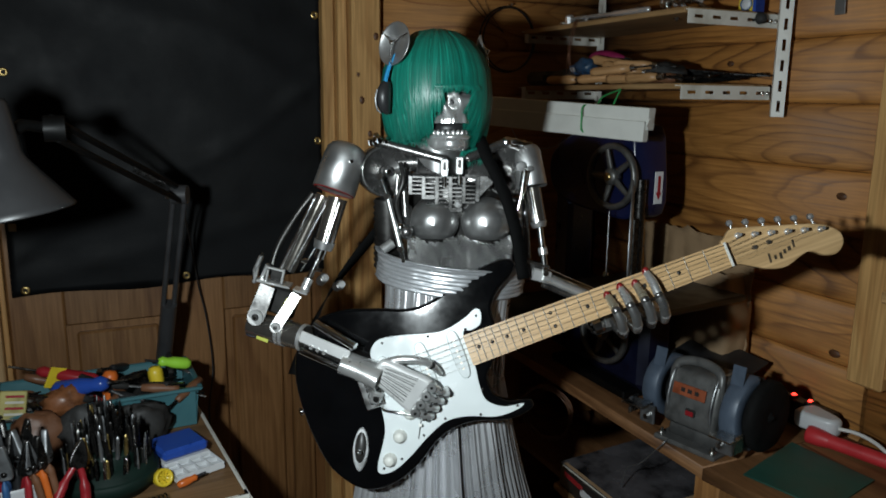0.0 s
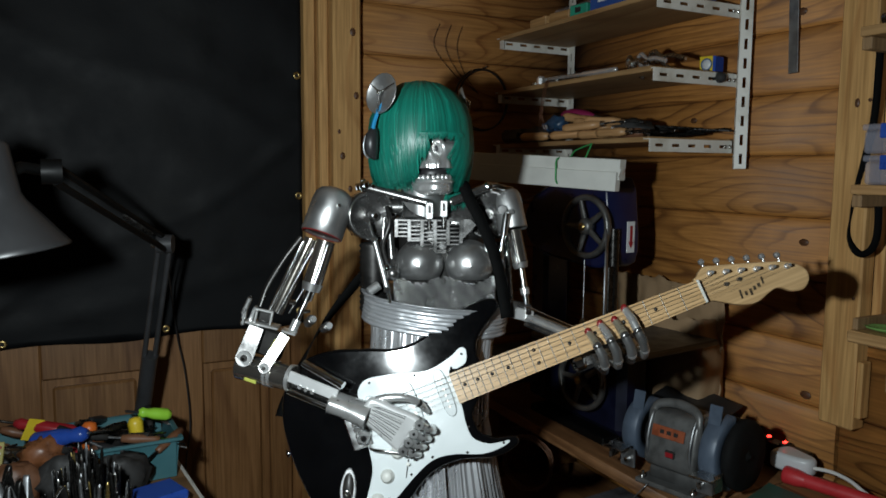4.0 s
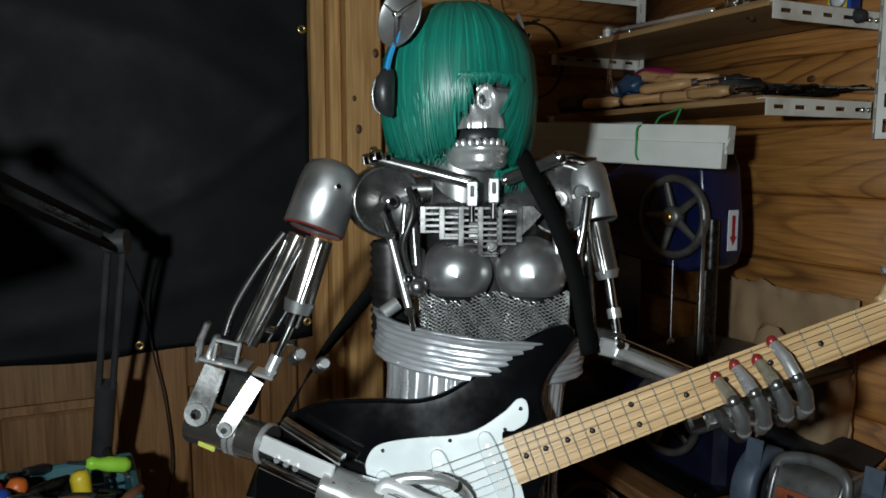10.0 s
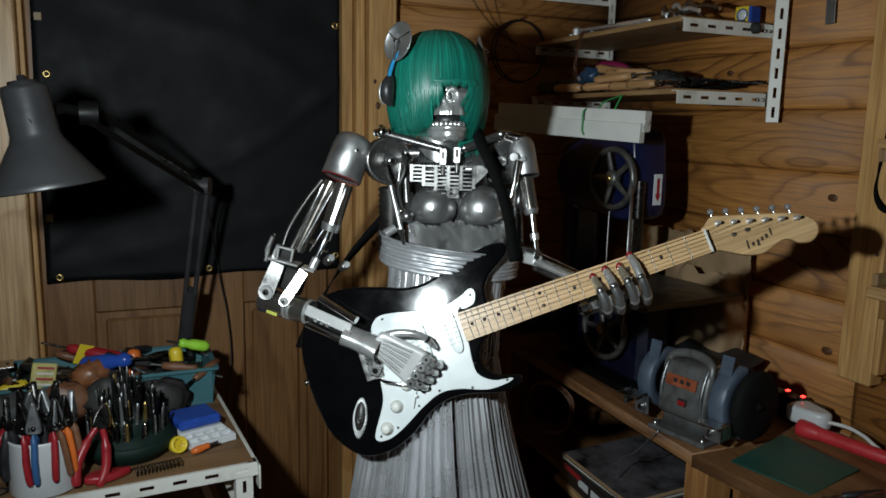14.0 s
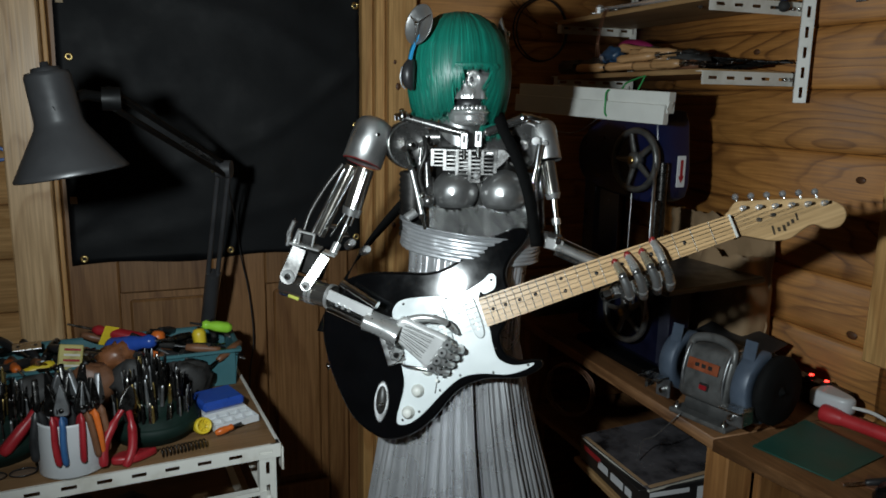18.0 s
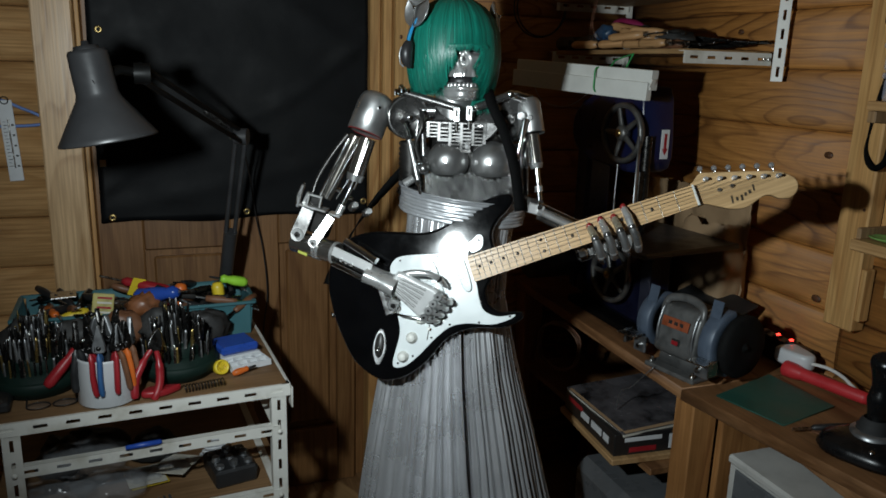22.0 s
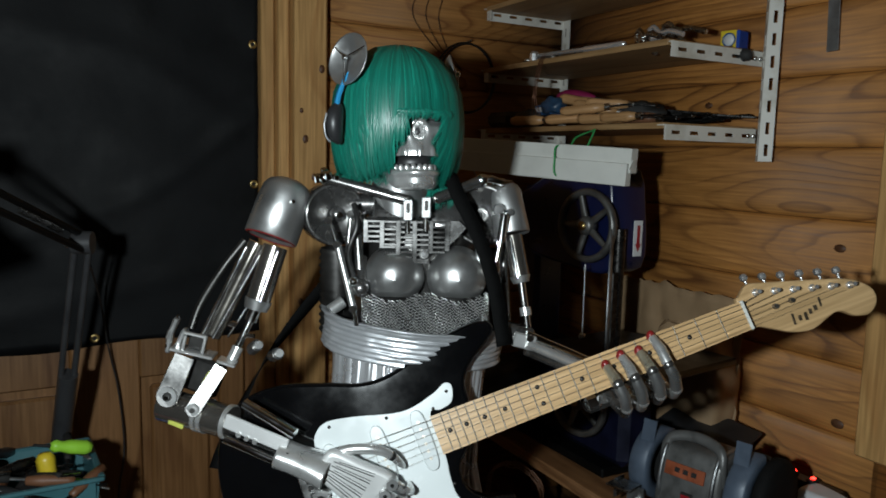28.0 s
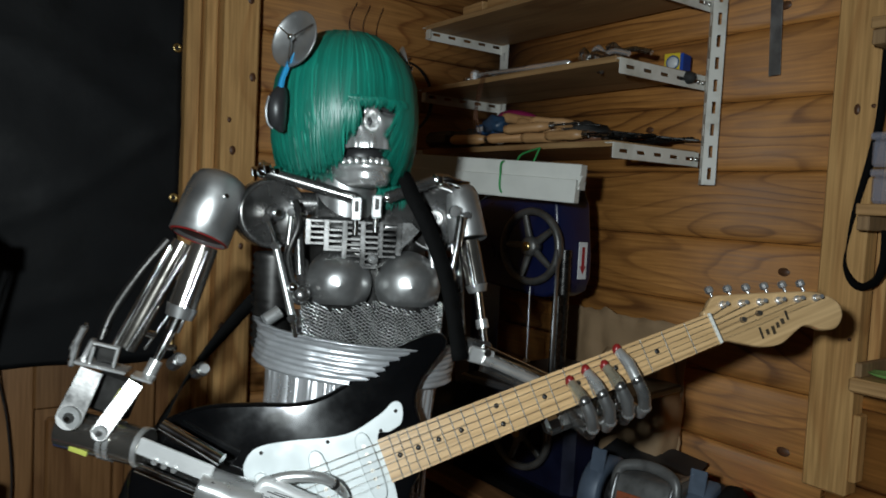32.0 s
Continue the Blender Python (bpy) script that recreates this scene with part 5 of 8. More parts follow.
# strap over the far shoulder and round the back
M_STRAP = surface("strap_webbing", (0.0035, 0.0035, 0.0035), 0.85, 0, 0.3, 60, 0.25, 0.08)
strap = smooth_loop([(0.264, 0.020, 1.215), (0.252, 0.028, 1.285), (0.238, 0.036, 1.335), (0.216, 0.046, 1.388), (0.196, 0.056, 1.425), (0.184, 0.082, 1.456), (0.176, 0.125, 1.462), (0.16, 0.19, 1.43), (0.12, 0.225, 1.37), (0.03, 0.215, 1.305), (-0.04, 0.175, 1.23), (-0.095, 0.115, 1.155), (-0.130, 0.04, 1.075), (-0.142, 0.012, 1.035)], 5, False)
norms = []
for p in strap:
    d = Vector((p[0] - 0.13, p[1] - 0.12, 0.0))
    norms.append((d.x * 0.25, d.y, 0.25 * d.length if p[2] > 1.40 else 0.02))
thing("guitar_strap", "black woven guitar strap slung over a metal shoulder", "strap", ROBOT, "", Shape().ribbon(strap, 0.022, norms, 0.002), M_STRAP)

# ---------------------------------------------------------------- slotted steel angle
def slotted(name, length, width, parent, m, mat=None, flange=True, pitch=0.06, first=0.03):
    """A length of slotted angle along x: the face with its slots in -y, the other leg behind."""
    s = Shape()
    t, hw, sl, sh = 0.0022, width / 2, 0.026, 0.0038
    xs = []
    c = first
    while c < length - 0.02:
        xs.append(c)
        c += pitch
    cuts = [0.0]
    for c in xs:
        cuts += [c - sl / 2, c + sl / 2]
    cuts.append(length)
    levels = (-hw, -sh, sh, hw)
    nx = len(cuts)
    front = s.points([(x, -t / 2, z) for x in cuts for z in levels])
    back = s.points([(x, t / 2, z) for x in cuts for z in levels])

    def solid(i, j):
        return 0 <= i < nx - 1 and 0 <= j < 3 and not (i % 2 == 1 and j == 1)

    for i in range(nx - 1):
        for j in range(3):
            if not solid(i, j):
                continue
            a0, a1, b1, b0 = i * 4 + j, (i + 1) * 4 + j, (i + 1) * 4 + j + 1, i * 4 + j + 1
            s.face((front + a0, front + a1, front + b1, front + b0))
            s.face((back + a0, back + b0, back + b1, back + a1))
            for p, q, di, dj in ((a0, a1, 0, -1), (a1, b1, 1, 0), (b1, b0, 0, 1), (b0, a0, -1, 0)):
                if not solid(i + di, j + dj):
                    s.face((front + q, front + p, back + p, back + q))
    if flange:
        s.box((length / 2, width * 0.35, hw - t / 2), (length, width * 0.7, t), bevel=0.0004)
    return part(name, s, mat or M_WHITEPAINT, parent, m=m)


# ---------------------------------------------------------------- tool cart
CART = pose(-1.333, -0.828, 0, 0, 0, 4.6)
cart = thing("tool_cart", "cream slotted-angle steel tool cart with worn wooden shelf boards", "cart", CART)
CL, CD = 0.64, 0.56
LEGS = 0.565
for z in (0.764, 0.665, 0.50):
    full = z > 0.7
    x0 = 0.0 if full else -0.025
    slotted("rail", CL if full else LEGS - 0.008, 0.029 if full else 0.025, cart, pose(x0, 0.0 if full else 0.004, z + 0.003, 0, 0, 180) @ Matrix.Diagonal((1, -1, 1, 1)))
    slotted("rail", CD, 0.029 if full else 0.025, cart, pose(x0, CD, z + 0.003, 0, 0, -90) @ Matrix.Diagonal((1, -1, 1, 1)))
    if z == 0.665:
        continue
    part("shelf_board", Shape().box((-CL / 2, CD / 2, z + (0.012 if full else 0.004)), (CL - 0.012, CD - 0.008, 0.012), bevel=0.001), M_CARTBOARD, cart, "scuffed plywood shelf board")
for x, y in ((-0.026, 0.003), (-LEGS, 0.003), (-0.026, CD - 0.003), (-LEGS, CD - 0.003)):
    slotted("leg", 0.77, 0.034, cart, pose(x, y, 0.0, 0, -90, 0), pitch=0.05)
part("corner_tab", Shape().box((0.004, 0.01, 0.748), (0.004, 0.03, 0.05), bevel=0.001), M_WHITEPAINT, cart)
for x, z in ((-0.026, 0.665), (-0.026, 0.50), (-LEGS, 0.665)):
    part("rivet", Shape().lathe([(0.006, 0), (0.005, 0.003), (0.0001, 0.004)], 12, pose(x, -0.0015, z, 90)), M_WHITEPAINT, cart)
TOP = 0.784

M_TEAL = surface("teal_plastic", (0.05, 0.145, 0.165), 0.4, 0, 0.12, 12, 0.04)
M_DGREEN = surface("dark_green_plastic", (0.005, 0.016, 0.012), 0.6, 0, 0.3, 20, 0.1, 0.25)
M_DRILL = surface("drill_steel", (0.05, 0.048, 0.046), 0.28, 0.9, 0.5, 60)
M_SHINY = surface("bright_steel", (0.55, 0.54, 0.52), 0.25, 1.0, 0.2, 60)
M_GOLD = surface("titanium_coat", (0.45, 0.33, 0.12), 0.3, 0.9, 0.2, 60)
M_WHITEP = surface("white_plastic", (0.60, 0.61, 0.62), 0.35, 0, 0.06, 15)
M_REDP = surface("red_plastic", (0.30, 0.016, 0.022), 0.35, 0, 0.15, 30)
M_BLUEP = surface("royal_blue_plastic", (0.02, 0.07, 0.36), 0.35, 0, 0.15, 30)
M_LBLUE = surface("blue_grip", (0.03, 0.10, 0.24), 0.4, 0, 0.15, 30)
M_ORANGE = surface("orange_plastic", (0.60, 0.13, 0.02), 0.38, 0, 0.15, 30)
M_YELP = surface("yellow_plastic", (0.68, 0.50, 0.03), 0.38, 0, 0.12, 30)
M_LIME = surface("lime_plastic", (0.32, 0.66, 0.05), 0.38, 0, 0.12, 30)
M_BROWN = surface("brown_grip", (0.16, 0.07, 0.035), 0.45, 0, 0.2, 30)
M_CARD = surface("brown_card", (0.34, 0.22, 0.12), 0.7, 0, 0.12, 12)
M_PAPER = surface("printed_paper", (0.58, 0.55, 0.47), 0.55, 0, 0.15, 22)
M_CLEAR = surface("clear_plastic", (0.55, 0.57, 0.6), 0.14, 0, 0.04, 20, 0.1, alpha=0.16)

# teal tray
BIN = CART @ pose(-0.018, 0.352, TOP, 0, 0, -2)
tray = thing("tool_bin", "teal plastic bin full of mixed hand tools", "bin", BIN)
s = Shape()
L, W, H, T = 0.565, 0.205, 0.09, 0.004
s.box((-L / 2, W / 2, 0.003), (L - 0.02, W - 0.02, 0.006))
for c, size, turn in (((-L / 2, 0.002, H / 2), (L - 0.012, T, H), pose(0, 0, 0, 5)), ((-L / 2, W - 0.002, H / 2), (L - 0.012, T, H), pose(0, 0, 0, -5)), ((-0.004, W / 2, H / 2), (T, W - 0.012, H), pose(0, 0, 0, 0, 5)), ((-L + 0.004, W / 2, H / 2), (T, W - 0.012, H), pose(0, 0, 0, 0, -5))):
    s.box(c, size, turn=turn)
part("shell", s, M_TEAL, tray)
s = Shape()
for c, size in (((-L / 2, -0.006, H), (L + 0.016, 0.012, 0.008)), ((-L / 2, W + 0.006, H), (L + 0.016, 0.012, 0.008)), ((0.004, W / 2, H), (0.012, W, 0.008)), ((-L - 0.004, W / 2, H), (0.012, W, 0.008))):
    s.box(c, size, bevel=0.003)
part("rim", s, M_TEAL, tray)


def crumpled(c, size, seed, fine=26):
    """A soft bag: a ball pushed in and out by noise."""
    b = Shape().ball((0, 0, 0), 0.5, 22)
    g = []
    for p in b.v:
        v = Vector(p)
        k = 1 + 0.28 * noise.noise(v * fine / 8 + Vector((seed, 0, 0))) + 0.16 * noise.noise(v * fine / 3 + Vector((0, seed, 0)))
        g.append((c[0] + v.x * k * size[0], c[1] + v.y * k * size[1], c[2] + max(-0.42, v.z * k) * size[2]))
    b.v = g
    return b


def screwdriver(name, handle, label, m, length=0.11, shaft=0.08, r=0.014, group="", blade=M_SHINY):
    t = thing(name, label, "screwdriver", m, group)
    part("handle", Shape().lathe([(0.0001, 0), (r * 0.7, 0.002), (r, 0.012), (r * 0.95, length * 0.55), (r * 0.7, length * 0.75), (r * 0.85, length * 0.9), (r * 0.5, length), (0.0001, length)], 14, wobble=lambda a, z, i: 1 + 0.05 * math.cos(a * 6)), handle, t)
    part("blade", Shape().cyl((0, 0, length * 0.98), (0, 0, length + shaft), 0.0032, 0.0028, 8), blade, t)
    return t


rnd = random.Random(11)
screwdriver("screwdriver", M_REDP, "red handled screwdriver lying across a teal bin", BIN @ pose(-0.20, 0.08, 0.112, 0, -78, -20), 0.13, 0.06, 0.015)
screwdriver("screwdriver", M_BLUEP, "blue handled driver lying on the bin rim", BIN @ pose(-0.29, 0.045, 0.115, 0, 80, -28), 0.12, 0.05, 0.02)
screwdriver("screwdriver", M_LIME, "lime green handled screwdriver standing out of the bin", BIN @ pose(-0.002, 0.085, 0.118, 0, -74, 8), 0.075, 0.03, 0.014, "", M_BLACK)
screwdriver("screwdriver", M_ORANGE, "orange topped screwdriver sunk in a teal bin", BIN @ pose(-0.175, 0.06, 0.138, 180, 8, 0), 0.08, 0.04, 0.016)
screwdriver("screwdriver", M_YELP, "yellow topped screwdriver sunk in a teal bin", BIN @ pose(-0.085, 0.055, 0.135, 180, -6, 0), 0.08, 0.04, 0.016)
thing("plastic_wedge", "yellow plastic scraper stuck upright in a bin", "scraper", BIN @ pose(-0.285, 0.10, 0.125, 12, 20, 20), "", Shape().box((0, 0, 0), (0.034, 0.004, 0.05), bevel=0.002), M_YELP)
for k in range(44):
    turn = (rnd.uniform(68, 112), 0, rnd.uniform(-90, 90))
    place = (-0.02 - 0.5 * (k * 0.618 % 1.0), 0.0 + 0.18 * rnd.random(), 0.07 + 0.045 * rnd.random())
    mat = (M_BLACK, M_DRILL, M_BLACK, M_DARK, M_BROWN)[k % 5]
    jt = thing("hand_tool", "dark grimy hand tool heaped in a teal bin", "tool", BIN @ pose(*place, *turn), "dark tools in the bin")
    part("handle", Shape().lathe([(0.0001, -0.05), (0.008, -0.048), (0.011, -0.02), (0.008, 0.02), (0.007, 0.03), (0.0001, 0.032)], 9), mat, jt)
    part("shank", Shape().box((0, 0, 0.05), (0.008, 0.004, 0.05), bevel=0.001), M_STEEL if k % 4 == 0 else M_DRILL, jt)
for k in range(9):
    c = (M_BLACK, M_BROWN, M_BLACK, M_REDP, M_BLACK, M_STEEL, M_YELP, M_BLACK, M_ORANGE)[k]
    word = ("black", "brown", "black", "red", "black", "steel", "yellow", "black", "orange")[k]
    screwdriver("screwdriver", c, f"{word} handled screwdriver jumbled in a teal bin", BIN @ pose(-0.10 - 0.05 * k, 0.05 + 0.07 * rnd.random(), 0.085, rnd.uniform(60, 110), 0, rnd.uniform(-80, 80)), 0.09, 0.05, 0.012, "tools in the bin")
cpk = thing("card_packet", "small yellow printed card packet standing in a bin", "packet", BIN @ pose(-0.365, 0.0, 0.112, -14, 12, 10))
part("card", Shape().box((0, 0, 0), (0.05, 0.010, 0.062), bevel=0.002), surface("printed_yellow_card", (0.42, 0.36, 0.12), 0.5, 0, 0.3, 40), cpk)
for k in range(4):
    part("print_bar", Shape().box((0.002, -0.0056, 0.02 - 0.012 * k), (0.034, 0.001, 0.005), bevel=0.0002), (M_REDP, M_PAPER)[k % 2], cpk)
thing("small_parts_bag", "crumpled orange and clear parts bag in a bin", "bag", BIN @ pose(-0.27, 0.01, 0.10), "", crumpled((0, 0, 0), (0.085, 0.06, 0.065), 4.4, 40), surface("rust_brown_wrap", (0.20, 0.075, 0.03), 0.35, 0, 0.5, 30))
hb = thing("hinge_plate", "galvanised steel hinge plate lying on a bin", "bracket", BIN @ pose(-0.46, 0.11, 0.117, 20, 0, 4))
part("leaf", Shape().box((0, 0, 0), (0.06, 0.03, 0.002), bevel=0.0006), M_SHINY, hb)
part("screw", Shape().lathe([(0.004, 0), (0.0001, 0.002)], 8, pose(-0.018, 0, 0.001)), M_DARK, hb)
part("screw", Shape().lathe([(0.004, 0), (0.0001, 0.002)], 8, pose(0.018, 0, 0.001)), M_DARK, hb)

M_DUSTY = surface("dusty_black_cloth", (0.022, 0.021, 0.020), 0.6, 0, 0.5, 30, 0.3)
for x, y, s3, mt, word in ((-0.455, 0.30, (0.13, 0.06, 0.115), M_DUSTY, "dusty black cloth"), (-0.345, 0.31, (0.11, 0.06, 0.12), M_BROWN, "crumpled brown paper"), (-0.385, 0.25, (0.10, 0.06, 0.10), M_DUSTY, "dusty black cloth"), (-0.15, 0.31, (0.13, 0.05, 0.10), M_DUSTY, "dusty black cloth"), (-0.25, 0.30, (0.12, 0.05, 0.12), M_DUSTY, "dusty black cloth"), (-0.555, 0.315, (0.11, 0.05, 0.125), M_DUSTY, "dusty black cloth")):
    thing("parts_pouch", f"{word} pouch leaning on the teal bin", "pouch", CART @ pose(x, y, TOP + 0.42 * s3[2]), "pouches", crumpled((0, 0, 0), s3, x * 50), mt)
# two carousels of drill bits
def carousel(m, r, label, seed, count=130):
    g = random.Random(seed)
    t = thing("drill_stand", label, "drill stand", m)
    part("base", Shape().lathe([(0.0001, 0), (r * 0.92, 0), (r * 0.95, 0.010), (r * 1.06, 0.016), (r * 1.07, 0.034), (r * 1.03, 0.037), (r * 0.98, 0.038), (r * 0.97, 0.050), (0.0001, 0.05)], 40), M_DGREEN, t, "dark green round plastic base")
    part("tier", Shape().lathe([(r * 0.62, 0.05), (r * 0.62, 0.074), (r * 0.58, 0.078), (0.0001, 0.078)], 28), M_DGREEN, t)
    for k in range(count):
        ring = k % 3
        a = 2 * math.pi * (k * 0.618 + 0.03 * g.random())
        rr = r * (0.86, 0.6, 0.3)[ring] * g.uniform(0.9, 1.08)
        z0 = 0.05 if ring == 0 else 0.078
        h = (g.uniform(0.030, 0.050), g.uniform(0.036, 0.062), g.uniform(0.055, 0.100))[ring]
        rad = g.uniform(0.0014, 0.0036) + 0.0006 * ring
        x, y = rr * math.cos(a), rr * math.sin(a)
        lx, ly = g.uniform(-0.003, 0.003) + 0.03 * x, g.uniform(-0.003, 0.003)
        sh = Shape()
        sh.cyl((x, y, z0 - 0.004), (x + lx * 0.4, y + ly * 0.4, z0 + h * 0.45), rad, n=7)
        top = Vector((x + lx, y + ly, z0 + h))
        mid = Vector((x + lx * 0.4, y + ly * 0.4, z0 + h * 0.45))
        n = 7
        pts = [mid.lerp(top, j / n) for j in range(n + 1)]
        sh.tube(pts, [rad * (1.0 if j % 2 else 0.72) * (1 if j < n else 0.25) for j in range(n + 1)], 6)
        part("drill_bit", sh, (M_DRILL, M_STEEL, M_DRILL, M_DRILL, M_STEEL, M_DARKMETAL, M_SHINY, M_DRILL, M_DRILL, M_GOLD)[k % 10], t)
    return t


st = carousel(CART @ pose(-0.228, 0.155, TOP), 0.085, "round dark green stand packed with drill bits", 3)
part("step_drill", Shape().lathe([(0.004, 0.05)] + [(0.014 - 0.0016 * (k // 2), 0.075 + 0.006 * ((k + 1) // 2)) for k in range(16)] + [(0.0001, 0.128)], 14, pose(-0.04, -0.05, 0)), M_GOLD, st, "gold coated step drill")
carousel(CART @ pose(-0.52, 0.175, TOP), 0.085, "second round dark green stand packed with drill bits", 8)

# white pot of pliers
POT = CART @ pose(-0.380, 0.056, TOP)
pot = thing("tool_pot", "white plastic tub holding pliers with coloured grips", "tub", POT)
part("tub", Shape().lathe([(0.0001, 0.001), (0.058, 0.001), (0.060, 0.004), (0.057, 0.098), (0.0585, 0.103), (0.056, 0.104), (0.0545, 0.098), (0.0575, 0.006), (0.0001, 0.006)], 32), M_WHITEP, pot)


def pliers(m, grip, label):
    """Pliers hung head up with both handles over the rim of the tub."""
    t = thing("pliers", label, "pliers", m, "pliers in the tub")
    part("jaw", Shape().prism(smooth_loop([(-0.010, 0.0), (-0.013, 0.012), (-0.009, 0.03), (-0.003, 0.055), (0.003, 0.055), (0.009, 0.03), (0.013, 0.012), (0.010, 0.0)], 4)[::-1], -0.005, 0.005, pose(0, 0, 0.02, 90), 0.002, 2), M_STEEL if grip is M_BROWN or grip is M_LBLUE else M_DRILL, t)
    for sy in (-1, 1):
        path = smooth_loop([(sy * 0.003, 0, 0.03), (0, sy * 0.006 + 0.004, 0.0), (0, sy * 0.009 + 0.003, -0.03), (0.001, sy * 0.009 + 0.003, -0.058), (0.003, sy * 0.008 + 0.004, -0.075)], 4, False)
        part("grip", Shape().tube(path, [0.003] * 3 + [0.0078] * (len(path) - 6) + [0.0075, 0.006, 0.003], 10, flat=0.75), grip, t)
    part("pivot", Shape().lathe([(0.005, 0), (0.004, 0.0025), (0.0001, 0.003)], 10, pose(0, -0.0055, 0.03, 90)), M_DRILL, t)
    return t


for k, (a, grip, word) in enumerate(((-116, M_REDP, "red"), (-101, M_LBLUE, "blue"), (-70, M_REDP, "red"), (-56, M_BROWN, "brown"), (-42, M_ORANGE, "orange"), (-22, M_BROWN, "brown"), (-165, M_BLACK, "black"))):
    e = radians(a)
    pliers(POT @ pose(0.0565 * math.cos(e), 0.0565 * math.sin(e), 0.105, -3, (k % 3 - 1) * 5, a + 90), grip, f"steel pliers with {word} grips hung on a white tub")
for k in range(7):
    e = k * 0.9
    pliers(POT @ pose(0.026 * math.cos(e), 0.026 * math.sin(e), 0.115, 8 * math.cos(e), 9 * math.sin(e), k * 50), (M_BLACK, M_STEEL, M_REDP, M_BLACK, M_LBLUE, M_BLACK, M_BROWN)[k], "steel pliers standing in a white tub")
# cutters and loose things on the cart
def cutters(m, label):
    t = thing("cable_cutter", label, "cutters", m)
    for sx in (-1, 1):
        part("grip", Shape().tube(smooth_loop([(sx * 0.006, 0, 0.0), (sx * 0.018, 0, -0.03), (sx * 0.026, 0, -0.07), (sx * 0.02, 0, -0.105)], 4, False), [0.006] * 4 + [0.009] * 8 + [0.007], 9), M_REDP, t)
    part("jaw", Shape().prism(smooth_loop([(-0.012, 0.0), (-0.014, 0.02), (-0.004, 0.045), (0.004, 0.045), (0.014, 0.02), (0.012, 0)], 4)[::-1], -0.005, 0.005, pose(0, 0, 0, 90), 0.002), M_DRILL, t)


cutters(CART @ pose(-0.285, 0.045, TOP + 0.10, -16, 18, 10), "red handled cable cutters leaning on a white tub")
screwdriver("screwdriver", M_REDP, "red handled screwdriver leaning on a drill stand", CART @ pose(-0.50, 0.085, TOP + 0.03, -14, 42, 0), 0.10, 0.06, 0.012)
thing("snips", "red plastic snips lying on the cart board", "snips", CART @ pose(-0.275, 0.035, TOP + 0.008), "", Shape().prism(smooth_loop([(-0.04, -0.014), (0.0, -0.02), (0.03, -0.004), (0.04, 0.01), (0.0, 0.016), (-0.03, 0.012)], 5)[::-1], -0.007, 0.008, None, 0.005), M_REDP)
spring = [(-0.045 + 0.09 * k / 130, 0.0085 * math.cos(k * 0.62), 0.0095 + 0.0085 * math.sin(k * 0.62)) for k in range(131)]
thing("coil_spring", "long rusty coil spring lying on the cart", "spring", CART @ pose(-0.185, 0.03, TOP, 0, 0, 8), "", Shape().tube(spring, 0.0013, 5), M_DRILL)
bb = thing("blue_case", "blue plastic case with white inner tray on the cart", "case", CART @ pose(-0.092, 0.205, TOP, 0, 0, 14))
part("lid", Shape().box((0, 0, 0.031), (0.095, 0.085, 0.022), bevel=0.006), M_BLUEP, bb)
part("tray", Shape().box((0, -0.002, 0.0145), (0.098, 0.09, 0.009), bevel=0.002), M_WHITEP, bb)
part("base", Shape().box((0, 0, 0.005), (0.095, 0.085, 0.010), bevel=0.002), M_BLUEP, bb)
wt = thing("sorting_tray", "small white compartment tray under a blue case", "tray", CART @ pose(-0.073, 0.135, TOP, 0, 0, 14))
part("base", Shape().box((0, 0, 0.003), (0.10, 0.06, 0.006), bevel=0.001), M_WHITEP, wt)
for k in range(5):
    part("divider", Shape().box((-0.048 + 0.024 * k, 0, 0.010), (0.002, 0.058, 0.010), bevel=0.0005), M_WHITEP, wt)
for y in (-0.029, 0.0, 0.029):
    part("divider", Shape().box((0, y, 0.0102), (0.098, 0.002, 0.0095), bevel=0.0005), M_WHITEP, wt)
yk = thing("yellow_cap", "round yellow ribbed plastic cap lying on the cart", "cap", CART @ pose(-0.138, 0.10, TOP + 0.018, 68, 0, 15))
part("rim", Shape().lathe([(0.017, -0.012), (0.018, 0.0), (0.017, 0.008), (0.013, 0.009), (0.012, 0.002), (0.0001, 0.002)], 20), M_YELP, yk)
for k in range(4):
    part("rib", Shape().box((0, 0, 0.0045), (0.026, 0.002, 0.004), pose(0, 0, 0, 0, 0, 45 * k), 0.0005), M_YELP, yk)
screwdriver("stubby_driver", M_ORANGE, "orange stubby driver with black tip on the cart", CART @ pose(-0.118, 0.072, TOP + 0.009, 0, 82, 12), 0.04, 0.018, 0.008, "", M_BLACK)
thing("black_case", "flat black plastic case lying on the cart", "case", CART @ pose(-0.60, 0.09, TOP + 0.011), "", Shape().box((0, 0, 0), (0.07, 0.09, 0.022), bevel=0.005), M_BLACK)
M_LENS = surface("clear_lens", (0.3, 0.3, 0.3), 0.08, 0, 0.04, 20, 0.0, alpha=0.1)
gl = thing("safety_glasses", "clear safety glasses lying on the cart", "glasses", CART @ pose(-0.49, 0.055, TOP + 0.002))
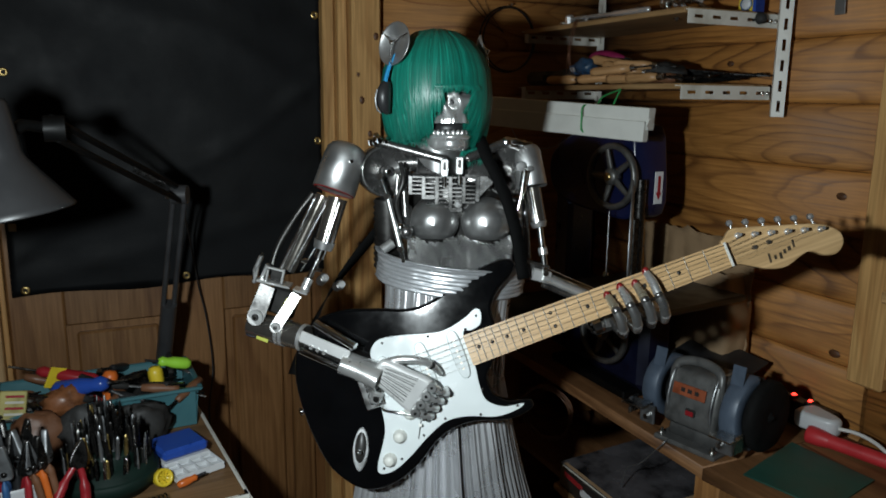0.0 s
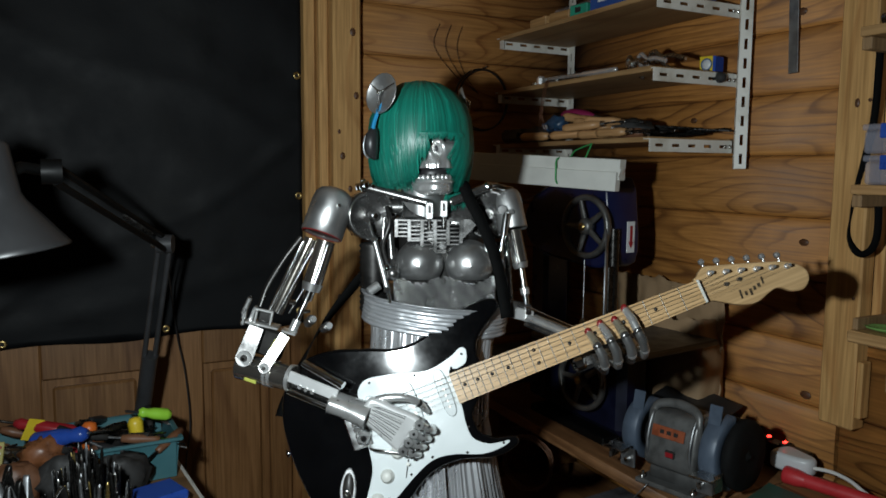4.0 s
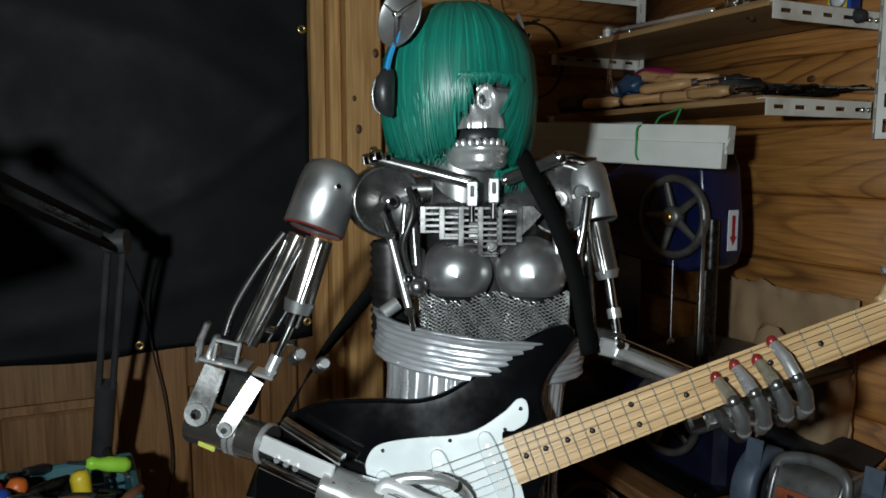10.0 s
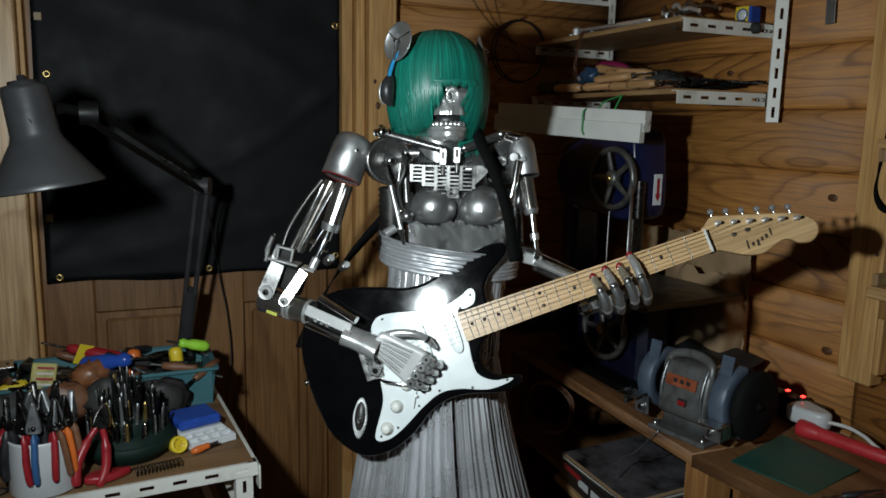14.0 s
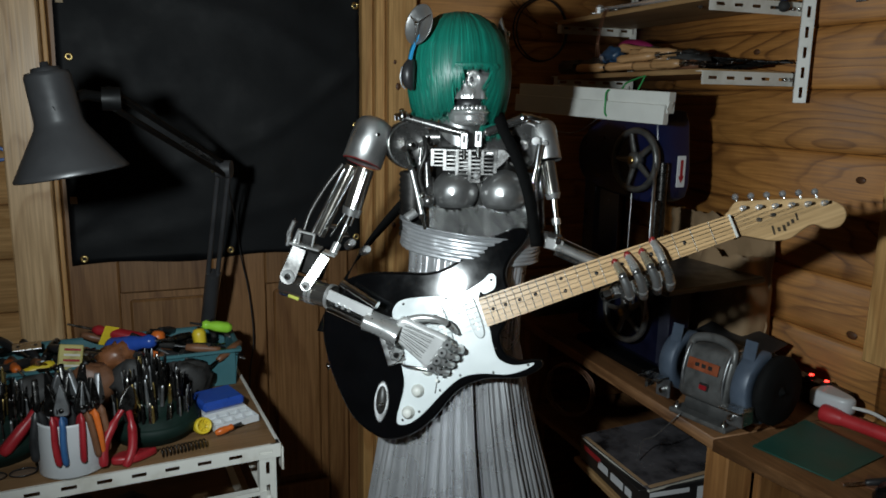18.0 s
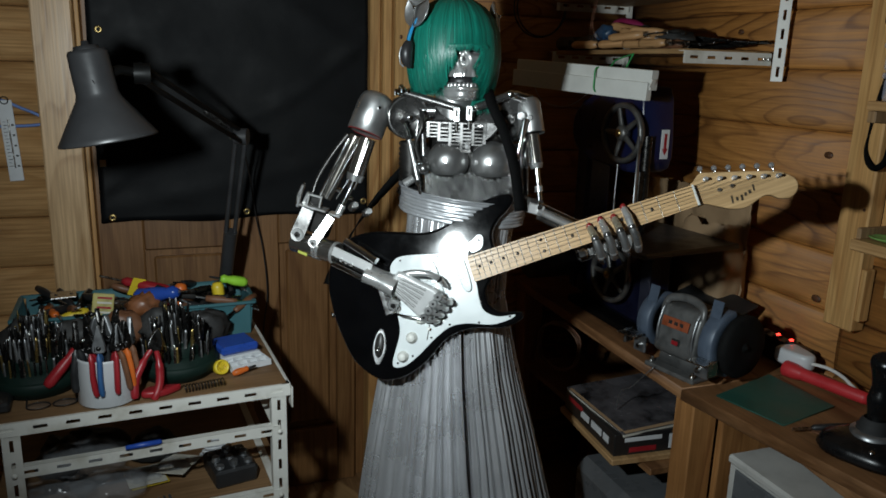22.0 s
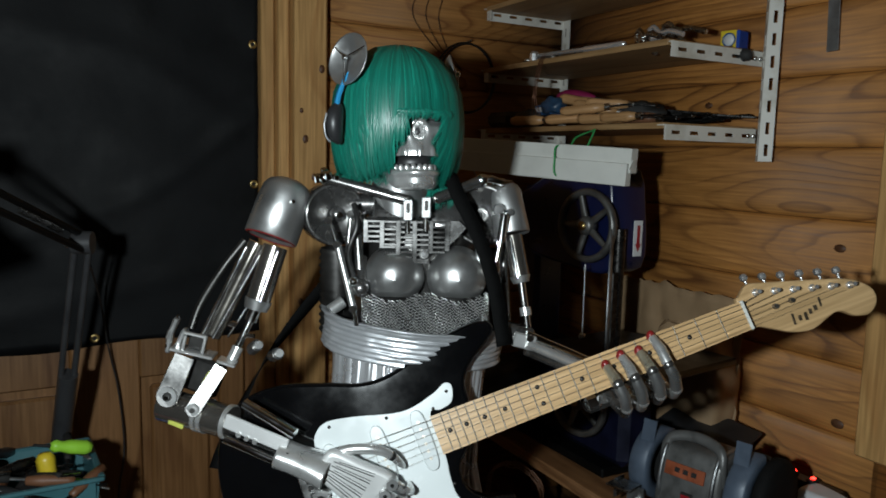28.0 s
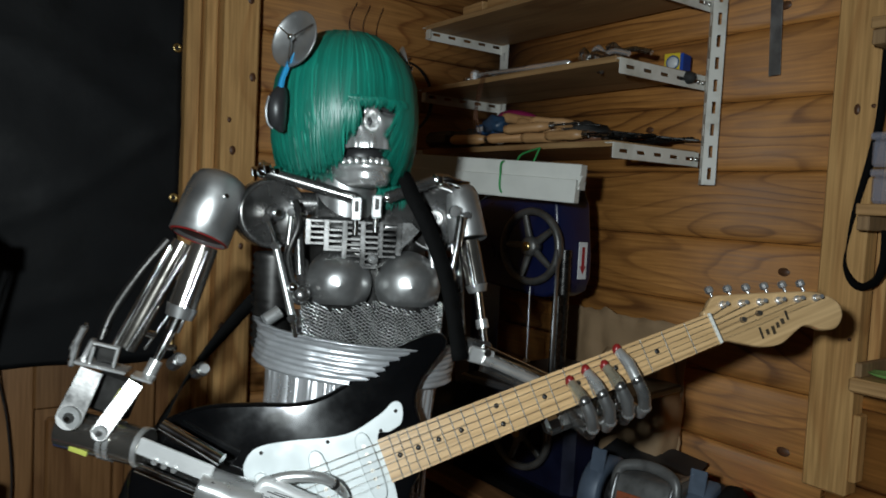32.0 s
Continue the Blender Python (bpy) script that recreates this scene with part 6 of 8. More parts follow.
for sx in (-1, 1):
    part("lens", Shape().lathe([(0.0001, 0.006), (0.015, 0.004), (0.021, 0.0)], 16, pose(sx * 0.025, 0, 0.001) @ Matrix.Diagonal((1.1, 0.8, 1, 1))), M_LENS, gl)
    part("rim", Shape().tube([(sx * 0.025 + 0.023 * math.cos(j * 0.393), 0.017 * math.sin(j * 0.393), 0.002) for j in range(16)], 0.0011, 5, closed=True), M_BLACK, gl)
    part("temple", Shape().tube([(sx * 0.047, 0.0, 0.002), (sx * 0.05, 0.05, 0.002), (sx * 0.04, 0.085, 0.002)], 0.0016, 6), M_BLACK, gl)
# lower shelves
thing("blue_marker", "blue marker pen lying on the cart rail", "pen", CART @ pose(-0.319, -0.002, 0.689, 0, 90, 2), "", Shape().lathe([(0.0001, -0.037), (0.005, -0.036), (0.0062, 0.0), (0.0058, 0.034), (0.0001, 0.038)], 12), M_BLUEP)
db = thing("parts_organizer", "dark plastic organizer holding small metal parts", "organizer", CART @ pose(-0.125, 0.12, 0.51, 0, 0, 8))
part("case", Shape().box((0, 0, 0.0225), (0.10, 0.12, 0.045), bevel=0.006), M_BLACK, db)
for k in range(9):
    part("metal_part", Shape().cyl((-0.034 + 0.034 * (k % 3), -0.036 + 0.036 * (k // 3), 0.044), (-0.034 + 0.034 * (k % 3), -0.036 + 0.036 * (k // 3), 0.051 + 0.006 * (k % 2)), 0.011, 0.009, 10), M_STEEL, db)
for k, (x, y, a, c) in enumerate(((-0.315, 0.175, 8, M_YELP), (-0.318, 0.170, 6, M_PAPER), (-0.245, 0.185, -28, M_PAPER))):
    pk = thing("blister_pack", "card backed blister pack lying on the lower shelf", "packet", CART @ pose(x, y, 0.512 + 0.008 * k, -8, 0, a), "packets on the shelf")
    part("card", Shape().box((0, 0, 0), (0.085, 0.12, 0.0015), bevel=0.0004), c, pk)
    part("bubble", Shape().box((0, -0.018, 0.008), (0.062, 0.06, 0.016), bevel=0.006), M_CLEAR, pk)
thing("white_cable", "coiled white cable lying on the lower shelf", "cable", CART @ pose(-0.165, 0.215, 0.515), "", Shape().tube([(0.022 * math.cos(k * 0.4) + 0.0004 * k, 0.012 * math.sin(k * 0.4), 0.006 + 0.0005 * k) for k in range(70)], 0.0035, 6), M_WHITEP)
sl = thing("heat_sink", "grey ribbed metal block lying on the lower shelf", "metal part", CART @ pose(-0.305, 0.02, 0.5105, 0, 0, 10))
part("base", Shape().box((0, 0, 0.004), (0.085, 0.034, 0.008), bevel=0.001), M_STEEL, sl)
for k in range(7):
    part("fin", Shape().box((-0.036 + 0.012 * k, 0, 0.015), (0.004, 0.034, 0.016), bevel=0.0006), M_STEEL, sl)
for k, (x, y, s3) in enumerate(((-0.40, 0.09, (0.16, 0.12, 0.09)), (-0.50, 0.12, (0.15, 0.13, 0.10)), (-0.45, 0.20, (0.18, 0.12, 0.12)))):
    thing("plastic_bag", "crumpled clear plastic bag on the lower shelf", "bag", CART @ pose(x, y, 0.51 + 0.42 * s3[2]), "bags on the shelf", crumpled((0, 0, 0), s3, k * 7.3, 40), M_CLEAR)
# dark lumps added to fill the shaded back of the lower shelf
for k, (x, y, s3) in enumerate(((-0.43, 0.32, (0.16, 0.10, 0.09)), (-0.50, 0.27, (0.10, 0.12, 0.10)), (-0.29, 0.28, (0.12, 0.12, 0.07)))):
    thing("rag", "dark cloth lump filling the shaded back of the lower shelf", "rag", CART @ pose(x, y, 0.51 + 0.42 * s3[2]), "rags on the shelf", crumpled((0, 0, 0), s3, k * 3.1 + 2), M_DUSTY)

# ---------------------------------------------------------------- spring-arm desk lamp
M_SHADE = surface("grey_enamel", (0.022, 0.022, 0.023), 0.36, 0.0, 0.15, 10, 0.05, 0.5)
dl = thing("desk_lamp", "dark grey spring-arm desk lamp, switched off, behind the tool cart", "lamp")
SH = along((-1.667, -0.93, 1.349), (-1.70, -0.925, 1.547)) @ Matrix.Diagonal((0.89, 0.89, 0.87, 1))
shd = part("shade", Shape().lathe([(0.0945, 0.004), (0.097, 0.0), (0.0985, 0.003), (0.093, 0.012), (0.066, 0.055), (0.045, 0.088), (0.041, 0.10), (0.039, 0.18), (0.036, 0.188), (0.0001, 0.19)], 40, SH), M_SHADE, dl)
part("inside", Shape().lathe([(0.0945, 0.004), (0.088, 0.014), (0.062, 0.056), (0.041, 0.09), (0.0001, 0.093)], 36, SH), M_WHITEP, shd)
part("cap", Shape().lathe([(0.026, 0.188), (0.024, 0.196), (0.008, 0.198), (0.007, 0.206), (0.0001, 0.207)], 20, SH), M_BLACK, shd)
# near-black metal for the lamp joints, its upper arm and the saw foot
M_JOINT = surface("matt_black_metal", (0.003, 0.003, 0.003), 0.5, 0, 0.2, 25, 0.05, 0.12)
JO, EL, FT = Vector((-1.605, -0.86, 1.47)), Vector((-1.39, -0.43, 1.308)), Vector((-1.44, -0.20, 0.80))
part("swivel", Shape().tube([SH @ Vector((0.036, 0.0, 0.12)), (-1.645, -0.885, 1.477), JO], 0.009, 10), M_JOINT, dl)
part("joint", Shape().cyl(JO + Vector((-0.015, 0.0, 0)), JO + Vector((0.015, 0.0, 0)), 0.02, n=16), M_JOINT, dl)
for off in (Vector((-0.004, 0, 0.016)), Vector((0.004, 0, -0.016))):
    part("upper_arm", Shape().tube([JO + off, EL + off], 0.0062, 8), M_JOINT, dl)
part("joint", Shape().cyl(EL + Vector((-0.016, 0.006, 0)), EL + Vector((0.016, -0.006, 0)), 0.021, n=16), M_BLACKMETAL, dl)
part("knob", Shape().cyl(EL + Vector((-0.03, 0, 0)), EL + Vector((-0.016, 0, 0)), 0.008, n=10), M_SHINY, dl)
part("spring", Shape().tube([JO.lerp(EL, 0.55 + 0.0026 * k) + Vector((0.005 * math.cos(k * 1.2), 0, 0.002 + 0.005 * math.sin(k * 1.2))) for k in range(110)], 0.001, 5), M_DRILL, dl)
for off in (Vector((-0.013, 0, 0)), Vector((0.011, 0, 0))):
    part("lower_arm", Shape().tube([EL + off, FT + off], 0.0062, 8), M_BLACKMETAL, dl)
part("clamp_sleeve", Shape().tube([FT.lerp(EL, 0.45), FT], 0.019, 12), M_BLACKMETAL, dl)
part("foot", Shape().lathe([(0.0001, 0), (0.05, 0), (0.052, 0.006), (0.03, 0.016), (0.02, 0.02)], 24, pose(FT.x, FT.y, 0.776)), M_BLACKMETAL, dl)
thing("lamp_cable", "thin black lamp cable hanging down the door", "cable", None, "", Shape().tube(smooth_loop([(-1.385, -0.40, 1.29), (-1.34, -0.10, 1.14), (-1.318, -0.03, 1.0), (-1.30, -0.02, 0.9), (-1.29, -0.02, 0.75), (-1.31, -0.05, 0.6), (-1.29, -0.06, 0.3), (-1.30, -0.1, 0.006)], 6, False), 0.0022, 6), M_BLACK)
# stand for the lamp
ls = thing("side_table", "small wooden stand behind the tool cart", "table")
part("top", Shape().box((-1.44, -0.17, 0.765), (0.16, 0.16, 0.02)), M_BENCH, ls)
for x in (-1.50, -1.38):
    for y in (-0.23, -0.11):
        part("leg", Shape().box((x, y, 0.3775), (0.03, 0.03, 0.755)), M_BENCHZ, ls)

# ---------------------------------------------------------------- things hung on the log wall
hg = thing("clothes_hanger", "blue plastic clothes hanger hung on the log wall", "hanger")
part("bar", Shape().tube(smooth_loop([(-2.10, -0.058, 1.318), (-2.02, -0.058, 1.375), (-1.95, -0.058, 1.352), (-1.905, -0.058, 1.33), (-1.90, -0.058, 1.312), (-1.93, -0.058, 1.305), (-2.02, -0.058, 1.302), (-2.09, -0.058, 1.303)], 5), 0.0045, 8), surface("pale_blue_plastic", (0.13, 0.22, 0.50), 0.4), hg)
part("hook", Shape().tube(smooth_loop([(-2.02, -0.058, 1.375), (-2.02, -0.058, 1.40), (-2.005, -0.058, 1.415), (-2.025, -0.055, 1.43)], 5, False), 0.003, 8), M_STEEL, hg)
th = thing("wall_thermometer", "white strip thermometer hung on the log wall", "thermometer", pose(-1.985, -0.062, 1.262, 0, -3))
part("strip", Shape().box((0, 0, 0), (0.036, 0.004, 0.225), bevel=0.002), M_WHITEP, th)
part("glass_tube", Shape().cyl((0.002, -0.004, -0.075), (0.002, -0.004, 0.06), 0.0022, n=8), M_SHINY, th)
for k in range(14):
    part("mark", Shape().box((-0.009 if k % 2 else -0.007, -0.0024, -0.07 + 0.0095 * k), (0.006 if k % 2 else 0.010, 0.0008, 0.0016), bevel=0.0002), M_DARK, th)
    if k % 3 == 0:
        part("numeral_bar", Shape().box((0.011, -0.0024, -0.07 + 0.0095 * k), (0.006, 0.0008, 0.005), bevel=0.0002), M_DARK, th)
part("ring", Shape().tube([(0.010 * math.cos(k * 0.524), -0.003, 0.112 + 0.010 * math.sin(k * 0.524)) for k in range(12)], 0.0018, 6, closed=True), M_DARK, th)
thing("metal_file", "grey metal scraper hung on the log wall", "scraper", pose(-2.05, -0.06, 1.17), "", Shape().box((0, 0, 0), (0.035, 0.004, 0.10), bevel=0.003), M_STEEL)
thing("wooden_peg", "small wooden peg in the log wall", "peg", pose(-1.995, -0.066, 1.50), "", Shape().box((0, 0, 0), (0.008, 0.03, 0.018), bevel=0.002), M_POST)
thing("floor_board", "loose plywood offcut lying on the floor by the door", "board", pose(-1.12, -0.16, 0.02, 0, 0, 24), "", Shape().box((0, 0, 0), (0.22, 0.16, 0.02), bevel=0.002), M_PLY)

# ---------------------------------------------------------------- workbench along the wall
BT = 0.758
bench = thing("workbench", "worn stained pine workbench with square timber legs", "workbench")
part("top", Shape().prism([(-0.425, -1.06), (-0.005, -1.06), (-0.005, -0.06), (-0.41, -0.06)], BT - 0.03, BT, None, 0.003, 2), M_BENCH, bench, "stained and chipped plank top")
part("top", Shape().prism([(-0.352, -1.57), (-0.27, -2.16), (-0.005, -2.16), (-0.005, -1.063), (-0.428, -1.063)], BT - 0.03, BT - 0.001, None, 0.003, 2), M_BENCH, bench, "stained plank top")
for x, y in ((-0.375, -1.06), (-0.06, -1.06), (-0.37, -0.12), (-0.06, -0.12), (-0.25, -2.08), (-0.06, -2.08)):
    part("leg", Shape().box((x, y, (BT - 0.031) / 2), (0.075, 0.07, BT - 0.031), bevel=0.004), M_BENCHZ, bench)
part("apron", Shape().box((-0.31, -0.575, BT - 0.062), (0.025, 0.86, 0.06), bevel=0.003), M_BENCH, bench)
part("apron", Shape().box((0, 0, 0), (0.025, 0.98, 0.055), pose(-0.318, -1.585, BT - 0.06, 0, 0, -8.2), 0.003), M_BENCH, bench)
part("side_panel", Shape().box((-0.21, -1.11, 0.40), (0.26, 0.02, 0.62), bevel=0.002), M_BENCHZ, bench)
part("lower_shelf", Shape().box((-0.25, -0.60, 0.485), (0.36, 0.76, 0.02), bevel=0.002), M_BENCH, bench)

M_JET = surface("glossy_jet_plastic", (0.006, 0.006, 0.0065), 0.28, 0, 0.2, 30, 0.05, 0.4)
M_TORCH = surface("bright_red_rubber", (0.52, 0.028, 0.034), 0.45, 0, 0.15, 30)
# bench grinder
M_GREY = surface("grey_hammer_paint", (0.125, 0.125, 0.122), 0.38, 0.3, 0.3, 30, 0.15)
M_GUARDG = surface("blue_grey_guard", (0.075, 0.10, 0.14), 0.45, 0.1, 0.2, 25)
GR = pose(-0.330, -0.962, BT, 0, 0, 13) @ Matrix.Diagonal((1, 0.87, 1, 1))
M_SOOT = surface("worn_rubber", (0.006, 0.006, 0.006), 0.8, 0, 0.4, 40, 0.3, 0.15)
gr = thing("bench_grinder", "grey bench grinder with blue-grey wheel guards on a workbench", "grinder", GR)
part("base_plate", Shape().box((-0.008, 0.0, 0.006), (0.15, 0.18, 0.012), bevel=0.004), M_GREY, gr)
part("pedestal", Shape().prism([(-0.05, 0.012), (0.05, 0.012), (0.042, 0.07), (-0.042, 0.07)], -0.07, 0.07, pose(0, 0, 0, 90), 0.004, 2), M_GREY, gr)
cas = smooth_loop([(-0.06, 0.045), (0.06, 0.045), (0.066, 0.10), (0.052, 0.158), (0.03, 0.172), (-0.03, 0.172), (-0.052, 0.158), (-0.066, 0.10)], 4)
hs2 = part("motor_housing", Shape().prism(cas, -0.075, 0.075, pose(0, 0, 0, 90), 0.01, 3), M_GREY, gr)
part("label_plate", Shape().box((-0.0655, 0.005, 0.132), (0.003, 0.095, 0.026), turn=pose(0, 0, 0, 0, 14), bevel=0.0008), surface("dull_orange", (0.26, 0.062, 0.022), 0.5, 0, 0.3, 40), hs2, "orange label with dark printed bars")
for k in range(3):
    part("label_bar", Shape().box((-0.0668, 0.022 - 0.02 * k, 0.133), (0.002, 0.012, 0.009), turn=pose(0, 0, 0, 0, 14), bevel=0.0003), M_DARK, hs2)
part("switch", Shape().box((-0.066, -0.005, 0.085), (0.012, 0.03, 0.018), bevel=0.003), M_DARK, gr)
part("rocker", Shape().box((-0.073, -0.005, 0.085), (0.004, 0.022, 0.011), bevel=0.001), M_REDP, gr)
part("carry_handle", Shape().tube(smooth_loop([(-0.045, -0.068, 0.12), (-0.045, -0.068, 0.155), (-0.038, -0.060, 0.182), (-0.03, -0.022, 0.192), (-0.03, 0.022, 0.192), (-0.038, 0.060, 0.182), (-0.045, 0.068, 0.155), (-0.045, 0.068, 0.12)], 5, False), 0.011, 10, flat=0.7), M_GREY, gr)
for sgn, rad in ((-1, 0.080), (1, 0.070)):
    y = sgn * 0.118
    part("wheel_guard", Shape().lathe([(0.046, -0.024), (rad, -0.024), (rad + 0.004, -0.019), (rad + 0.004, 0.019), (rad, 0.024), (0.046, 0.024), (0.046, -0.024)], 32, pose(-0.004, y, 0.108, 90), 170 if sgn < 0 else 215, 92 if sgn < 0 else 60), M_GUARDG, gr, "blue-grey painted steel guard")
    part("guard_lip", Shape().tube([(-0.004 + 0.048 * math.cos(e), y + sgn * 0.025, 0.108 + 0.048 * math.sin(e)) for e in (radians(100 + 150 * k / 16) for k in range(17))], 0.0022, 6), M_SHINY, gr)
    part("grinding_wheel", Shape().lathe([(0.012, -0.014), (rad - 0.006, -0.014), (rad - 0.003, -0.011), (rad - 0.003, 0.011), (rad - 0.006, 0.014), (0.012, 0.014)], 36, pose(0, y, 0.108, 90)), M_RUBBER, gr)
    part("spindle", Shape().cyl((0, sgn * 0.07, 0.108), (0, sgn * 0.15, 0.108), 0.009, n=12), M_STEEL, gr)
    part("tool_rest", Shape().box((-0.104, y + sgn * 0.012, 0.080), (0.048, 0.060, 0.004), bevel=0.001), M_SHINY, gr)
    part("rest_bracket", Shape().box((-0.088, y + sgn * 0.036, 0.066), (0.034, 0.004, 0.040), bevel=0.002), M_SHINY, gr)
    part("rest_arm", Shape().box((-0.080, y - sgn * 0.004, 0.052), (0.008, 0.044, 0.044), bevel=0.002), M_STEEL, gr)
    part("rest_bolt", Shape().cyl((-0.096, y - sgn * 0.01, 0.050), (-0.076, y - sgn * 0.01, 0.050), 0.007, n=10), M_SHINY, gr)
    part("eye_shield", Shape().box((-0.046, y - sgn * 0.006, 0.196 if sgn < 0 else 0.184), (0.004, 0.034, 0.044), turn=pose(0, 0, 0, 0, 12), bevel=0.001), M_GUARDG, gr)
part("buffing_disc", Shape().lathe([(0.0001, -0.004), (0.020, -0.006), (0.024, -0.012), (0.030, -0.014), (0.066, -0.018), (0.078, -0.010), (0.079, 0.006), (0.072, 0.016), (0.03, 0.016), (0.0001, 0.012)], 44, pose(0.006, -0.158, 0.107, 90)), M_SOOT, gr, "black worn rubber disc")
part("disc_hub", Shape().lathe([(0.0001, 0.0), (0.012, 0.0), (0.014, 0.003), (0.012, 0.007), (0.006, 0.009), (0.005, 0.013), (0.0001, 0.014)], 20, pose(0.006, -0.166, 0.107, 90)), M_SOOT, gr)
for y in (-0.062, 0.062):
    part("end_flange", Shape().tube(smooth_loop([(-0.066, y, 0.06), (-0.070, y, 0.105), (-0.056, y, 0.155), (-0.034, y, 0.174), (0.034, y, 0.174)], 5, False), 0.0045, 8), M_STEEL, gr)
for x, y in ((-0.068, -0.075), (-0.068, 0.075), (0.052, -0.075)):
    part("foot_bolt", Shape().lathe([(0.008, 0), (0.008, 0.006), (0.004, 0.007), (0.004, 0.014), (0.0001, 0.014)], 10, pose(x, y, 0.012)), M_SHINY, gr)
# cutting mat, flashlight, joystick and the power strip
thing("cutting_mat", "dark green cutting mat on the workbench", "mat", None, "", Shape().prism([(-0.374, -1.122), (-0.334, -1.293), (-0.143, -1.250), (-0.156, -1.055)], BT, BT + 0.003), surface("green_mat", (0.016, 0.082, 0.062), 0.5, 0, 0.2, 12))
fl = thing("red_torch", "red plastic torch lying on the workbench", "torch", along((-0.118, -1.065, BT + 0.021), (-0.06, -1.285, BT + 0.017)))
part("head", Shape().lathe([(0.0001, 0.0), (0.019, 0.0), (0.021, 0.004), (0.020, 0.03), (0.016, 0.05)], 20), M_TORCH, fl)
part("barrel", Shape().lathe([(0.016, 0.048), (0.0155, 0.1), (0.0158, 0.14), (0.015, 0.2), (0.013, 0.212), (0.0001, 0.213)], 18, wobble=lambda a, z, i: 1 + 0.015 * math.cos(a * 10)), M_TORCH, fl)
M_CORD = surface("white_cord", (0.62, 0.61, 0.58), 0.5)
M_LED = glow("red_led", (1.0, 0.03, 0.02), 7.0)
ps = thing("power_strip", "black power strip with glowing red switches along the wall", "power strip", pose(-0.058, -0.9, BT, 0, 0, 0))
part("case", Shape().box((0.004, 0.02, 0.031), (0.042, 0.40, 0.062), bevel=0.006), M_JET, ps)
for k in range(4):
    sw2 = part("switch", Shape().box((0.002, 0.025 - 0.046 * k, 0.064), (0.024, 0.016, 0.008), bevel=0.002), M_BLACK, ps)
    if k > 1:
        part("lamp", Shape().box((0.004, 0.025 - 0.046 * k, 0.0695), (0.009, 0.008, 0.004), bevel=0.001), M_LED, sw2, "glowing red neon")
for k in range(2):
    ad = thing("plug_adapter", "black plug adapter in a power strip", "plug", pose(-0.056, -0.745 - 0.065 * k, BT + 0.062), "adapters")
    part("body", Shape().box((0, 0, 0.018), (0.035, 0.05, 0.034), bevel=0.006), M_BLACK, ad)
    part("cord", Shape().tube(smooth_loop([(-0.015, 0, 0.02), (-0.05, 0.005, 0.01), (-0.075, 0.03, -0.03), (-0.06, 0.08, -0.032)], 5, False), 0.003, 6), M_BLACK, ad)
pl = thing("power_plug", "white plug with white cord beside a power strip", "plug", pose(-0.078, -1.066, BT + 0.018))
part("body", Shape().prism(smooth_loop([(-0.03, 0.05), (-0.035, 0.01), (-0.02, -0.035), (0.0, -0.045), (0.02, -0.035), (0.03, 0.01), (0.028, 0.05)], 4)[::-1], 0.004, 0.045, None, 0.010, 3), M_WHITEP, pl)
part("cord", Shape().tube(smooth_loop([(0.0, -0.04, 0.025), (0.012, -0.08, 0.028), (0.018, -0.12, 0.022), (0.02, -0.155, 0.008), (0.01, -0.2, 0.005), (0.02, -0.3, 0.005)], 6, False), 0.0045, 8), M_CORD, pl)
js = thing("joystick", "black flight joystick standing on the workbench", "joystick", pose(-0.248, -1.438, BT - 0.001, 0, 0, 20))
part("base", Shape().lathe([(0.0001, 0), (0.088, 0), (0.092, 0.008), (0.084, 0.026), (0.062, 0.038), (0.04, 0.044), (0.0001, 0.045)], 36, wobble=lambda a, z, i: 1 + 0.10 * math.cos(a * 3)), M_JET, js)
part("collar", Shape().lathe([(0.045, 0.042), (0.043, 0.05), (0.03, 0.054)], 28), M_STEEL, js)
part("boot", Shape().lathe([(0.036, 0.05), (0.032, 0.056), (0.034, 0.06), (0.028, 0.066), (0.029, 0.07), (0.022, 0.078)], 20), M_RUBBER, js)
part("grip", Shape().tube(smooth_loop([(0, 0, 0.072), (0.002, 0, 0.11), (0.006, 0, 0.15), (0.004, -0.002, 0.185), (-0.006, -0.004, 0.21)], 5, False), [0.019, 0.018, 0.018, 0.019, 0.021, 0.023, 0.024, 0.023, 0.021, 0.02, 0.021, 0.022, 0.024, 0.026, 0.028, 0.03, 0.031, 0.031, 0.03, 0.027, 0.02], 16, flat=0.85), M_JET, js)
for a in (200, 240, 285):
    part("button", Shape().lathe([(0.006, 0), (0.005, 0.004), (0.0001, 0.005)], 10, pose(0.07 * math.cos(radians(a)), 0.07 * math.sin(radians(a)), 0.032)), M_SHINY, js)
kn2 = thing("craft_knife", "black craft knife lying on scraps", "knife", along((-0.30, -1.335, BT + 0.012), (-0.215, -1.36, BT + 0.018)))
part("handle", Shape().lathe([(0.0001, 0), (0.007, 0.004), (0.008, 0.05), (0.006, 0.085), (0.0001, 0.09)], 10), M_BLACK, kn2)
part("blade", Shape().box((0, 0, -0.02), (0.001, 0.008, 0.045), bevel=0.0003), M_SHINY, kn2)
for k, (x, y, a) in enumerate(((-0.305, -1.31, 10), (-0.27, -1.325, 50), (-0.285, -1.345, -30))):
    sc = Shape().prism([(0.03 * (0.7 + 0.3 * math.sin(j * 2.3 + k)) * math.cos(j * 0.785), 0.018 * (0.7 + 0.3 * math.cos(j * 1.7 + k)) * math.sin(j * 0.785)) for j in range(8)], 0.0, 0.003)
    thing("leather_scrap", "brown leather scrap lying on the workbench", "scrap", pose(x, y, BT + 0.003 * k, 0, 0, a), "scraps", sc, M_BROWN)
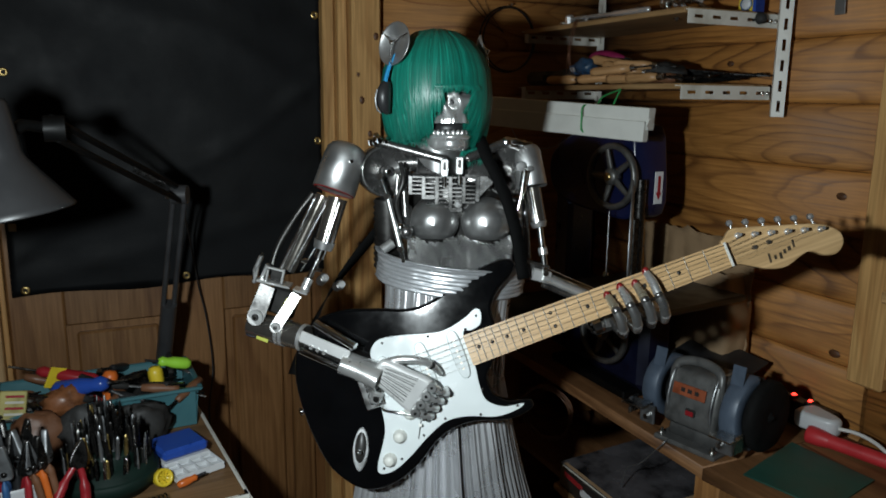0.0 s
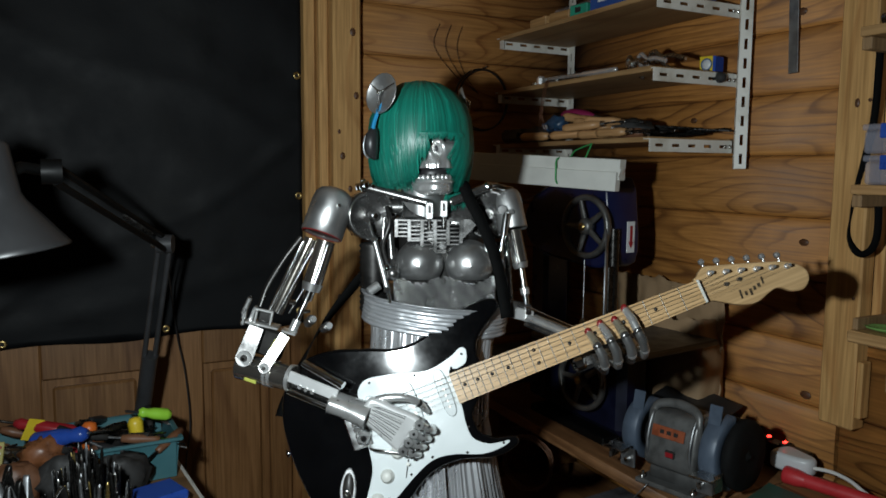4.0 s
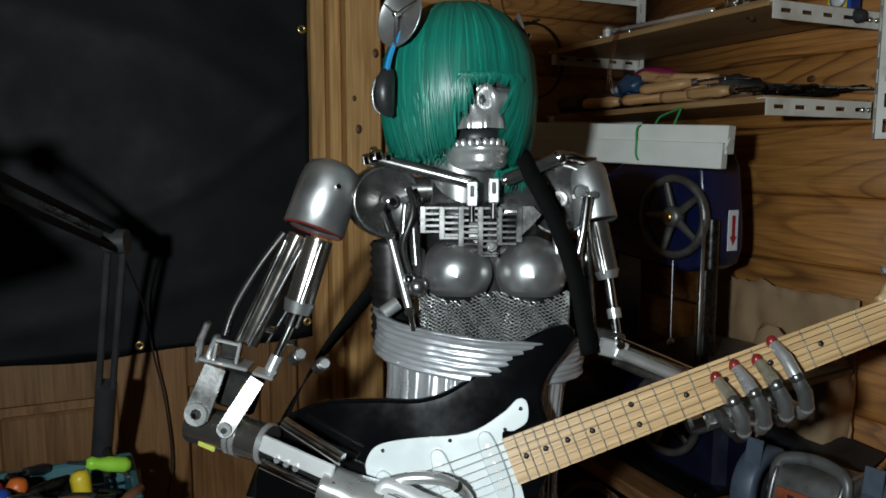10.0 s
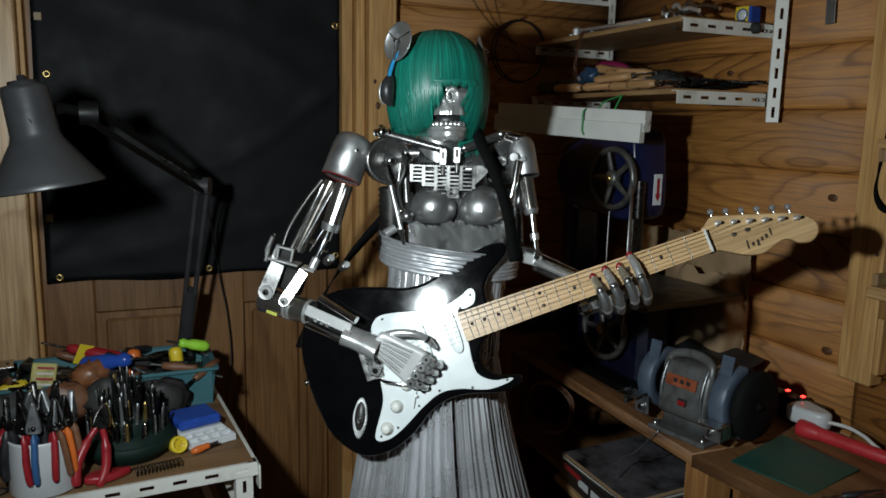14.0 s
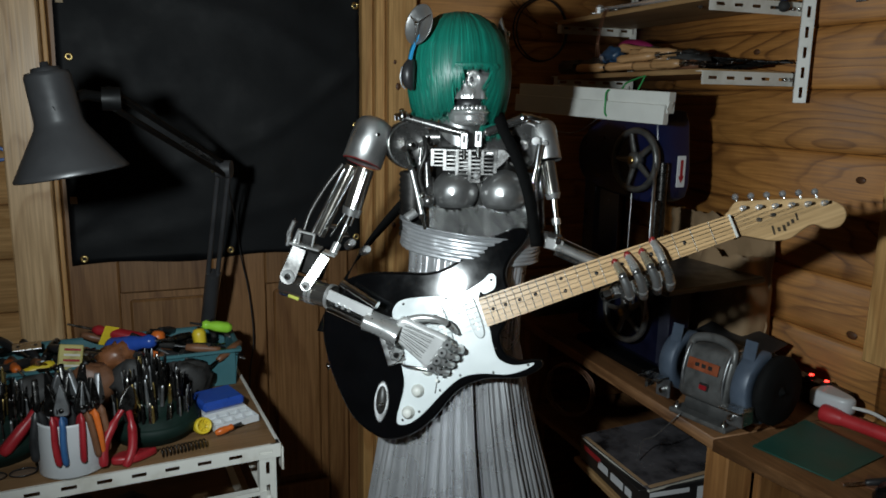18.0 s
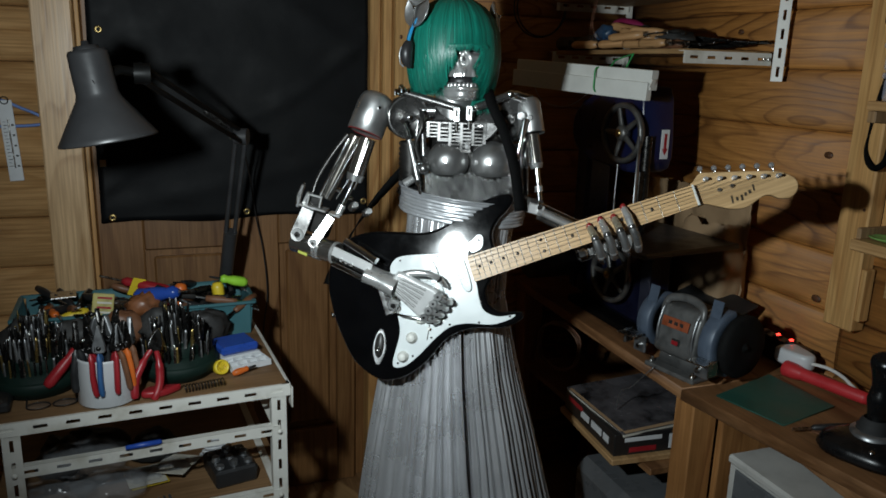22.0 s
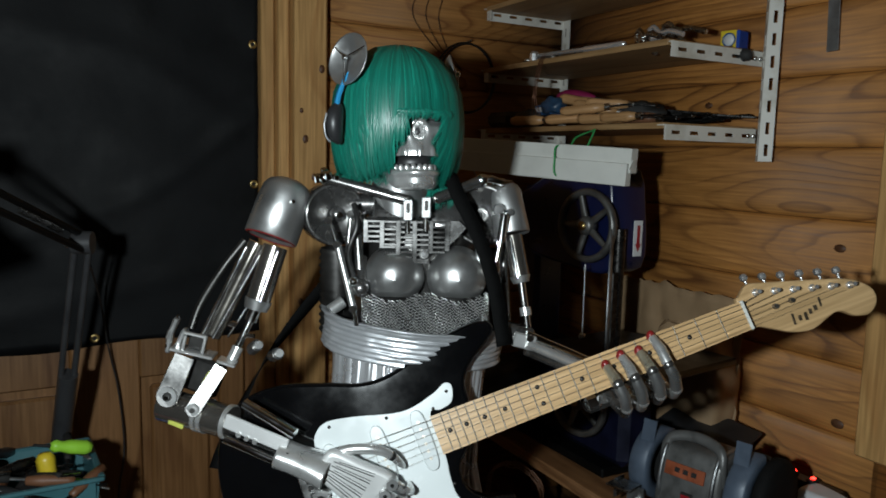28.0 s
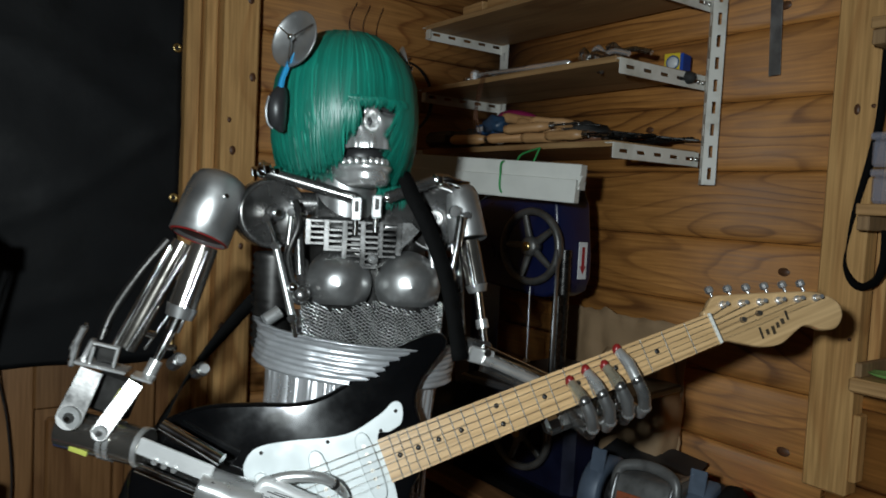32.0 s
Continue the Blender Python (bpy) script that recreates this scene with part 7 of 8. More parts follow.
# drawer unit under the bench
du = thing("drawer_unit", "pale grey plastic drawer unit under the workbench", "drawers", pose(-0.225, -1.38, 0, 0, 0, 0))
M_PALE = surface("pale_plastic", (0.47, 0.46, 0.43), 0.45, 0, 0.15, 12)
part("top", Shape().box((0, 0, 0.642), (0.33, 0.36, 0.022), bevel=0.006), M_PALE, du)
for y in (-0.17, 0.17):
    part("side", Shape().box((0, y, 0.32), (0.31, 0.016, 0.62), bevel=0.002), M_PALE, du)
part("back", Shape().box((0.15, 0, 0.32), (0.01, 0.32, 0.62), bevel=0.002), M_PALE, du)
for k in range(5):
    z = 0.568 - 0.122 * k
    d = part("drawer", Shape().box((-0.155, 0, z), (0.012, 0.316, 0.112), bevel=0.004), surface("smoky_plastic", (0.10, 0.105, 0.11), 0.3) if k == 0 else bpy.data.materials["smoky_plastic"], du, "smoky dark drawer front")
    part("handle", Shape().box((-0.168, 0, z + 0.02), (0.018, 0.09, 0.016), bevel=0.004), M_BLACK, d)
    part("rail", Shape().box((-0.150, 0, z + 0.06), (0.018, 0.33, 0.008), bevel=0.002), M_PALE, du)
# boxes and papers on the lower shelf
bx = thing("component_box", "black printed cardboard box with white lettering bars", "box", pose(-0.365, -0.785, 0.513, 0, 0, -4))
part("carton", Shape().box((0, 0, 0.032), (0.27, 0.30, 0.062), bevel=0.002), surface("black_card", (0.016, 0.015, 0.015), 0.4), bx)
for k, (y, w) in enumerate(((0.02, 0.05), (-0.05, 0.06), (-0.105, 0.03))):
    part("print_bar", Shape().box((-0.136, y, 0.034), (0.0012, w, 0.02), bevel=0.0002), M_WHITEP, bx)
for k in range(2):
    part("print_panel", Shape().box((0.045 + 0.045 * k, -0.151, 0.03), (0.034, 0.0012, 0.042), bevel=0.0002), M_WHITEP, bx)
part("print_bar", Shape().box((-0.05, -0.151, 0.046), (0.11, 0.0012, 0.012), bevel=0.0002), M_WHITEP, bx)
part("print_bar", Shape().box((-0.05, -0.151, 0.016), (0.08, 0.0012, 0.014), bevel=0.0002), M_REDP, bx)
part("print_bar", Shape().box((-0.136, 0.08, 0.045), (0.0012, 0.09, 0.014), bevel=0.0002), M_REDP, bx)
thing("wooden_tray", "thin orange-brown wooden tray under a cardboard box", "tray", pose(-0.36, -0.785, 0.504, 0, 0, -4), "", Shape().box((0, 0, 0), (0.30, 0.33, 0.018), bevel=0.003), M_PLY)
mg = thing("magazine", "glossy dark magazine in a plastic sleeve on a box", "magazine", pose(-0.36, -0.785, 0.577, 2, -2, 2), "papers")
part("pages", Shape().box((0, 0, 0.006), (0.265, 0.285, 0.010), bevel=0.002), M_PAPER, mg)
part("cover", Shape().box((-0.002, 0, 0.013), (0.27, 0.29, 0.003), bevel=0.001), surface("glossy_cover", (0.075, 0.07, 0.075), 0.22, 0, 0.85, 11, 0.3), mg)
for c, size in (((0.0, -0.139, 0.0152), (0.26, 0.012, 0.0012)), ((-0.131, 0.0, 0.0152), (0.010, 0.26, 0.0012))):
    part("border_strip", Shape().box(c, size, bevel=0.0003), M_CARD, mg, "orange brown border strip")
thing("plastic_tub", "smoky plastic storage tub below the workbench shelf", "tub", pose(-0.36, -0.86, 0.0), "", Shape().box((0, 0, 0.20), (0.26, 0.34, 0.40), bevel=0.03), bpy.data.materials["smoky_plastic"])
coil = [(0.075 * math.cos(k * 0.33) * (1 + 0.06 * math.sin(k * 1.3)), 0.012 * math.sin(k * 0.21), 0.075 * math.sin(k * 0.33) * (1 + 0.06 * math.cos(k * 1.7))) for k in range(115)]
thing("wire_coil", "tangled coil of thin dark wire hung on the workbench", "wire", pose(-0.455, -0.50, 0.66, 0, 0, -60), "", Shape().tube(coil, 0.0018, 5), M_BROWN)
thing("loose_wire", "thin grey wire hanging from the workbench edge", "wire", None, "", Shape().tube(smooth_loop([(-0.40, -0.93, BT + 0.004), (-0.425, -0.945, BT + 0.008), (-0.44, -0.93, 0.74), (-0.45, -0.89, 0.69), (-0.452, -0.85, 0.66), (-0.45, -0.83, 0.6)], 6, False), 0.0014, 6), M_STEEL)

# ---------------------------------------------------------------- band saw in the corner
M_SAWBLUE = surface("saw_blue", (0.005, 0.009, 0.045), 0.34, 0.0, 0.25, 16, 0.05, 0.5)
M_CAST = surface("cast_alloy", (0.15, 0.147, 0.14), 0.4, 0.7, 0.3, 25)
# darker copy of the saw blue: shade on the lower cover put into colour
M_SAWDARK = surface("saw_blue_shaded", (0.003, 0.0045, 0.018), 0.5, 0.0, 0.4, 16, 0.1, 0.3)
bs = thing("band_saw", "dark blue benchtop band saw with open spoked wheels", "saw")
hd = part("head_cover", Shape().prism(smooth_loop([(-0.662, 1.235), (-0.662, 1.40), (-0.648, 1.448), (-0.62, 1.462), (-0.45, 1.45), (-0.30, 1.38), (-0.28, 1.30), (-0.34, 1.245), (-0.5, 1.225)], 4), -0.335, -0.23, Matrix(((0, 0, 1, 0), (1, 0, 0, 0), (0, 1, 0, 0), (0, 0, 0, 1))), 0.008, 2), M_SAWBLUE, bs, "dark blue wheel cover")
lbl = part("arrow_label", Shape().box((-0.262, -0.674, 1.305), (0.026, 0.002, 0.082), bevel=0.0005), M_WHITEP, hd, "white label with red arrow")
part("arrow", Shape().prism([(-0.004, -0.03), (0.004, -0.03), (0.004, 0.012), (0.009, 0.012), (0, 0.03), (-0.009, 0.012), (-0.004, 0.012)], 0, 0.001, pose(-0.262, -0.6755, 1.305, 90, 180)), M_REDP, hd)


def spoked(m, r, name, mat):
    w = part(name, Shape().tube([(r * math.cos(k * math.pi / 20), r * math.sin(k * math.pi / 20), 0) for k in range(40)], 0.0085, 8, closed=True, m=m, flat=1.25), mat, bs, "cast alloy spoked wheel")
    part("hub", Shape().lathe([(0.0001, -0.012), (0.022, -0.012), (0.022, 0.008), (0.016, 0.014), (0.0001, 0.014)], 18, m), mat, w)
    part("bearing", Shape().lathe([(0.010, 0.014), (0.010, 0.018), (0.0001, 0.019)], 14, m), M_BRASS, w)
    for k in range(5):
        a = 2 * math.pi * k / 5 + 0.3
        part("spoke", Shape().tube([(0.018 * math.cos(a), 0.018 * math.sin(a), 0), (r * math.cos(a), r * math.sin(a), 0)], [0.0095, 0.0065], 8, m=m, flat=0.7), mat, w)
    return w


spoked(pose(-0.366, -0.618, 1.332, 0, -90, 8), 0.077, "upper_wheel", M_CAST)
spoked(pose(-0.366, -0.618, 0.92, 0, -90, 8), 0.077, "lower_wheel", M_CAST)
part("blade", Shape().ribbon([(-0.362, -0.70, 1.332), (-0.362, -0.70, 0.92)], 0.010, (0, -1, 0), 0.0008), M_STEEL, bs)
part("column", Shape().tube([(-0.328, -0.685, 1.33), (-0.328, -0.685, 1.06)], 0.0145, 14), M_DRILL, bs)
part("guide_post", Shape().box((-0.345, -0.69, 1.14), (0.02, 0.02, 0.19), bevel=0.003), M_DRILL, bs)
part("back_arm", Shape().box((-0.28, -0.34, 1.10), (0.09, 0.08, 0.62), bevel=0.012), M_SAWBLUE, bs)
part("table", Shape().box((-0.30, -0.70, 1.043), (0.34, 0.34, 0.016), bevel=0.004, turn=pose(0, 0, 0, 0, 0, 8)), M_BLACKMETAL, bs, "black flat saw table")
part("trunnion", Shape().box((-0.29, -0.62, 1.0), (0.10, 0.14, 0.07), bevel=0.01), M_BLACKMETAL, bs)
part("lower_cover", Shape().box((-0.275, -0.55, 0.90), (0.10, 0.36, 0.24), bevel=0.02), M_SAWDARK, bs, "dark blue lower cover")
part("foot", Shape().box((-0.275, -0.53, BT + 0.011), (0.16, 0.34, 0.022), bevel=0.004), M_JOINT, bs)
part("motor", Shape().lathe([(0.0001, -0.10), (0.05, -0.10), (0.062, -0.09), (0.062, 0.09), (0.05, 0.10), (0.0001, 0.10)], 24, pose(-0.40, -0.33, 0.90, 0, 90)), M_BLACKMETAL, bs)
part("tension_rod", Shape().tube([(-0.40, -0.66, 1.25), (-0.412, -0.675, 1.10)], 0.0018, 6), M_STEEL, bs)
part("ball_knob", Shape().ball((-0.413, -0.676, 1.093), 0.0085, 12), M_SHINY, bs)
# paper bag and boards leaning behind it
bagp = Shape()
rows = []
for k in range(9):
    z = 0.33 * k / 8
    ring = []
    for j in range(24):
        a = 2 * math.pi * j / 24
        q = 0.105 * (abs(math.cos(a)) ** 6 + abs(math.sin(a)) ** 6) ** (-1 / 6)
        w = 1 + 0.10 * noise.noise((math.cos(a) * 2.2, math.sin(a) * 2.2, z * 12)) * (0.4 + k / 6) - (0.0 if k < 7 else 0.12 * (k - 6))
        ring.append((q * w * math.cos(a) * 0.55, q * w * math.sin(a), z + 0.02 * noise.noise((a * 2, k, 1.0))))
    rows.append(bagp.points(ring))
for a, b in zip(rows, rows[1:]):
    for j in range(24):
        bagp.face((a + j, a + (j + 1) % 24, b + (j + 1) % 24, b + j), True)
bagp.face([rows[0] + j for j in range(24)])
thing("paper_bag", "crumpled brown paper bag standing on the workbench", "bag", pose(-0.085, -0.70, BT, 0, 0, 6), "", bagp, M_CARD)
sheet = Shape()
rows = []
for k in range(21):
    z = 0.41 * k / 20
    rows.append(sheet.points([(-0.05 + 0.012 * noise.noise((j * 0.45, k * 0.4, 3.0)) + 0.006 * noise.noise((j * 1.3, k * 1.2, 7.0)), -0.805 + 0.42 * j / 24, BT + z + (0.02 * noise.noise((j * 0.4, 1.0, 5.0)) if k == 20 else 0.0)) for j in range(25)]))
for a, b in zip(rows, rows[1:]):
    for j in range(24):
        sheet.face((a + j, a + j + 1, b + j + 1, b + j), True)
wp = thing("wrapping_paper", "crumpled brown wrapping paper standing against the wall", "paper", None, "", sheet, M_CARD)
wp.modifiers.new("thickness", "SOLIDIFY").thickness = 0.002
thing("black_tray", "flat black tray leaning behind the grinder", "tray", pose(-0.15, -0.80, BT + 0.115, 8, -14, 10), "", Shape().box((0, 0, 0), (0.16, 0.20, 0.008), bevel=0.003), M_BLACK)

# ---------------------------------------------------------------- wall shelves on slotted brackets
shf = thing("wall_shelf", "three plywood shelves on white slotted steel brackets", "shelf")
RIDGE = pose(-0.048, -0.812, 1.486, 0, -90, 0) @ pose(0, 0, 0, -90, 0, 0)
for sgn in (-1, 1):
    slotted("upright", 0.93, 0.028, shf, RIDGE @ pose(0, 0, 0, -42 * sgn, 0, 0) @ pose(0, 0, 0.014 * sgn), flange=False, pitch=0.048, first=0.025)
slotted("upright", 0.92, 0.035, shf, pose(-0.036, -0.09, 1.497, 0, -90, 0) @ pose(0, 0, 0, -90, 0, 0), pitch=0.048, first=0.025)
for zc, x0 in ((1.542, -0.314), (1.712, -0.309), (1.885, -0.305)):
    slotted("bracket", 0.28, 0.032, shf, pose(x0, -0.788, zc), pitch=0.054, first=0.032)
    slotted("bracket", 0.28, 0.036, shf, pose(x0, -0.075, zc), pitch=0.054, first=0.032)
    part("end_plate", Shape().box((x0 - 0.001, -0.083, zc), (0.003, 0.022, 0.036), bevel=0.0008), M_WHITEPAINT, shf)
    for x in (x0 + 0.255, x0 + 0.272):
        part("bolt", Shape().lathe([(0.0055, 0), (0.0045, 0.003), (0.0001, 0.0045)], 10, pose(x, -0.7895, zc, 90)), M_SHINY, shf)
for zt, x0 in ((1.556, -0.310), (1.726, -0.312), (1.899, -0.308)):
    part("shelf_board", Shape().box(((x0 - 0.03) / 2, -0.425, zt), (-0.03 - x0, 0.71, 0.013), bevel=0.001), M_PLY, shf, "plywood shelf board")
S_LOW, S_MID, S_TOP = 1.5625, 1.7325, 1.9055
# top shelf: cases and boxes
tc = thing("tool_case", "blue boxed power tool carton with red labels", "box", pose(-0.185, -0.635, S_TOP, 0, 0, 2))
part("carton", Shape().box((0, 0, 0.027), (0.20, 0.26, 0.054), bevel=0.003), surface("blue_card", (0.02, 0.07, 0.26), 0.35), tc)
for y, w, mm in ((0.06, 0.07, M_WHITEP), (-0.04, 0.06, M_LBLUE), (-0.095, 0.03, M_WHITEP)):
    part("print_bar", Shape().box((-0.101, y, 0.03), (0.0014, w, 0.016), bevel=0.0002), mm, tc)
part("print_bar", Shape().box((-0.03, -0.131, 0.03), (0.06, 0.0014, 0.014), bevel=0.0002), M_WHITEP, tc)
tr = thing("tool_case", "grey and red boxed tool set on a blue carton", "box", pose(-0.18, -0.62, S_TOP + 0.054, 0, 0, -3))
part("carton", Shape().box((0, 0, 0.024), (0.18, 0.25, 0.048), bevel=0.003), surface("grey_card", (0.22, 0.22, 0.24), 0.4), tr)
for y in (0.08, -0.03):
    part("label", Shape().box((-0.091, y, 0.026), (0.0014, 0.05, 0.026), bevel=0.0003), M_ORANGE, tr)
part("label", Shape().box((-0.03, -0.126, 0.026), (0.05, 0.0014, 0.026), bevel=0.0003), M_REDP, tr)
gb = thing("green_box", "small green plastic box on the upper shelf", "box", pose(-0.265, -0.455, S_TOP, 0, 0, 8))
part("case", Shape().box((0, 0, 0.017), (0.05, 0.068, 0.034), bevel=0.003), surface("green_plastic", (0.02, 0.26, 0.17), 0.35), gb)
part("catch", Shape().box((-0.0265, 0, 0.018), (0.004, 0.02, 0.014), bevel=0.001), M_DARK, gb)
for k, (y, l) in enumerate(((-0.355, 0.085), (-0.25, 0.09))):
    thing("wood_block", "rough pine block on the upper shelf", "block", pose(-0.26, y, S_TOP, 0, 0, 6 - 9 * k), "wood blocks", Shape().box((0, 0, 0.016), (0.045, l, 0.032), bevel=0.002), M_FRAMEX)
thing("storage_box", "clear plastic box of fittings on the upper shelf", "box", pose(-0.11, -0.27, S_TOP), "", Shape().box((0, 0, 0.04), (0.12, 0.2, 0.08), bevel=0.006), M_CLEAR)
# middle shelf: spanner, clamps, round tin
tw = thing("torque_wrench", "long chromed torque wrench lying on the middle shelf", "wrench", along((-0.295, -0.30, S_MID + 0.014), (-0.262, -0.60, S_MID + 0.014)))
M_BRIGHT = surface("polished_chrome_bar", (0.86, 0.87, 0.88), 0.2, 0.75, 0.05, 20)
part("shaft", Shape().lathe([(0.0001, 0), (0.0055, 0.002), (0.0055, 0.17), (0.0075, 0.175), (0.0075, 0.29), (0.006, 0.30), (0.0001, 0.302)], 14), M_BRIGHT, tw)
part("rail", Shape().box((0.0, -0.013, 0.17), (0.004, 0.007, 0.30), bevel=0.001), M_BRIGHT, tw)
part("head", Shape().box((0, -0.003, -0.006), (0.026, 0.03, 0.022), bevel=0.007), M_BRIGHT, tw)
for k, (x, y, a, l) in enumerate(((-0.27, -0.40, 14, 0.26), (-0.255, -0.45, 8, 0.22), (-0.24, -0.38, 20, 0.2))):
    sp = thing("spanner", "bright steel spanner lying on the middle shelf", "spanner", pose(x, y, S_MID + 0.004 + 0.005 * k, 0, 0, a + 90), "spanners")
    part("shank", Shape().box((0, 0, 0), (l, 0.012, 0.006), bevel=0.002), M_SHINY, sp)
    for sx in (-1, 1):
        part("jaw", Shape().lathe([(0.007, -0.004), (0.014, -0.004), (0.014, 0.004), (0.007, 0.004), (0.007, -0.004)], 16, pose(sx * l / 2, 0, 0)), M_SHINY, sp)
for k in range(3):
    cp = thing("hand_clamp", "dark steel locking clamp lying on the middle shelf", "clamp", pose(-0.235 + 0.03 * k, -0.64 - 0.025 * k, S_MID + 0.02 + 0.006 * k, 0, -18, 70 + 12 * k), "clamps")
    for sz in (-1, 1):
        part("arm", Shape().tube(smooth_loop([(-0.06, 0, sz * 0.018), (-0.01, 0, sz * 0.016), (0.02, 0, sz * 0.006), (0.05, 0, sz * 0.014), (0.065, 0, sz * 0.003)], 4, False), 0.0048, 8, flat=1.3), M_BRIGHT if k == 1 else M_SHINY, cp)
    part("pivot", Shape().cyl((0.02, -0.009, 0), (0.02, 0.009, 0), 0.007, n=10), M_SHINY, cp)
rt = thing("tape_tin", "blue and yellow boxed roll on the middle shelf", "box", pose(-0.072, -0.745, S_MID, 0, 0, -76) @ Matrix.Diagonal((0.86, 0.86, 0.86, 1)))
part("carton", Shape().box((0, 0, 0.024), (0.05, 0.05, 0.048), bevel=0.002), M_BLUEP, rt)
part("label", Shape().box((-0.004, -0.0257, 0.024), (0.042, 0.0014, 0.048), bevel=0.0003), M_YELP, rt)
part("disc", Shape().lathe([(0.0001, 0.0012), (0.018, 0.0012), (0.018, 0)], 24, pose(-0.002, -0.0265, 0.024, 90)), M_WHITEP, rt)
part("ring", Shape().tube([(-0.002 + 0.0165 * math.cos(k * 0.2618), -0.0282, 0.024 + 0.0165 * math.sin(k * 0.2618)) for k in range(24)], 0.002, 5, closed=True), M_LBLUE, rt)
part("knob", Shape().ball((0.005, -0.034, -0.008), 0.016, 12), M_BLACK, rt)
# lower shelf: files with wooden handles
M_HANDLE = wood("turned_handle", (0.52, 0.31, 0.15), (0.42, 0.22, 0.09), "z", 3, 0.5, 0.4, 0.3)


def file_tool(p0, p1, mat, label, ferrule=M_SHINY, r=0.0125, blade=0.16):
    m = along(p0, p1)
    t = thing("wood_file", label, "file", m, "files on the shelf")
    L = (Vector(p1) - Vector(p0)).length
    part("handle", Shape().lathe([(0.0001, 0), (r * 0.75, 0.002), (r, 0.014), (r * 0.9, L * 0.5), (r * 1.04, L * 0.75), (r * 0.7, L), (0.0001, L)], 14), mat, t)
    part("ferrule", Shape().cyl((0, 0, L * 0.97), (0, 0, L + 0.012), r * 0.72, r * 0.68, 12), ferrule, t)
    part("blade", Shape().box((0, 0, L + 0.012 + blade / 2), (0.018, 0.004, blade), bevel=0.001), M_DRILL, t)


zL = S_LOW
for p0, p1, mt, word in (((-0.365, -0.30, zL + 0.013), (-0.335, -0.40, zL + 0.014), M_HANDLE, "pale"), ((-0.345, -0.42, zL + 0.013), (-0.285, -0.515, zL + 0.020), M_HANDLE, "pale"), ((-0.325, -0.50, zL + 0.050), (-0.265, -0.59, zL + 0.030), M_HANDLE, "pale"),
                         ((-0.325, -0.52, zL + 0.013), (-0.29, -0.62, zL + 0.014), M_HANDLE, "pale"), ((-0.29, -0.56, zL + 0.014), (-0.262, -0.67, zL + 0.014), M_HANDLE, "pale"), ((-0.31, -0.43, zL + 0.068), (-0.27, -0.53, zL + 0.050), M_HANDLE, "pale"),
                         ((-0.28, -0.62, zL + 0.014), (-0.25, -0.70, zL + 0.014), M_BROWN, "dark red-brown"), ((-0.26, -0.43, zL + 0.03), (-0.24, -0.55, zL + 0.03), M_LBLUE, "blue")):
    file_tool(p0, p1, mt, f"steel file with {word} handle stacked on a shelf", M_SHINY, 0.0125, 0.07)
for k in range(6):
    thing("flat_file", "dark steel file blade lying on the lower shelf", "file", pose(-0.20 + 0.022 * k, -0.60 - 0.012 * k, zL + 0.006 + 0.007 * (k % 3), 0, 3, 84 + 5 * k), "file blades", Shape().box((0, 0, 0), (0.26, 0.016, 0.005), bevel=0.001), M_DRILL)
for k in range(4):
    bc = thing("bar_clamp", "dark steel bar clamp with worn jaws lying on files", "clamp", along((-0.27 + 0.022 * k, -0.46 - 0.02 * k, zL + 0.058 - 0.008 * k), (-0.10 + 0.012 * k, -0.775, zL + 0.022)), "bar clamps")
    part("bar", Shape().box((0, 0, 0.16), (0.010, 0.005, 0.32), bevel=0.001), M_DRILL, bc)
    part("jaw", Shape().box((0.012, 0, 0.03 + 0.03 * k), (0.035, 0.010, 0.016), bevel=0.003), M_STEEL, bc)
    part("screw", Shape().cyl((0.02, 0, 0.05), (0.02, 0, 0.14), 0.0045, n=8), M_CHROME if k == 1 else M_DRILL, bc)
pk = thing("glue_gun", "magenta plastic glue gun lying on files", "glue gun", pose(-0.24, -0.40, zL + 0.070, 0, 0, -70) @ Matrix.Diagonal((0.85, 0.85, 0.8, 1)))
part("body", Shape().tube(smooth_loop([(-0.06, 0, 0.005), (-0.02, 0, 0.01), (0.03, 0, 0.006), (0.07, 0, 0.0)], 4, False), [0.012, 0.017, 0.02, 0.022, 0.023, 0.022, 0.022, 0.021, 0.019, 0.017, 0.014, 0.011, 0.008], 12), surface("magenta_plastic", (0.22, 0.012, 0.065), 0.4), pk)
part("nozzle", Shape().cyl((0.07, 0, 0), (0.10, 0, -0.004), 0.007, 0.003, 10), M_BLACK, pk)
M_BLUEBAG = surface("dark_blue_wrap", (0.018, 0.05, 0.10), 0.4, 0, 0.6, 40)
pr = thing("pliers", "black pliers lying on the lower shelf", "pliers", pose(-0.20, -0.55, zL + 0.045, 10, 0, 60))
for sy in (-1, 1):
    part("grip", Shape().tube(smooth_loop([(0, sy * 0.003, 0), (0.05, sy * 0.014, 0), (0.11, sy * 0.018, 0)], 5, False), 0.006, 8), M_BLACK, pr)
part("jaw", Shape().box((-0.025, 0, 0), (0.055, 0.014, 0.010), bevel=0.003), M_SHINY, pr)
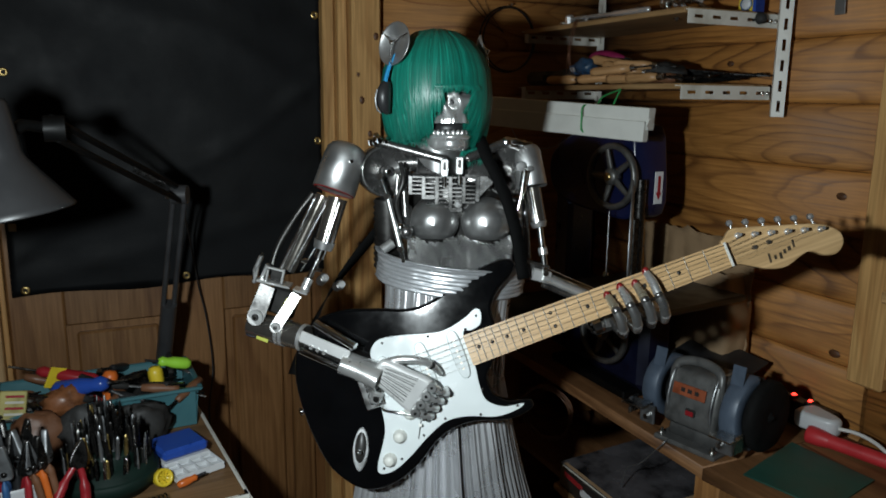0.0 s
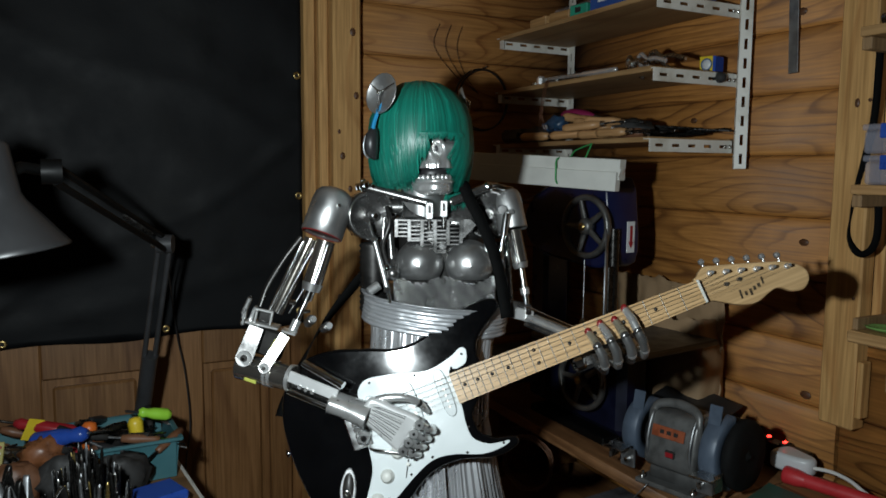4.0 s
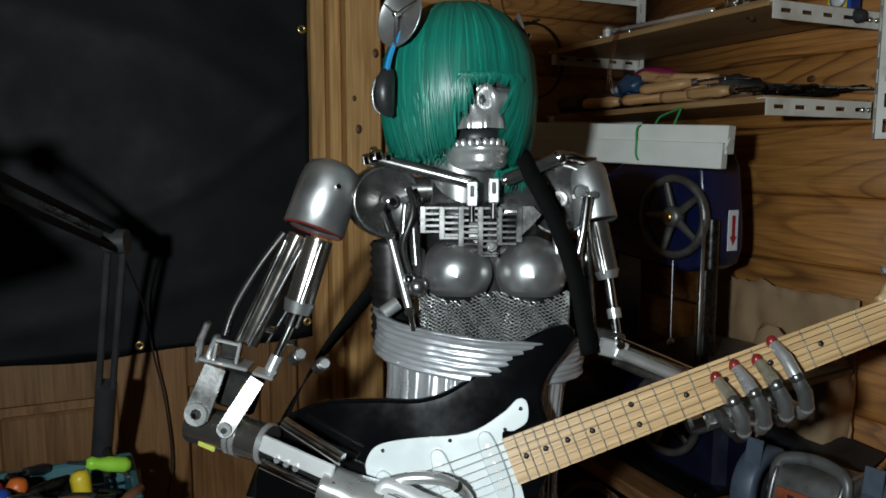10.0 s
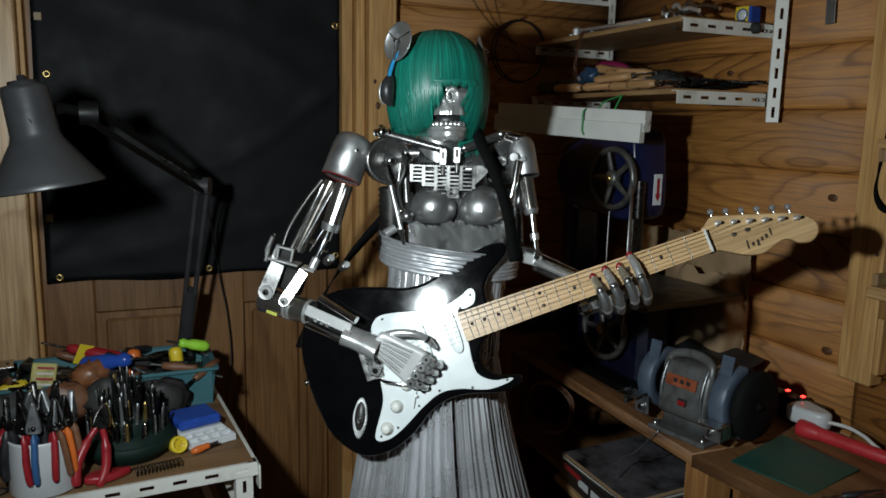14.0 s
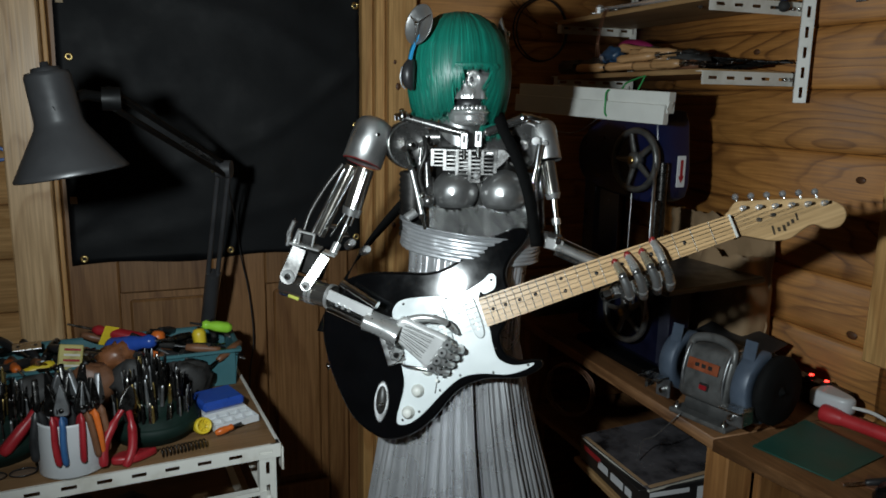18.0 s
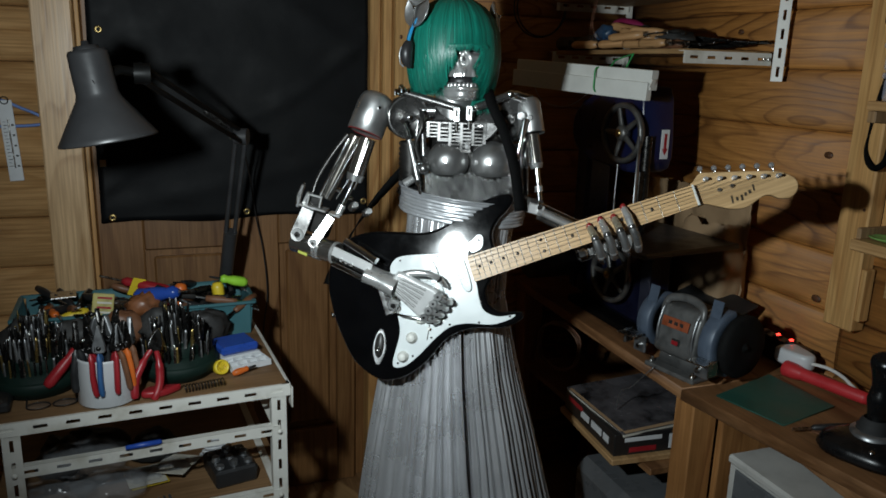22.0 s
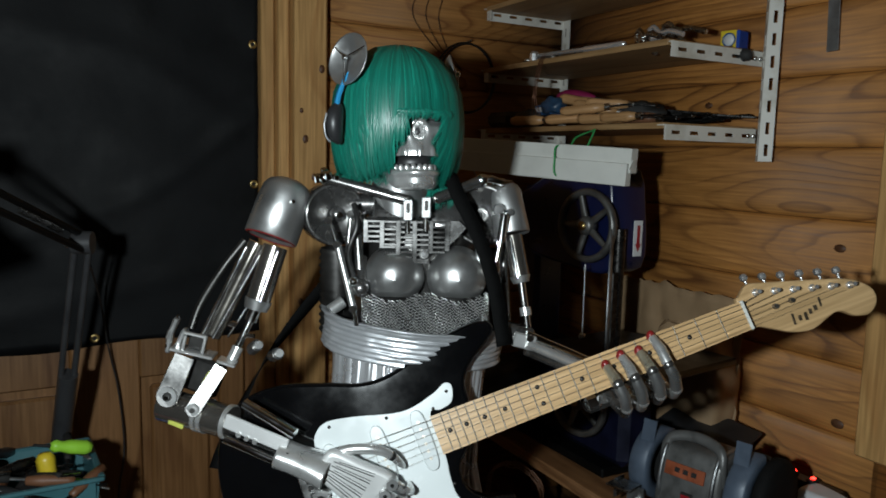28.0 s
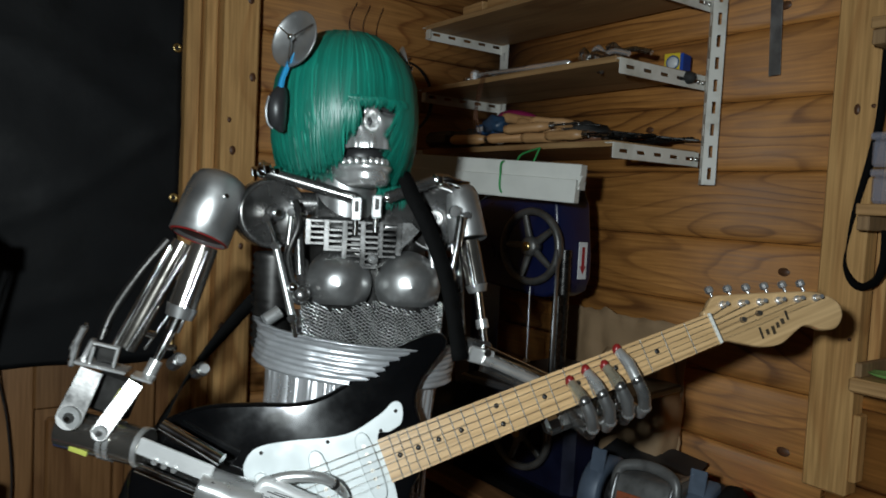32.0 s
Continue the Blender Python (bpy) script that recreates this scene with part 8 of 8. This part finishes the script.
for x, y, s3, turn, word, mt in ((-0.225, -0.60, (0.09, 0.17, 0.06), 20, "black cloth tool roll", M_DUSTY), (-0.30, -0.30, (0.08, 0.12, 0.05), -10, "dark grey rag", M_DUSTY), (-0.315, -0.41, (0.06, 0.09, 0.045), -15, "crumpled blue and grey bag", M_BLUEBAG)):
    thing("cloth_roll", f"{word} lying among files on a shelf", "cloth", pose(x, y, zL + 0.42 * s3[2] + (0.03 if mt is M_BLUEBAG else 0.0), 0, 0, turn), "cloths on the shelf", crumpled((0, 0, 0), s3, y * 40, 36), mt)
for p0, p1 in (((-0.355, -0.49, zL + 0.030), (-0.300, -0.585, zL + 0.040)), ((-0.315, -0.535, zL + 0.052), (-0.26, -0.62, zL + 0.046)), ((-0.325, -0.60, zL + 0.014), (-0.30, -0.69, zL + 0.016))):
    file_tool(p0, p1, M_HANDLE, "steel file with pale handle stacked on a shelf", M_SHINY, 0.0115, 0.05)
bxs = thing("blue_box", "small blue and white carton on the lower shelf", "box", pose(-0.30, -0.37, zL + 0.028, 0, 0, -16))
part("carton", Shape().box((0, 0, 0.014), (0.035, 0.11, 0.026), bevel=0.002), M_LBLUE, bxs)
part("label", Shape().box((-0.0182, 0.02, 0.015), (0.0012, 0.05, 0.012), bevel=0.0003), M_WHITEP, bxs)
thing("black_pouch", "black cloth pouch on the lower shelf", "pouch", pose(-0.33, -0.22, zL + 0.0), "", Shape().box((0, 0, 0.02), (0.06, 0.11, 0.04), bevel=0.012), M_BLACK)
for k in range(3):
    thing("twisted_wire", "thin copper wire dangling from the shelf", "wire", None, "wires from the shelf", Shape().tube(smooth_loop([(-0.31, -0.36 + 0.006 * k, S_MID + 0.01), (-0.325, -0.365 + 0.008 * k, S_MID - 0.02), (-0.335 - 0.004 * k, -0.36, S_MID - 0.09), (-0.322 - 0.006 * k, -0.362 + 0.008 * k, S_MID - 0.14)], 5, False), 0.001, 5), surface("copper_wire", (0.16, 0.07, 0.04), 0.4, 0.7) if k == 0 else bpy.data.materials["copper_wire"])
# long white cartons hung under the lowest shelf
for k, (dz, dx, w, h) in enumerate(((0.017, 0.0, 0.050, 0.028), (-0.011, -0.014, 0.046, 0.022))):
    q = along((-0.565 + dx + 0.01, -0.325, 1.486 + dz), (-0.392 + dx, -0.815, 1.462 + dz))
    cb = thing("long_carton", "long white cardboard carton tied with green string", "carton", q, "long cartons")
    part("carton", Shape().box((0, 0, 0.2475), (h, w, 0.495), bevel=0.0015), surface("white_card", (0.62, 0.62, 0.58), 0.5, 0, 0.08, 14) if k == 0 else bpy.data.materials["white_card"], cb)
    if k == 0:
        continue
    part("end_flap", Shape().box((h * 0.2, w * 0.45, 0.500), (h * 0.8, w * 0.5, 0.002), turn=pose(0, 0, 0, 20, 0), bevel=0.0004), bpy.data.materials["white_card"], cb)
thing("green_string", "green string tied round white cartons", "string", None, "", Shape().tube(smooth_loop([(-0.34, -0.60, 1.549), (-0.40, -0.61, 1.530), (-0.425, -0.62, 1.512), (-0.474, -0.635, 1.508), (-0.482, -0.64, 1.48), (-0.478, -0.64, 1.447), (-0.43, -0.63, 1.44), (-0.39, -0.61, 1.47), (-0.34, -0.60, 1.549)], 5, False), 0.0022, 6), surface("green_cord", (0.03, 0.30, 0.08), 0.6))
thing("carton_wire", "thin wire loop hanging under white cartons", "wire", None, "", Shape().tube(smooth_loop([(-0.55, -0.40, 1.47), (-0.53, -0.44, 1.41), (-0.49, -0.52, 1.40), (-0.46, -0.60, 1.45)], 6, False), 0.001, 5), M_STEEL)
cap = thing("rubber_cap", "small black rubber cap pushed on a shelf bracket", "cap", along((-0.086, -0.765, 1.722), (-0.094, -0.812, 1.712)))
part("cap", Shape().lathe([(0.0001, 0.0), (0.006, 0.001), (0.008, 0.008), (0.013, 0.014), (0.0145, 0.026), (0.012, 0.038), (0.006, 0.044), (0.0001, 0.045)], 16), M_RUBBER, cap)
# hoop of band-saw blades on a nail, steel rule on the wall
hp = thing("blade_hoop", "coiled band-saw blades hung on a nail on the wall", "saw blades")
for k in range(2):
    part("loop", Shape().tube([(-0.372 + 0.006 * k + (0.095 - 0.004 * k) * math.cos(a), -0.068 - 0.004 * k, 1.702 + (0.098 - 0.003 * k) * math.sin(a)) for a in (j * math.pi / 24 for j in range(48))], 0.0028, 6, closed=True), M_DARKMETAL, hp)
part("nail", Shape().cyl((-0.365, -0.03, 1.80), (-0.365, -0.085, 1.806), 0.003, n=8), M_SHINY, hp)
for k in range(3):
    thing("hung_wire", "thin wire arc hung on the wall", "wire", None, "wires on the wall", Shape().tube(smooth_loop([(-0.44 - 0.04 * k, -0.06, 1.93), (-0.46 - 0.04 * k, -0.062, 1.86), (-0.43 - 0.02 * k, -0.062, 1.78), (-0.38, -0.066, 1.72)], 6, False), 0.0009, 5), M_DARK)
thing("steel_rule", "long grey steel rule hung on the wall", "rule", pose(-0.012, -0.933, 1.96, -2.5), "", Shape().box((0, 0, 0), (0.003, 0.026, 0.49), bevel=0.0008), M_STEEL)
kk = Shape().lathe([(0.011, 0), (0.010, 0.0012), (0.0001, 0.0018)], 14).mesh("knot", M_KNOT)
for y, z, sx, sy in ((-1.129, 1.63, 0.55, 0.95), (-1.158, 1.634, 0.4, 0.4), (-1.15, 1.20, 0.35, 0.35)):
    part("knot", kk, None, east, m=pose(-0.0348, y, z, 0, -90) @ Matrix.Diagonal((sy, sx, 1, 1)))
for y, z, s in ((-0.991, 1.31, 0.8), (-1.02, 0.94, 0.9), (-0.62, 1.62, 0.7), (-0.95, 1.86, 0.8)):
    part("knot", kk, None, east, m=pose(-0.0005, y, z, 0, -90) @ Matrix.Diagonal((s, s * 1.5, 1, 1)))

# ---------------------------------------------------------------- window with shelves
wf = thing("window_1", "timber framed window at night with shelves across it", "window", kind="structure")
part("casing", Shape().box((-0.012, -1.122, 1.58), (0.045, 0.085, 1.36), bevel=0.004), M_POST, wf)
part("casing_block", Shape().box((-0.015, -1.172, 0.995), (0.032, 0.014, 0.13), bevel=0.003), M_POST, wf)
part("jamb", Shape().box((0.058, -1.175, 1.6), (0.10, 0.022, 0.92), bevel=0.002), M_POST, wf)
part("inner_frame", Shape().box((0.085, -1.225, 1.6), (0.045, 0.075, 0.92), bevel=0.003), M_OLDPINE, wf)
part("inner_frame", Shape().box((0.095, -1.32, 1.6), (0.03, 0.05, 0.92), bevel=0.003), M_OLDPINE, wf)
part("inner_frame", Shape().box((0.085, -2.0, 1.6), (0.045, 0.10, 0.92), bevel=0.003), M_OLDPINE, wf)
part("casing", Shape().box((-0.012, -2.07, 1.56), (0.045, 0.085, 1.40), bevel=0.004), M_POST, wf)
part("pane", Shape().box((0.10, -1.65, 1.6), (0.005, 0.64, 0.92), bevel=0.001), surface("night_glass", (0.006, 0.007, 0.009), 0.05, 0, 0.1, 5, 0.0), wf)
part("sill", Shape().box((0.0, -1.62, 1.132), (0.225, 0.86, 0.026), bevel=0.004), M_FRAMEX, wf)
part("apron", Shape().box((-0.008, -1.64, 1.06), (0.03, 0.83, 0.11), bevel=0.003), M_FRAMEX, wf)
part("sill_lip", Shape().box((-0.02, -1.20, 1.158), (0.16, 0.012, 0.026), bevel=0.002), M_OLDPINE, wf)
for z in (1.443, 1.767):
    sf = thing("window_shelf", "plain pine shelf board across a window", "shelf", None, "window shelves")
    part("board", Shape().box((-0.005, -1.6065, z), (0.215, 0.857, 0.02), bevel=0.002), M_FRAMEX, sf)
    part("batten", Shape().box((-0.012, -1.190, z - 0.024), (0.19, 0.022, 0.026), bevel=0.002), M_OLDPINE, sf)
Z1, Z2, Z0 = 1.453, 1.777, 1.145
M_TUB = surface("frosted_plastic", (0.42, 0.42, 0.50), 0.2, 0, 0.06, 25, 0.03, alpha=0.38)
for k, y in ((0, -1.303), (1, -1.298)):
    ob = thing("parts_box", "clear plastic parts box with a blue catch", "box", pose(-0.02, y, Z1 + 0.064 * k, 0, 0, -1.5 + 3 * k), "parts boxes on the shelf")
    part("tray", Shape().box((0, 0, 0.025), (0.15, 0.22, 0.048), bevel=0.005), M_TUB, ob)
    part("lid", Shape().box((0, 0, 0.055), (0.156, 0.226, 0.013), bevel=0.003), M_TUB, ob)
    part("catch", Shape().box((-0.079, 0.055, 0.047), (0.006, 0.034, 0.03), bevel=0.002), M_BLUEP, ob, "blue plastic catch")
    for j in range(3):
        part("content", Shape().box((-0.02, -0.07 + 0.055 * j, 0.016), (0.09, 0.04, 0.022), bevel=0.004), (M_BROWN, M_PAPER, M_LBLUE)[(j + k) % 3], ob)
loop = smooth_loop([(-0.040, -1.176, 1.752), (-0.039, -1.174, 1.62), (-0.038, -1.164, 1.545), (-0.0375, -1.147, 1.46), (-0.0375, -1.136, 1.40), (-0.039, -1.132, 1.345), (-0.043, -1.148, 1.312), (-0.048, -1.172, 1.302), (-0.055, -1.199, 1.320), (-0.060, -1.210, 1.355), (-0.062, -1.210, 1.408)], 6, False)
turn = [max(0.0, 1 - abs(k - 27) / 13) for k in range(len(loop))]
st2 = thing("hanging_strap", "black nylon strap hanging behind a window shelf", "strap", None, "", Shape().ribbon(loop, 0.015, [(-0.75 + 1.05 * w, -0.65 - 0.1 * w, 0.0) for w in turn], 0.002), M_STRAP)
bb2 = thing("black_bin", "black plastic box on the upper window shelf", "box", pose(-0.03, -1.30, Z2), "", Shape().box((0, 0, 0.055), (0.13, 0.17, 0.11), bevel=0.008), M_BLACK)
cn = thing("steel_pipe", "bright steel tube lying on the window shelf", "pipe", along((-0.10, -1.22, Z2 + 0.012), (-0.10, -1.5, Z2 + 0.012)), "", Shape().lathe([(0.008, 0), (0.012, 0), (0.012, 0.28), (0.008, 0.28)], 16), M_SHINY)
dish = thing("leaf_dish", "small green leaf-shaped dish on the window sill", "dish", pose(-0.055, -1.255, Z0, 0, 0, 20), "", Shape().lathe([(0.0001, 0.003), (0.025, 0.003), (0.042, 0.010), (0.044, 0.011), (0.040, 0.006), (0.02, 0.0), (0.0001, 0.0)], 24, Matrix.Diagonal((0.8, 1.25, 1, 1))), surface("leaf_green_glaze", (0.17, 0.33, 0.09), 0.3, 0, 0.2, 30))
egg = thing("white_ornament", "round white ornament with green base in a dish", "ornament", pose(-0.058, -1.262, Z0 + 0.004))
part("ball", Shape().ball((0, 0, 0.017), 0.0155, 16), M_WHITEP, egg)
part("base", Shape().lathe([(0.0001, 0), (0.012, 0), (0.014, 0.008), (0.012, 0.011)], 16), M_LIME, egg)
sp2 = thing("cable_reel", "black wound cable reel standing on the window sill", "reel", pose(-0.05, -1.345, Z0))
part("winding", Shape().lathe([(0.032, 0.004)] + [(0.032 + 0.0012 * (k % 2), 0.004 + 0.0035 * k) for k in range(1, 19)] + [(0.032, 0.068)], 28), M_BLACK, sp2)
for z in (0.0, 0.068):
    part("flange", Shape().lathe([(0.0001, z), (0.035, z), (0.035, z + 0.004), (0.0001, z + 0.004)], 28), M_STEEL, sp2)
tp = thing("teapot", "glazed green teapot on the window sill", "teapot", pose(-0.005, -1.425, Z0))
M_GLAZE = surface("green_glaze", (0.12, 0.22, 0.05), 0.15, 0, 0.25, 14, 0.02)
part("pot", Shape().lathe([(0.0001, 0), (0.035, 0), (0.052, 0.012), (0.062, 0.04), (0.056, 0.066), (0.04, 0.082), (0.028, 0.086)], 32), M_GLAZE, tp)
part("lid", Shape().lathe([(0.030, 0.086), (0.028, 0.092), (0.012, 0.098), (0.006, 0.10), (0.009, 0.108), (0.0001, 0.112)], 24), M_GLAZE, tp)
part("spout", Shape().tube(smooth_loop([(-0.02, 0.05, 0.035), (-0.03, 0.075, 0.055), (-0.035, 0.088, 0.085), (-0.036, 0.095, 0.095)], 4, False), [0.014] * 4 + [0.011] * 4 + [0.008] * 4 + [0.007], 10), M_GLAZE, tp)
part("handle", Shape().tube(smooth_loop([(0.0, -0.055, 0.06), (0.0, -0.09, 0.065), (0.0, -0.095, 0.035), (0.0, -0.06, 0.02)], 5, False), 0.006, 8), M_GLAZE, tp)
wc = Shape()
rows = []
for k in range(17):
    z = 1.16 + 0.62 * k / 16
    rows.append(wc.points([(0.055 + 0.012 * math.sin(j * 1.25 + 0.6 * math.sin(z * 6)), -1.42 - 0.011 * j - 0.02 * math.sin(z * 5) * (1 - k / 16), z) for j in range(16)]))
for a, b in zip(rows, rows[1:]):
    for j in range(15):
        wc.face((a + j, a + j + 1, b + j + 1, b + j), True)
cu = thing("window_curtain", "gathered white cloth curtain hanging in the window", "curtain", None, "", wc, surface("white_cloth", (0.50, 0.51, 0.52), 0.8, 0, 0.06, 20, 0.3))
cu.modifiers.new("thickness", "SOLIDIFY").thickness = 0.0015
thing("black_tin", "small black tin on the window sill", "tin", pose(-0.075, -1.455, Z0), "", Shape().lathe([(0.0001, 0), (0.03, 0), (0.031, 0.04), (0.028, 0.044), (0.0001, 0.045)], 24), M_BLACK)
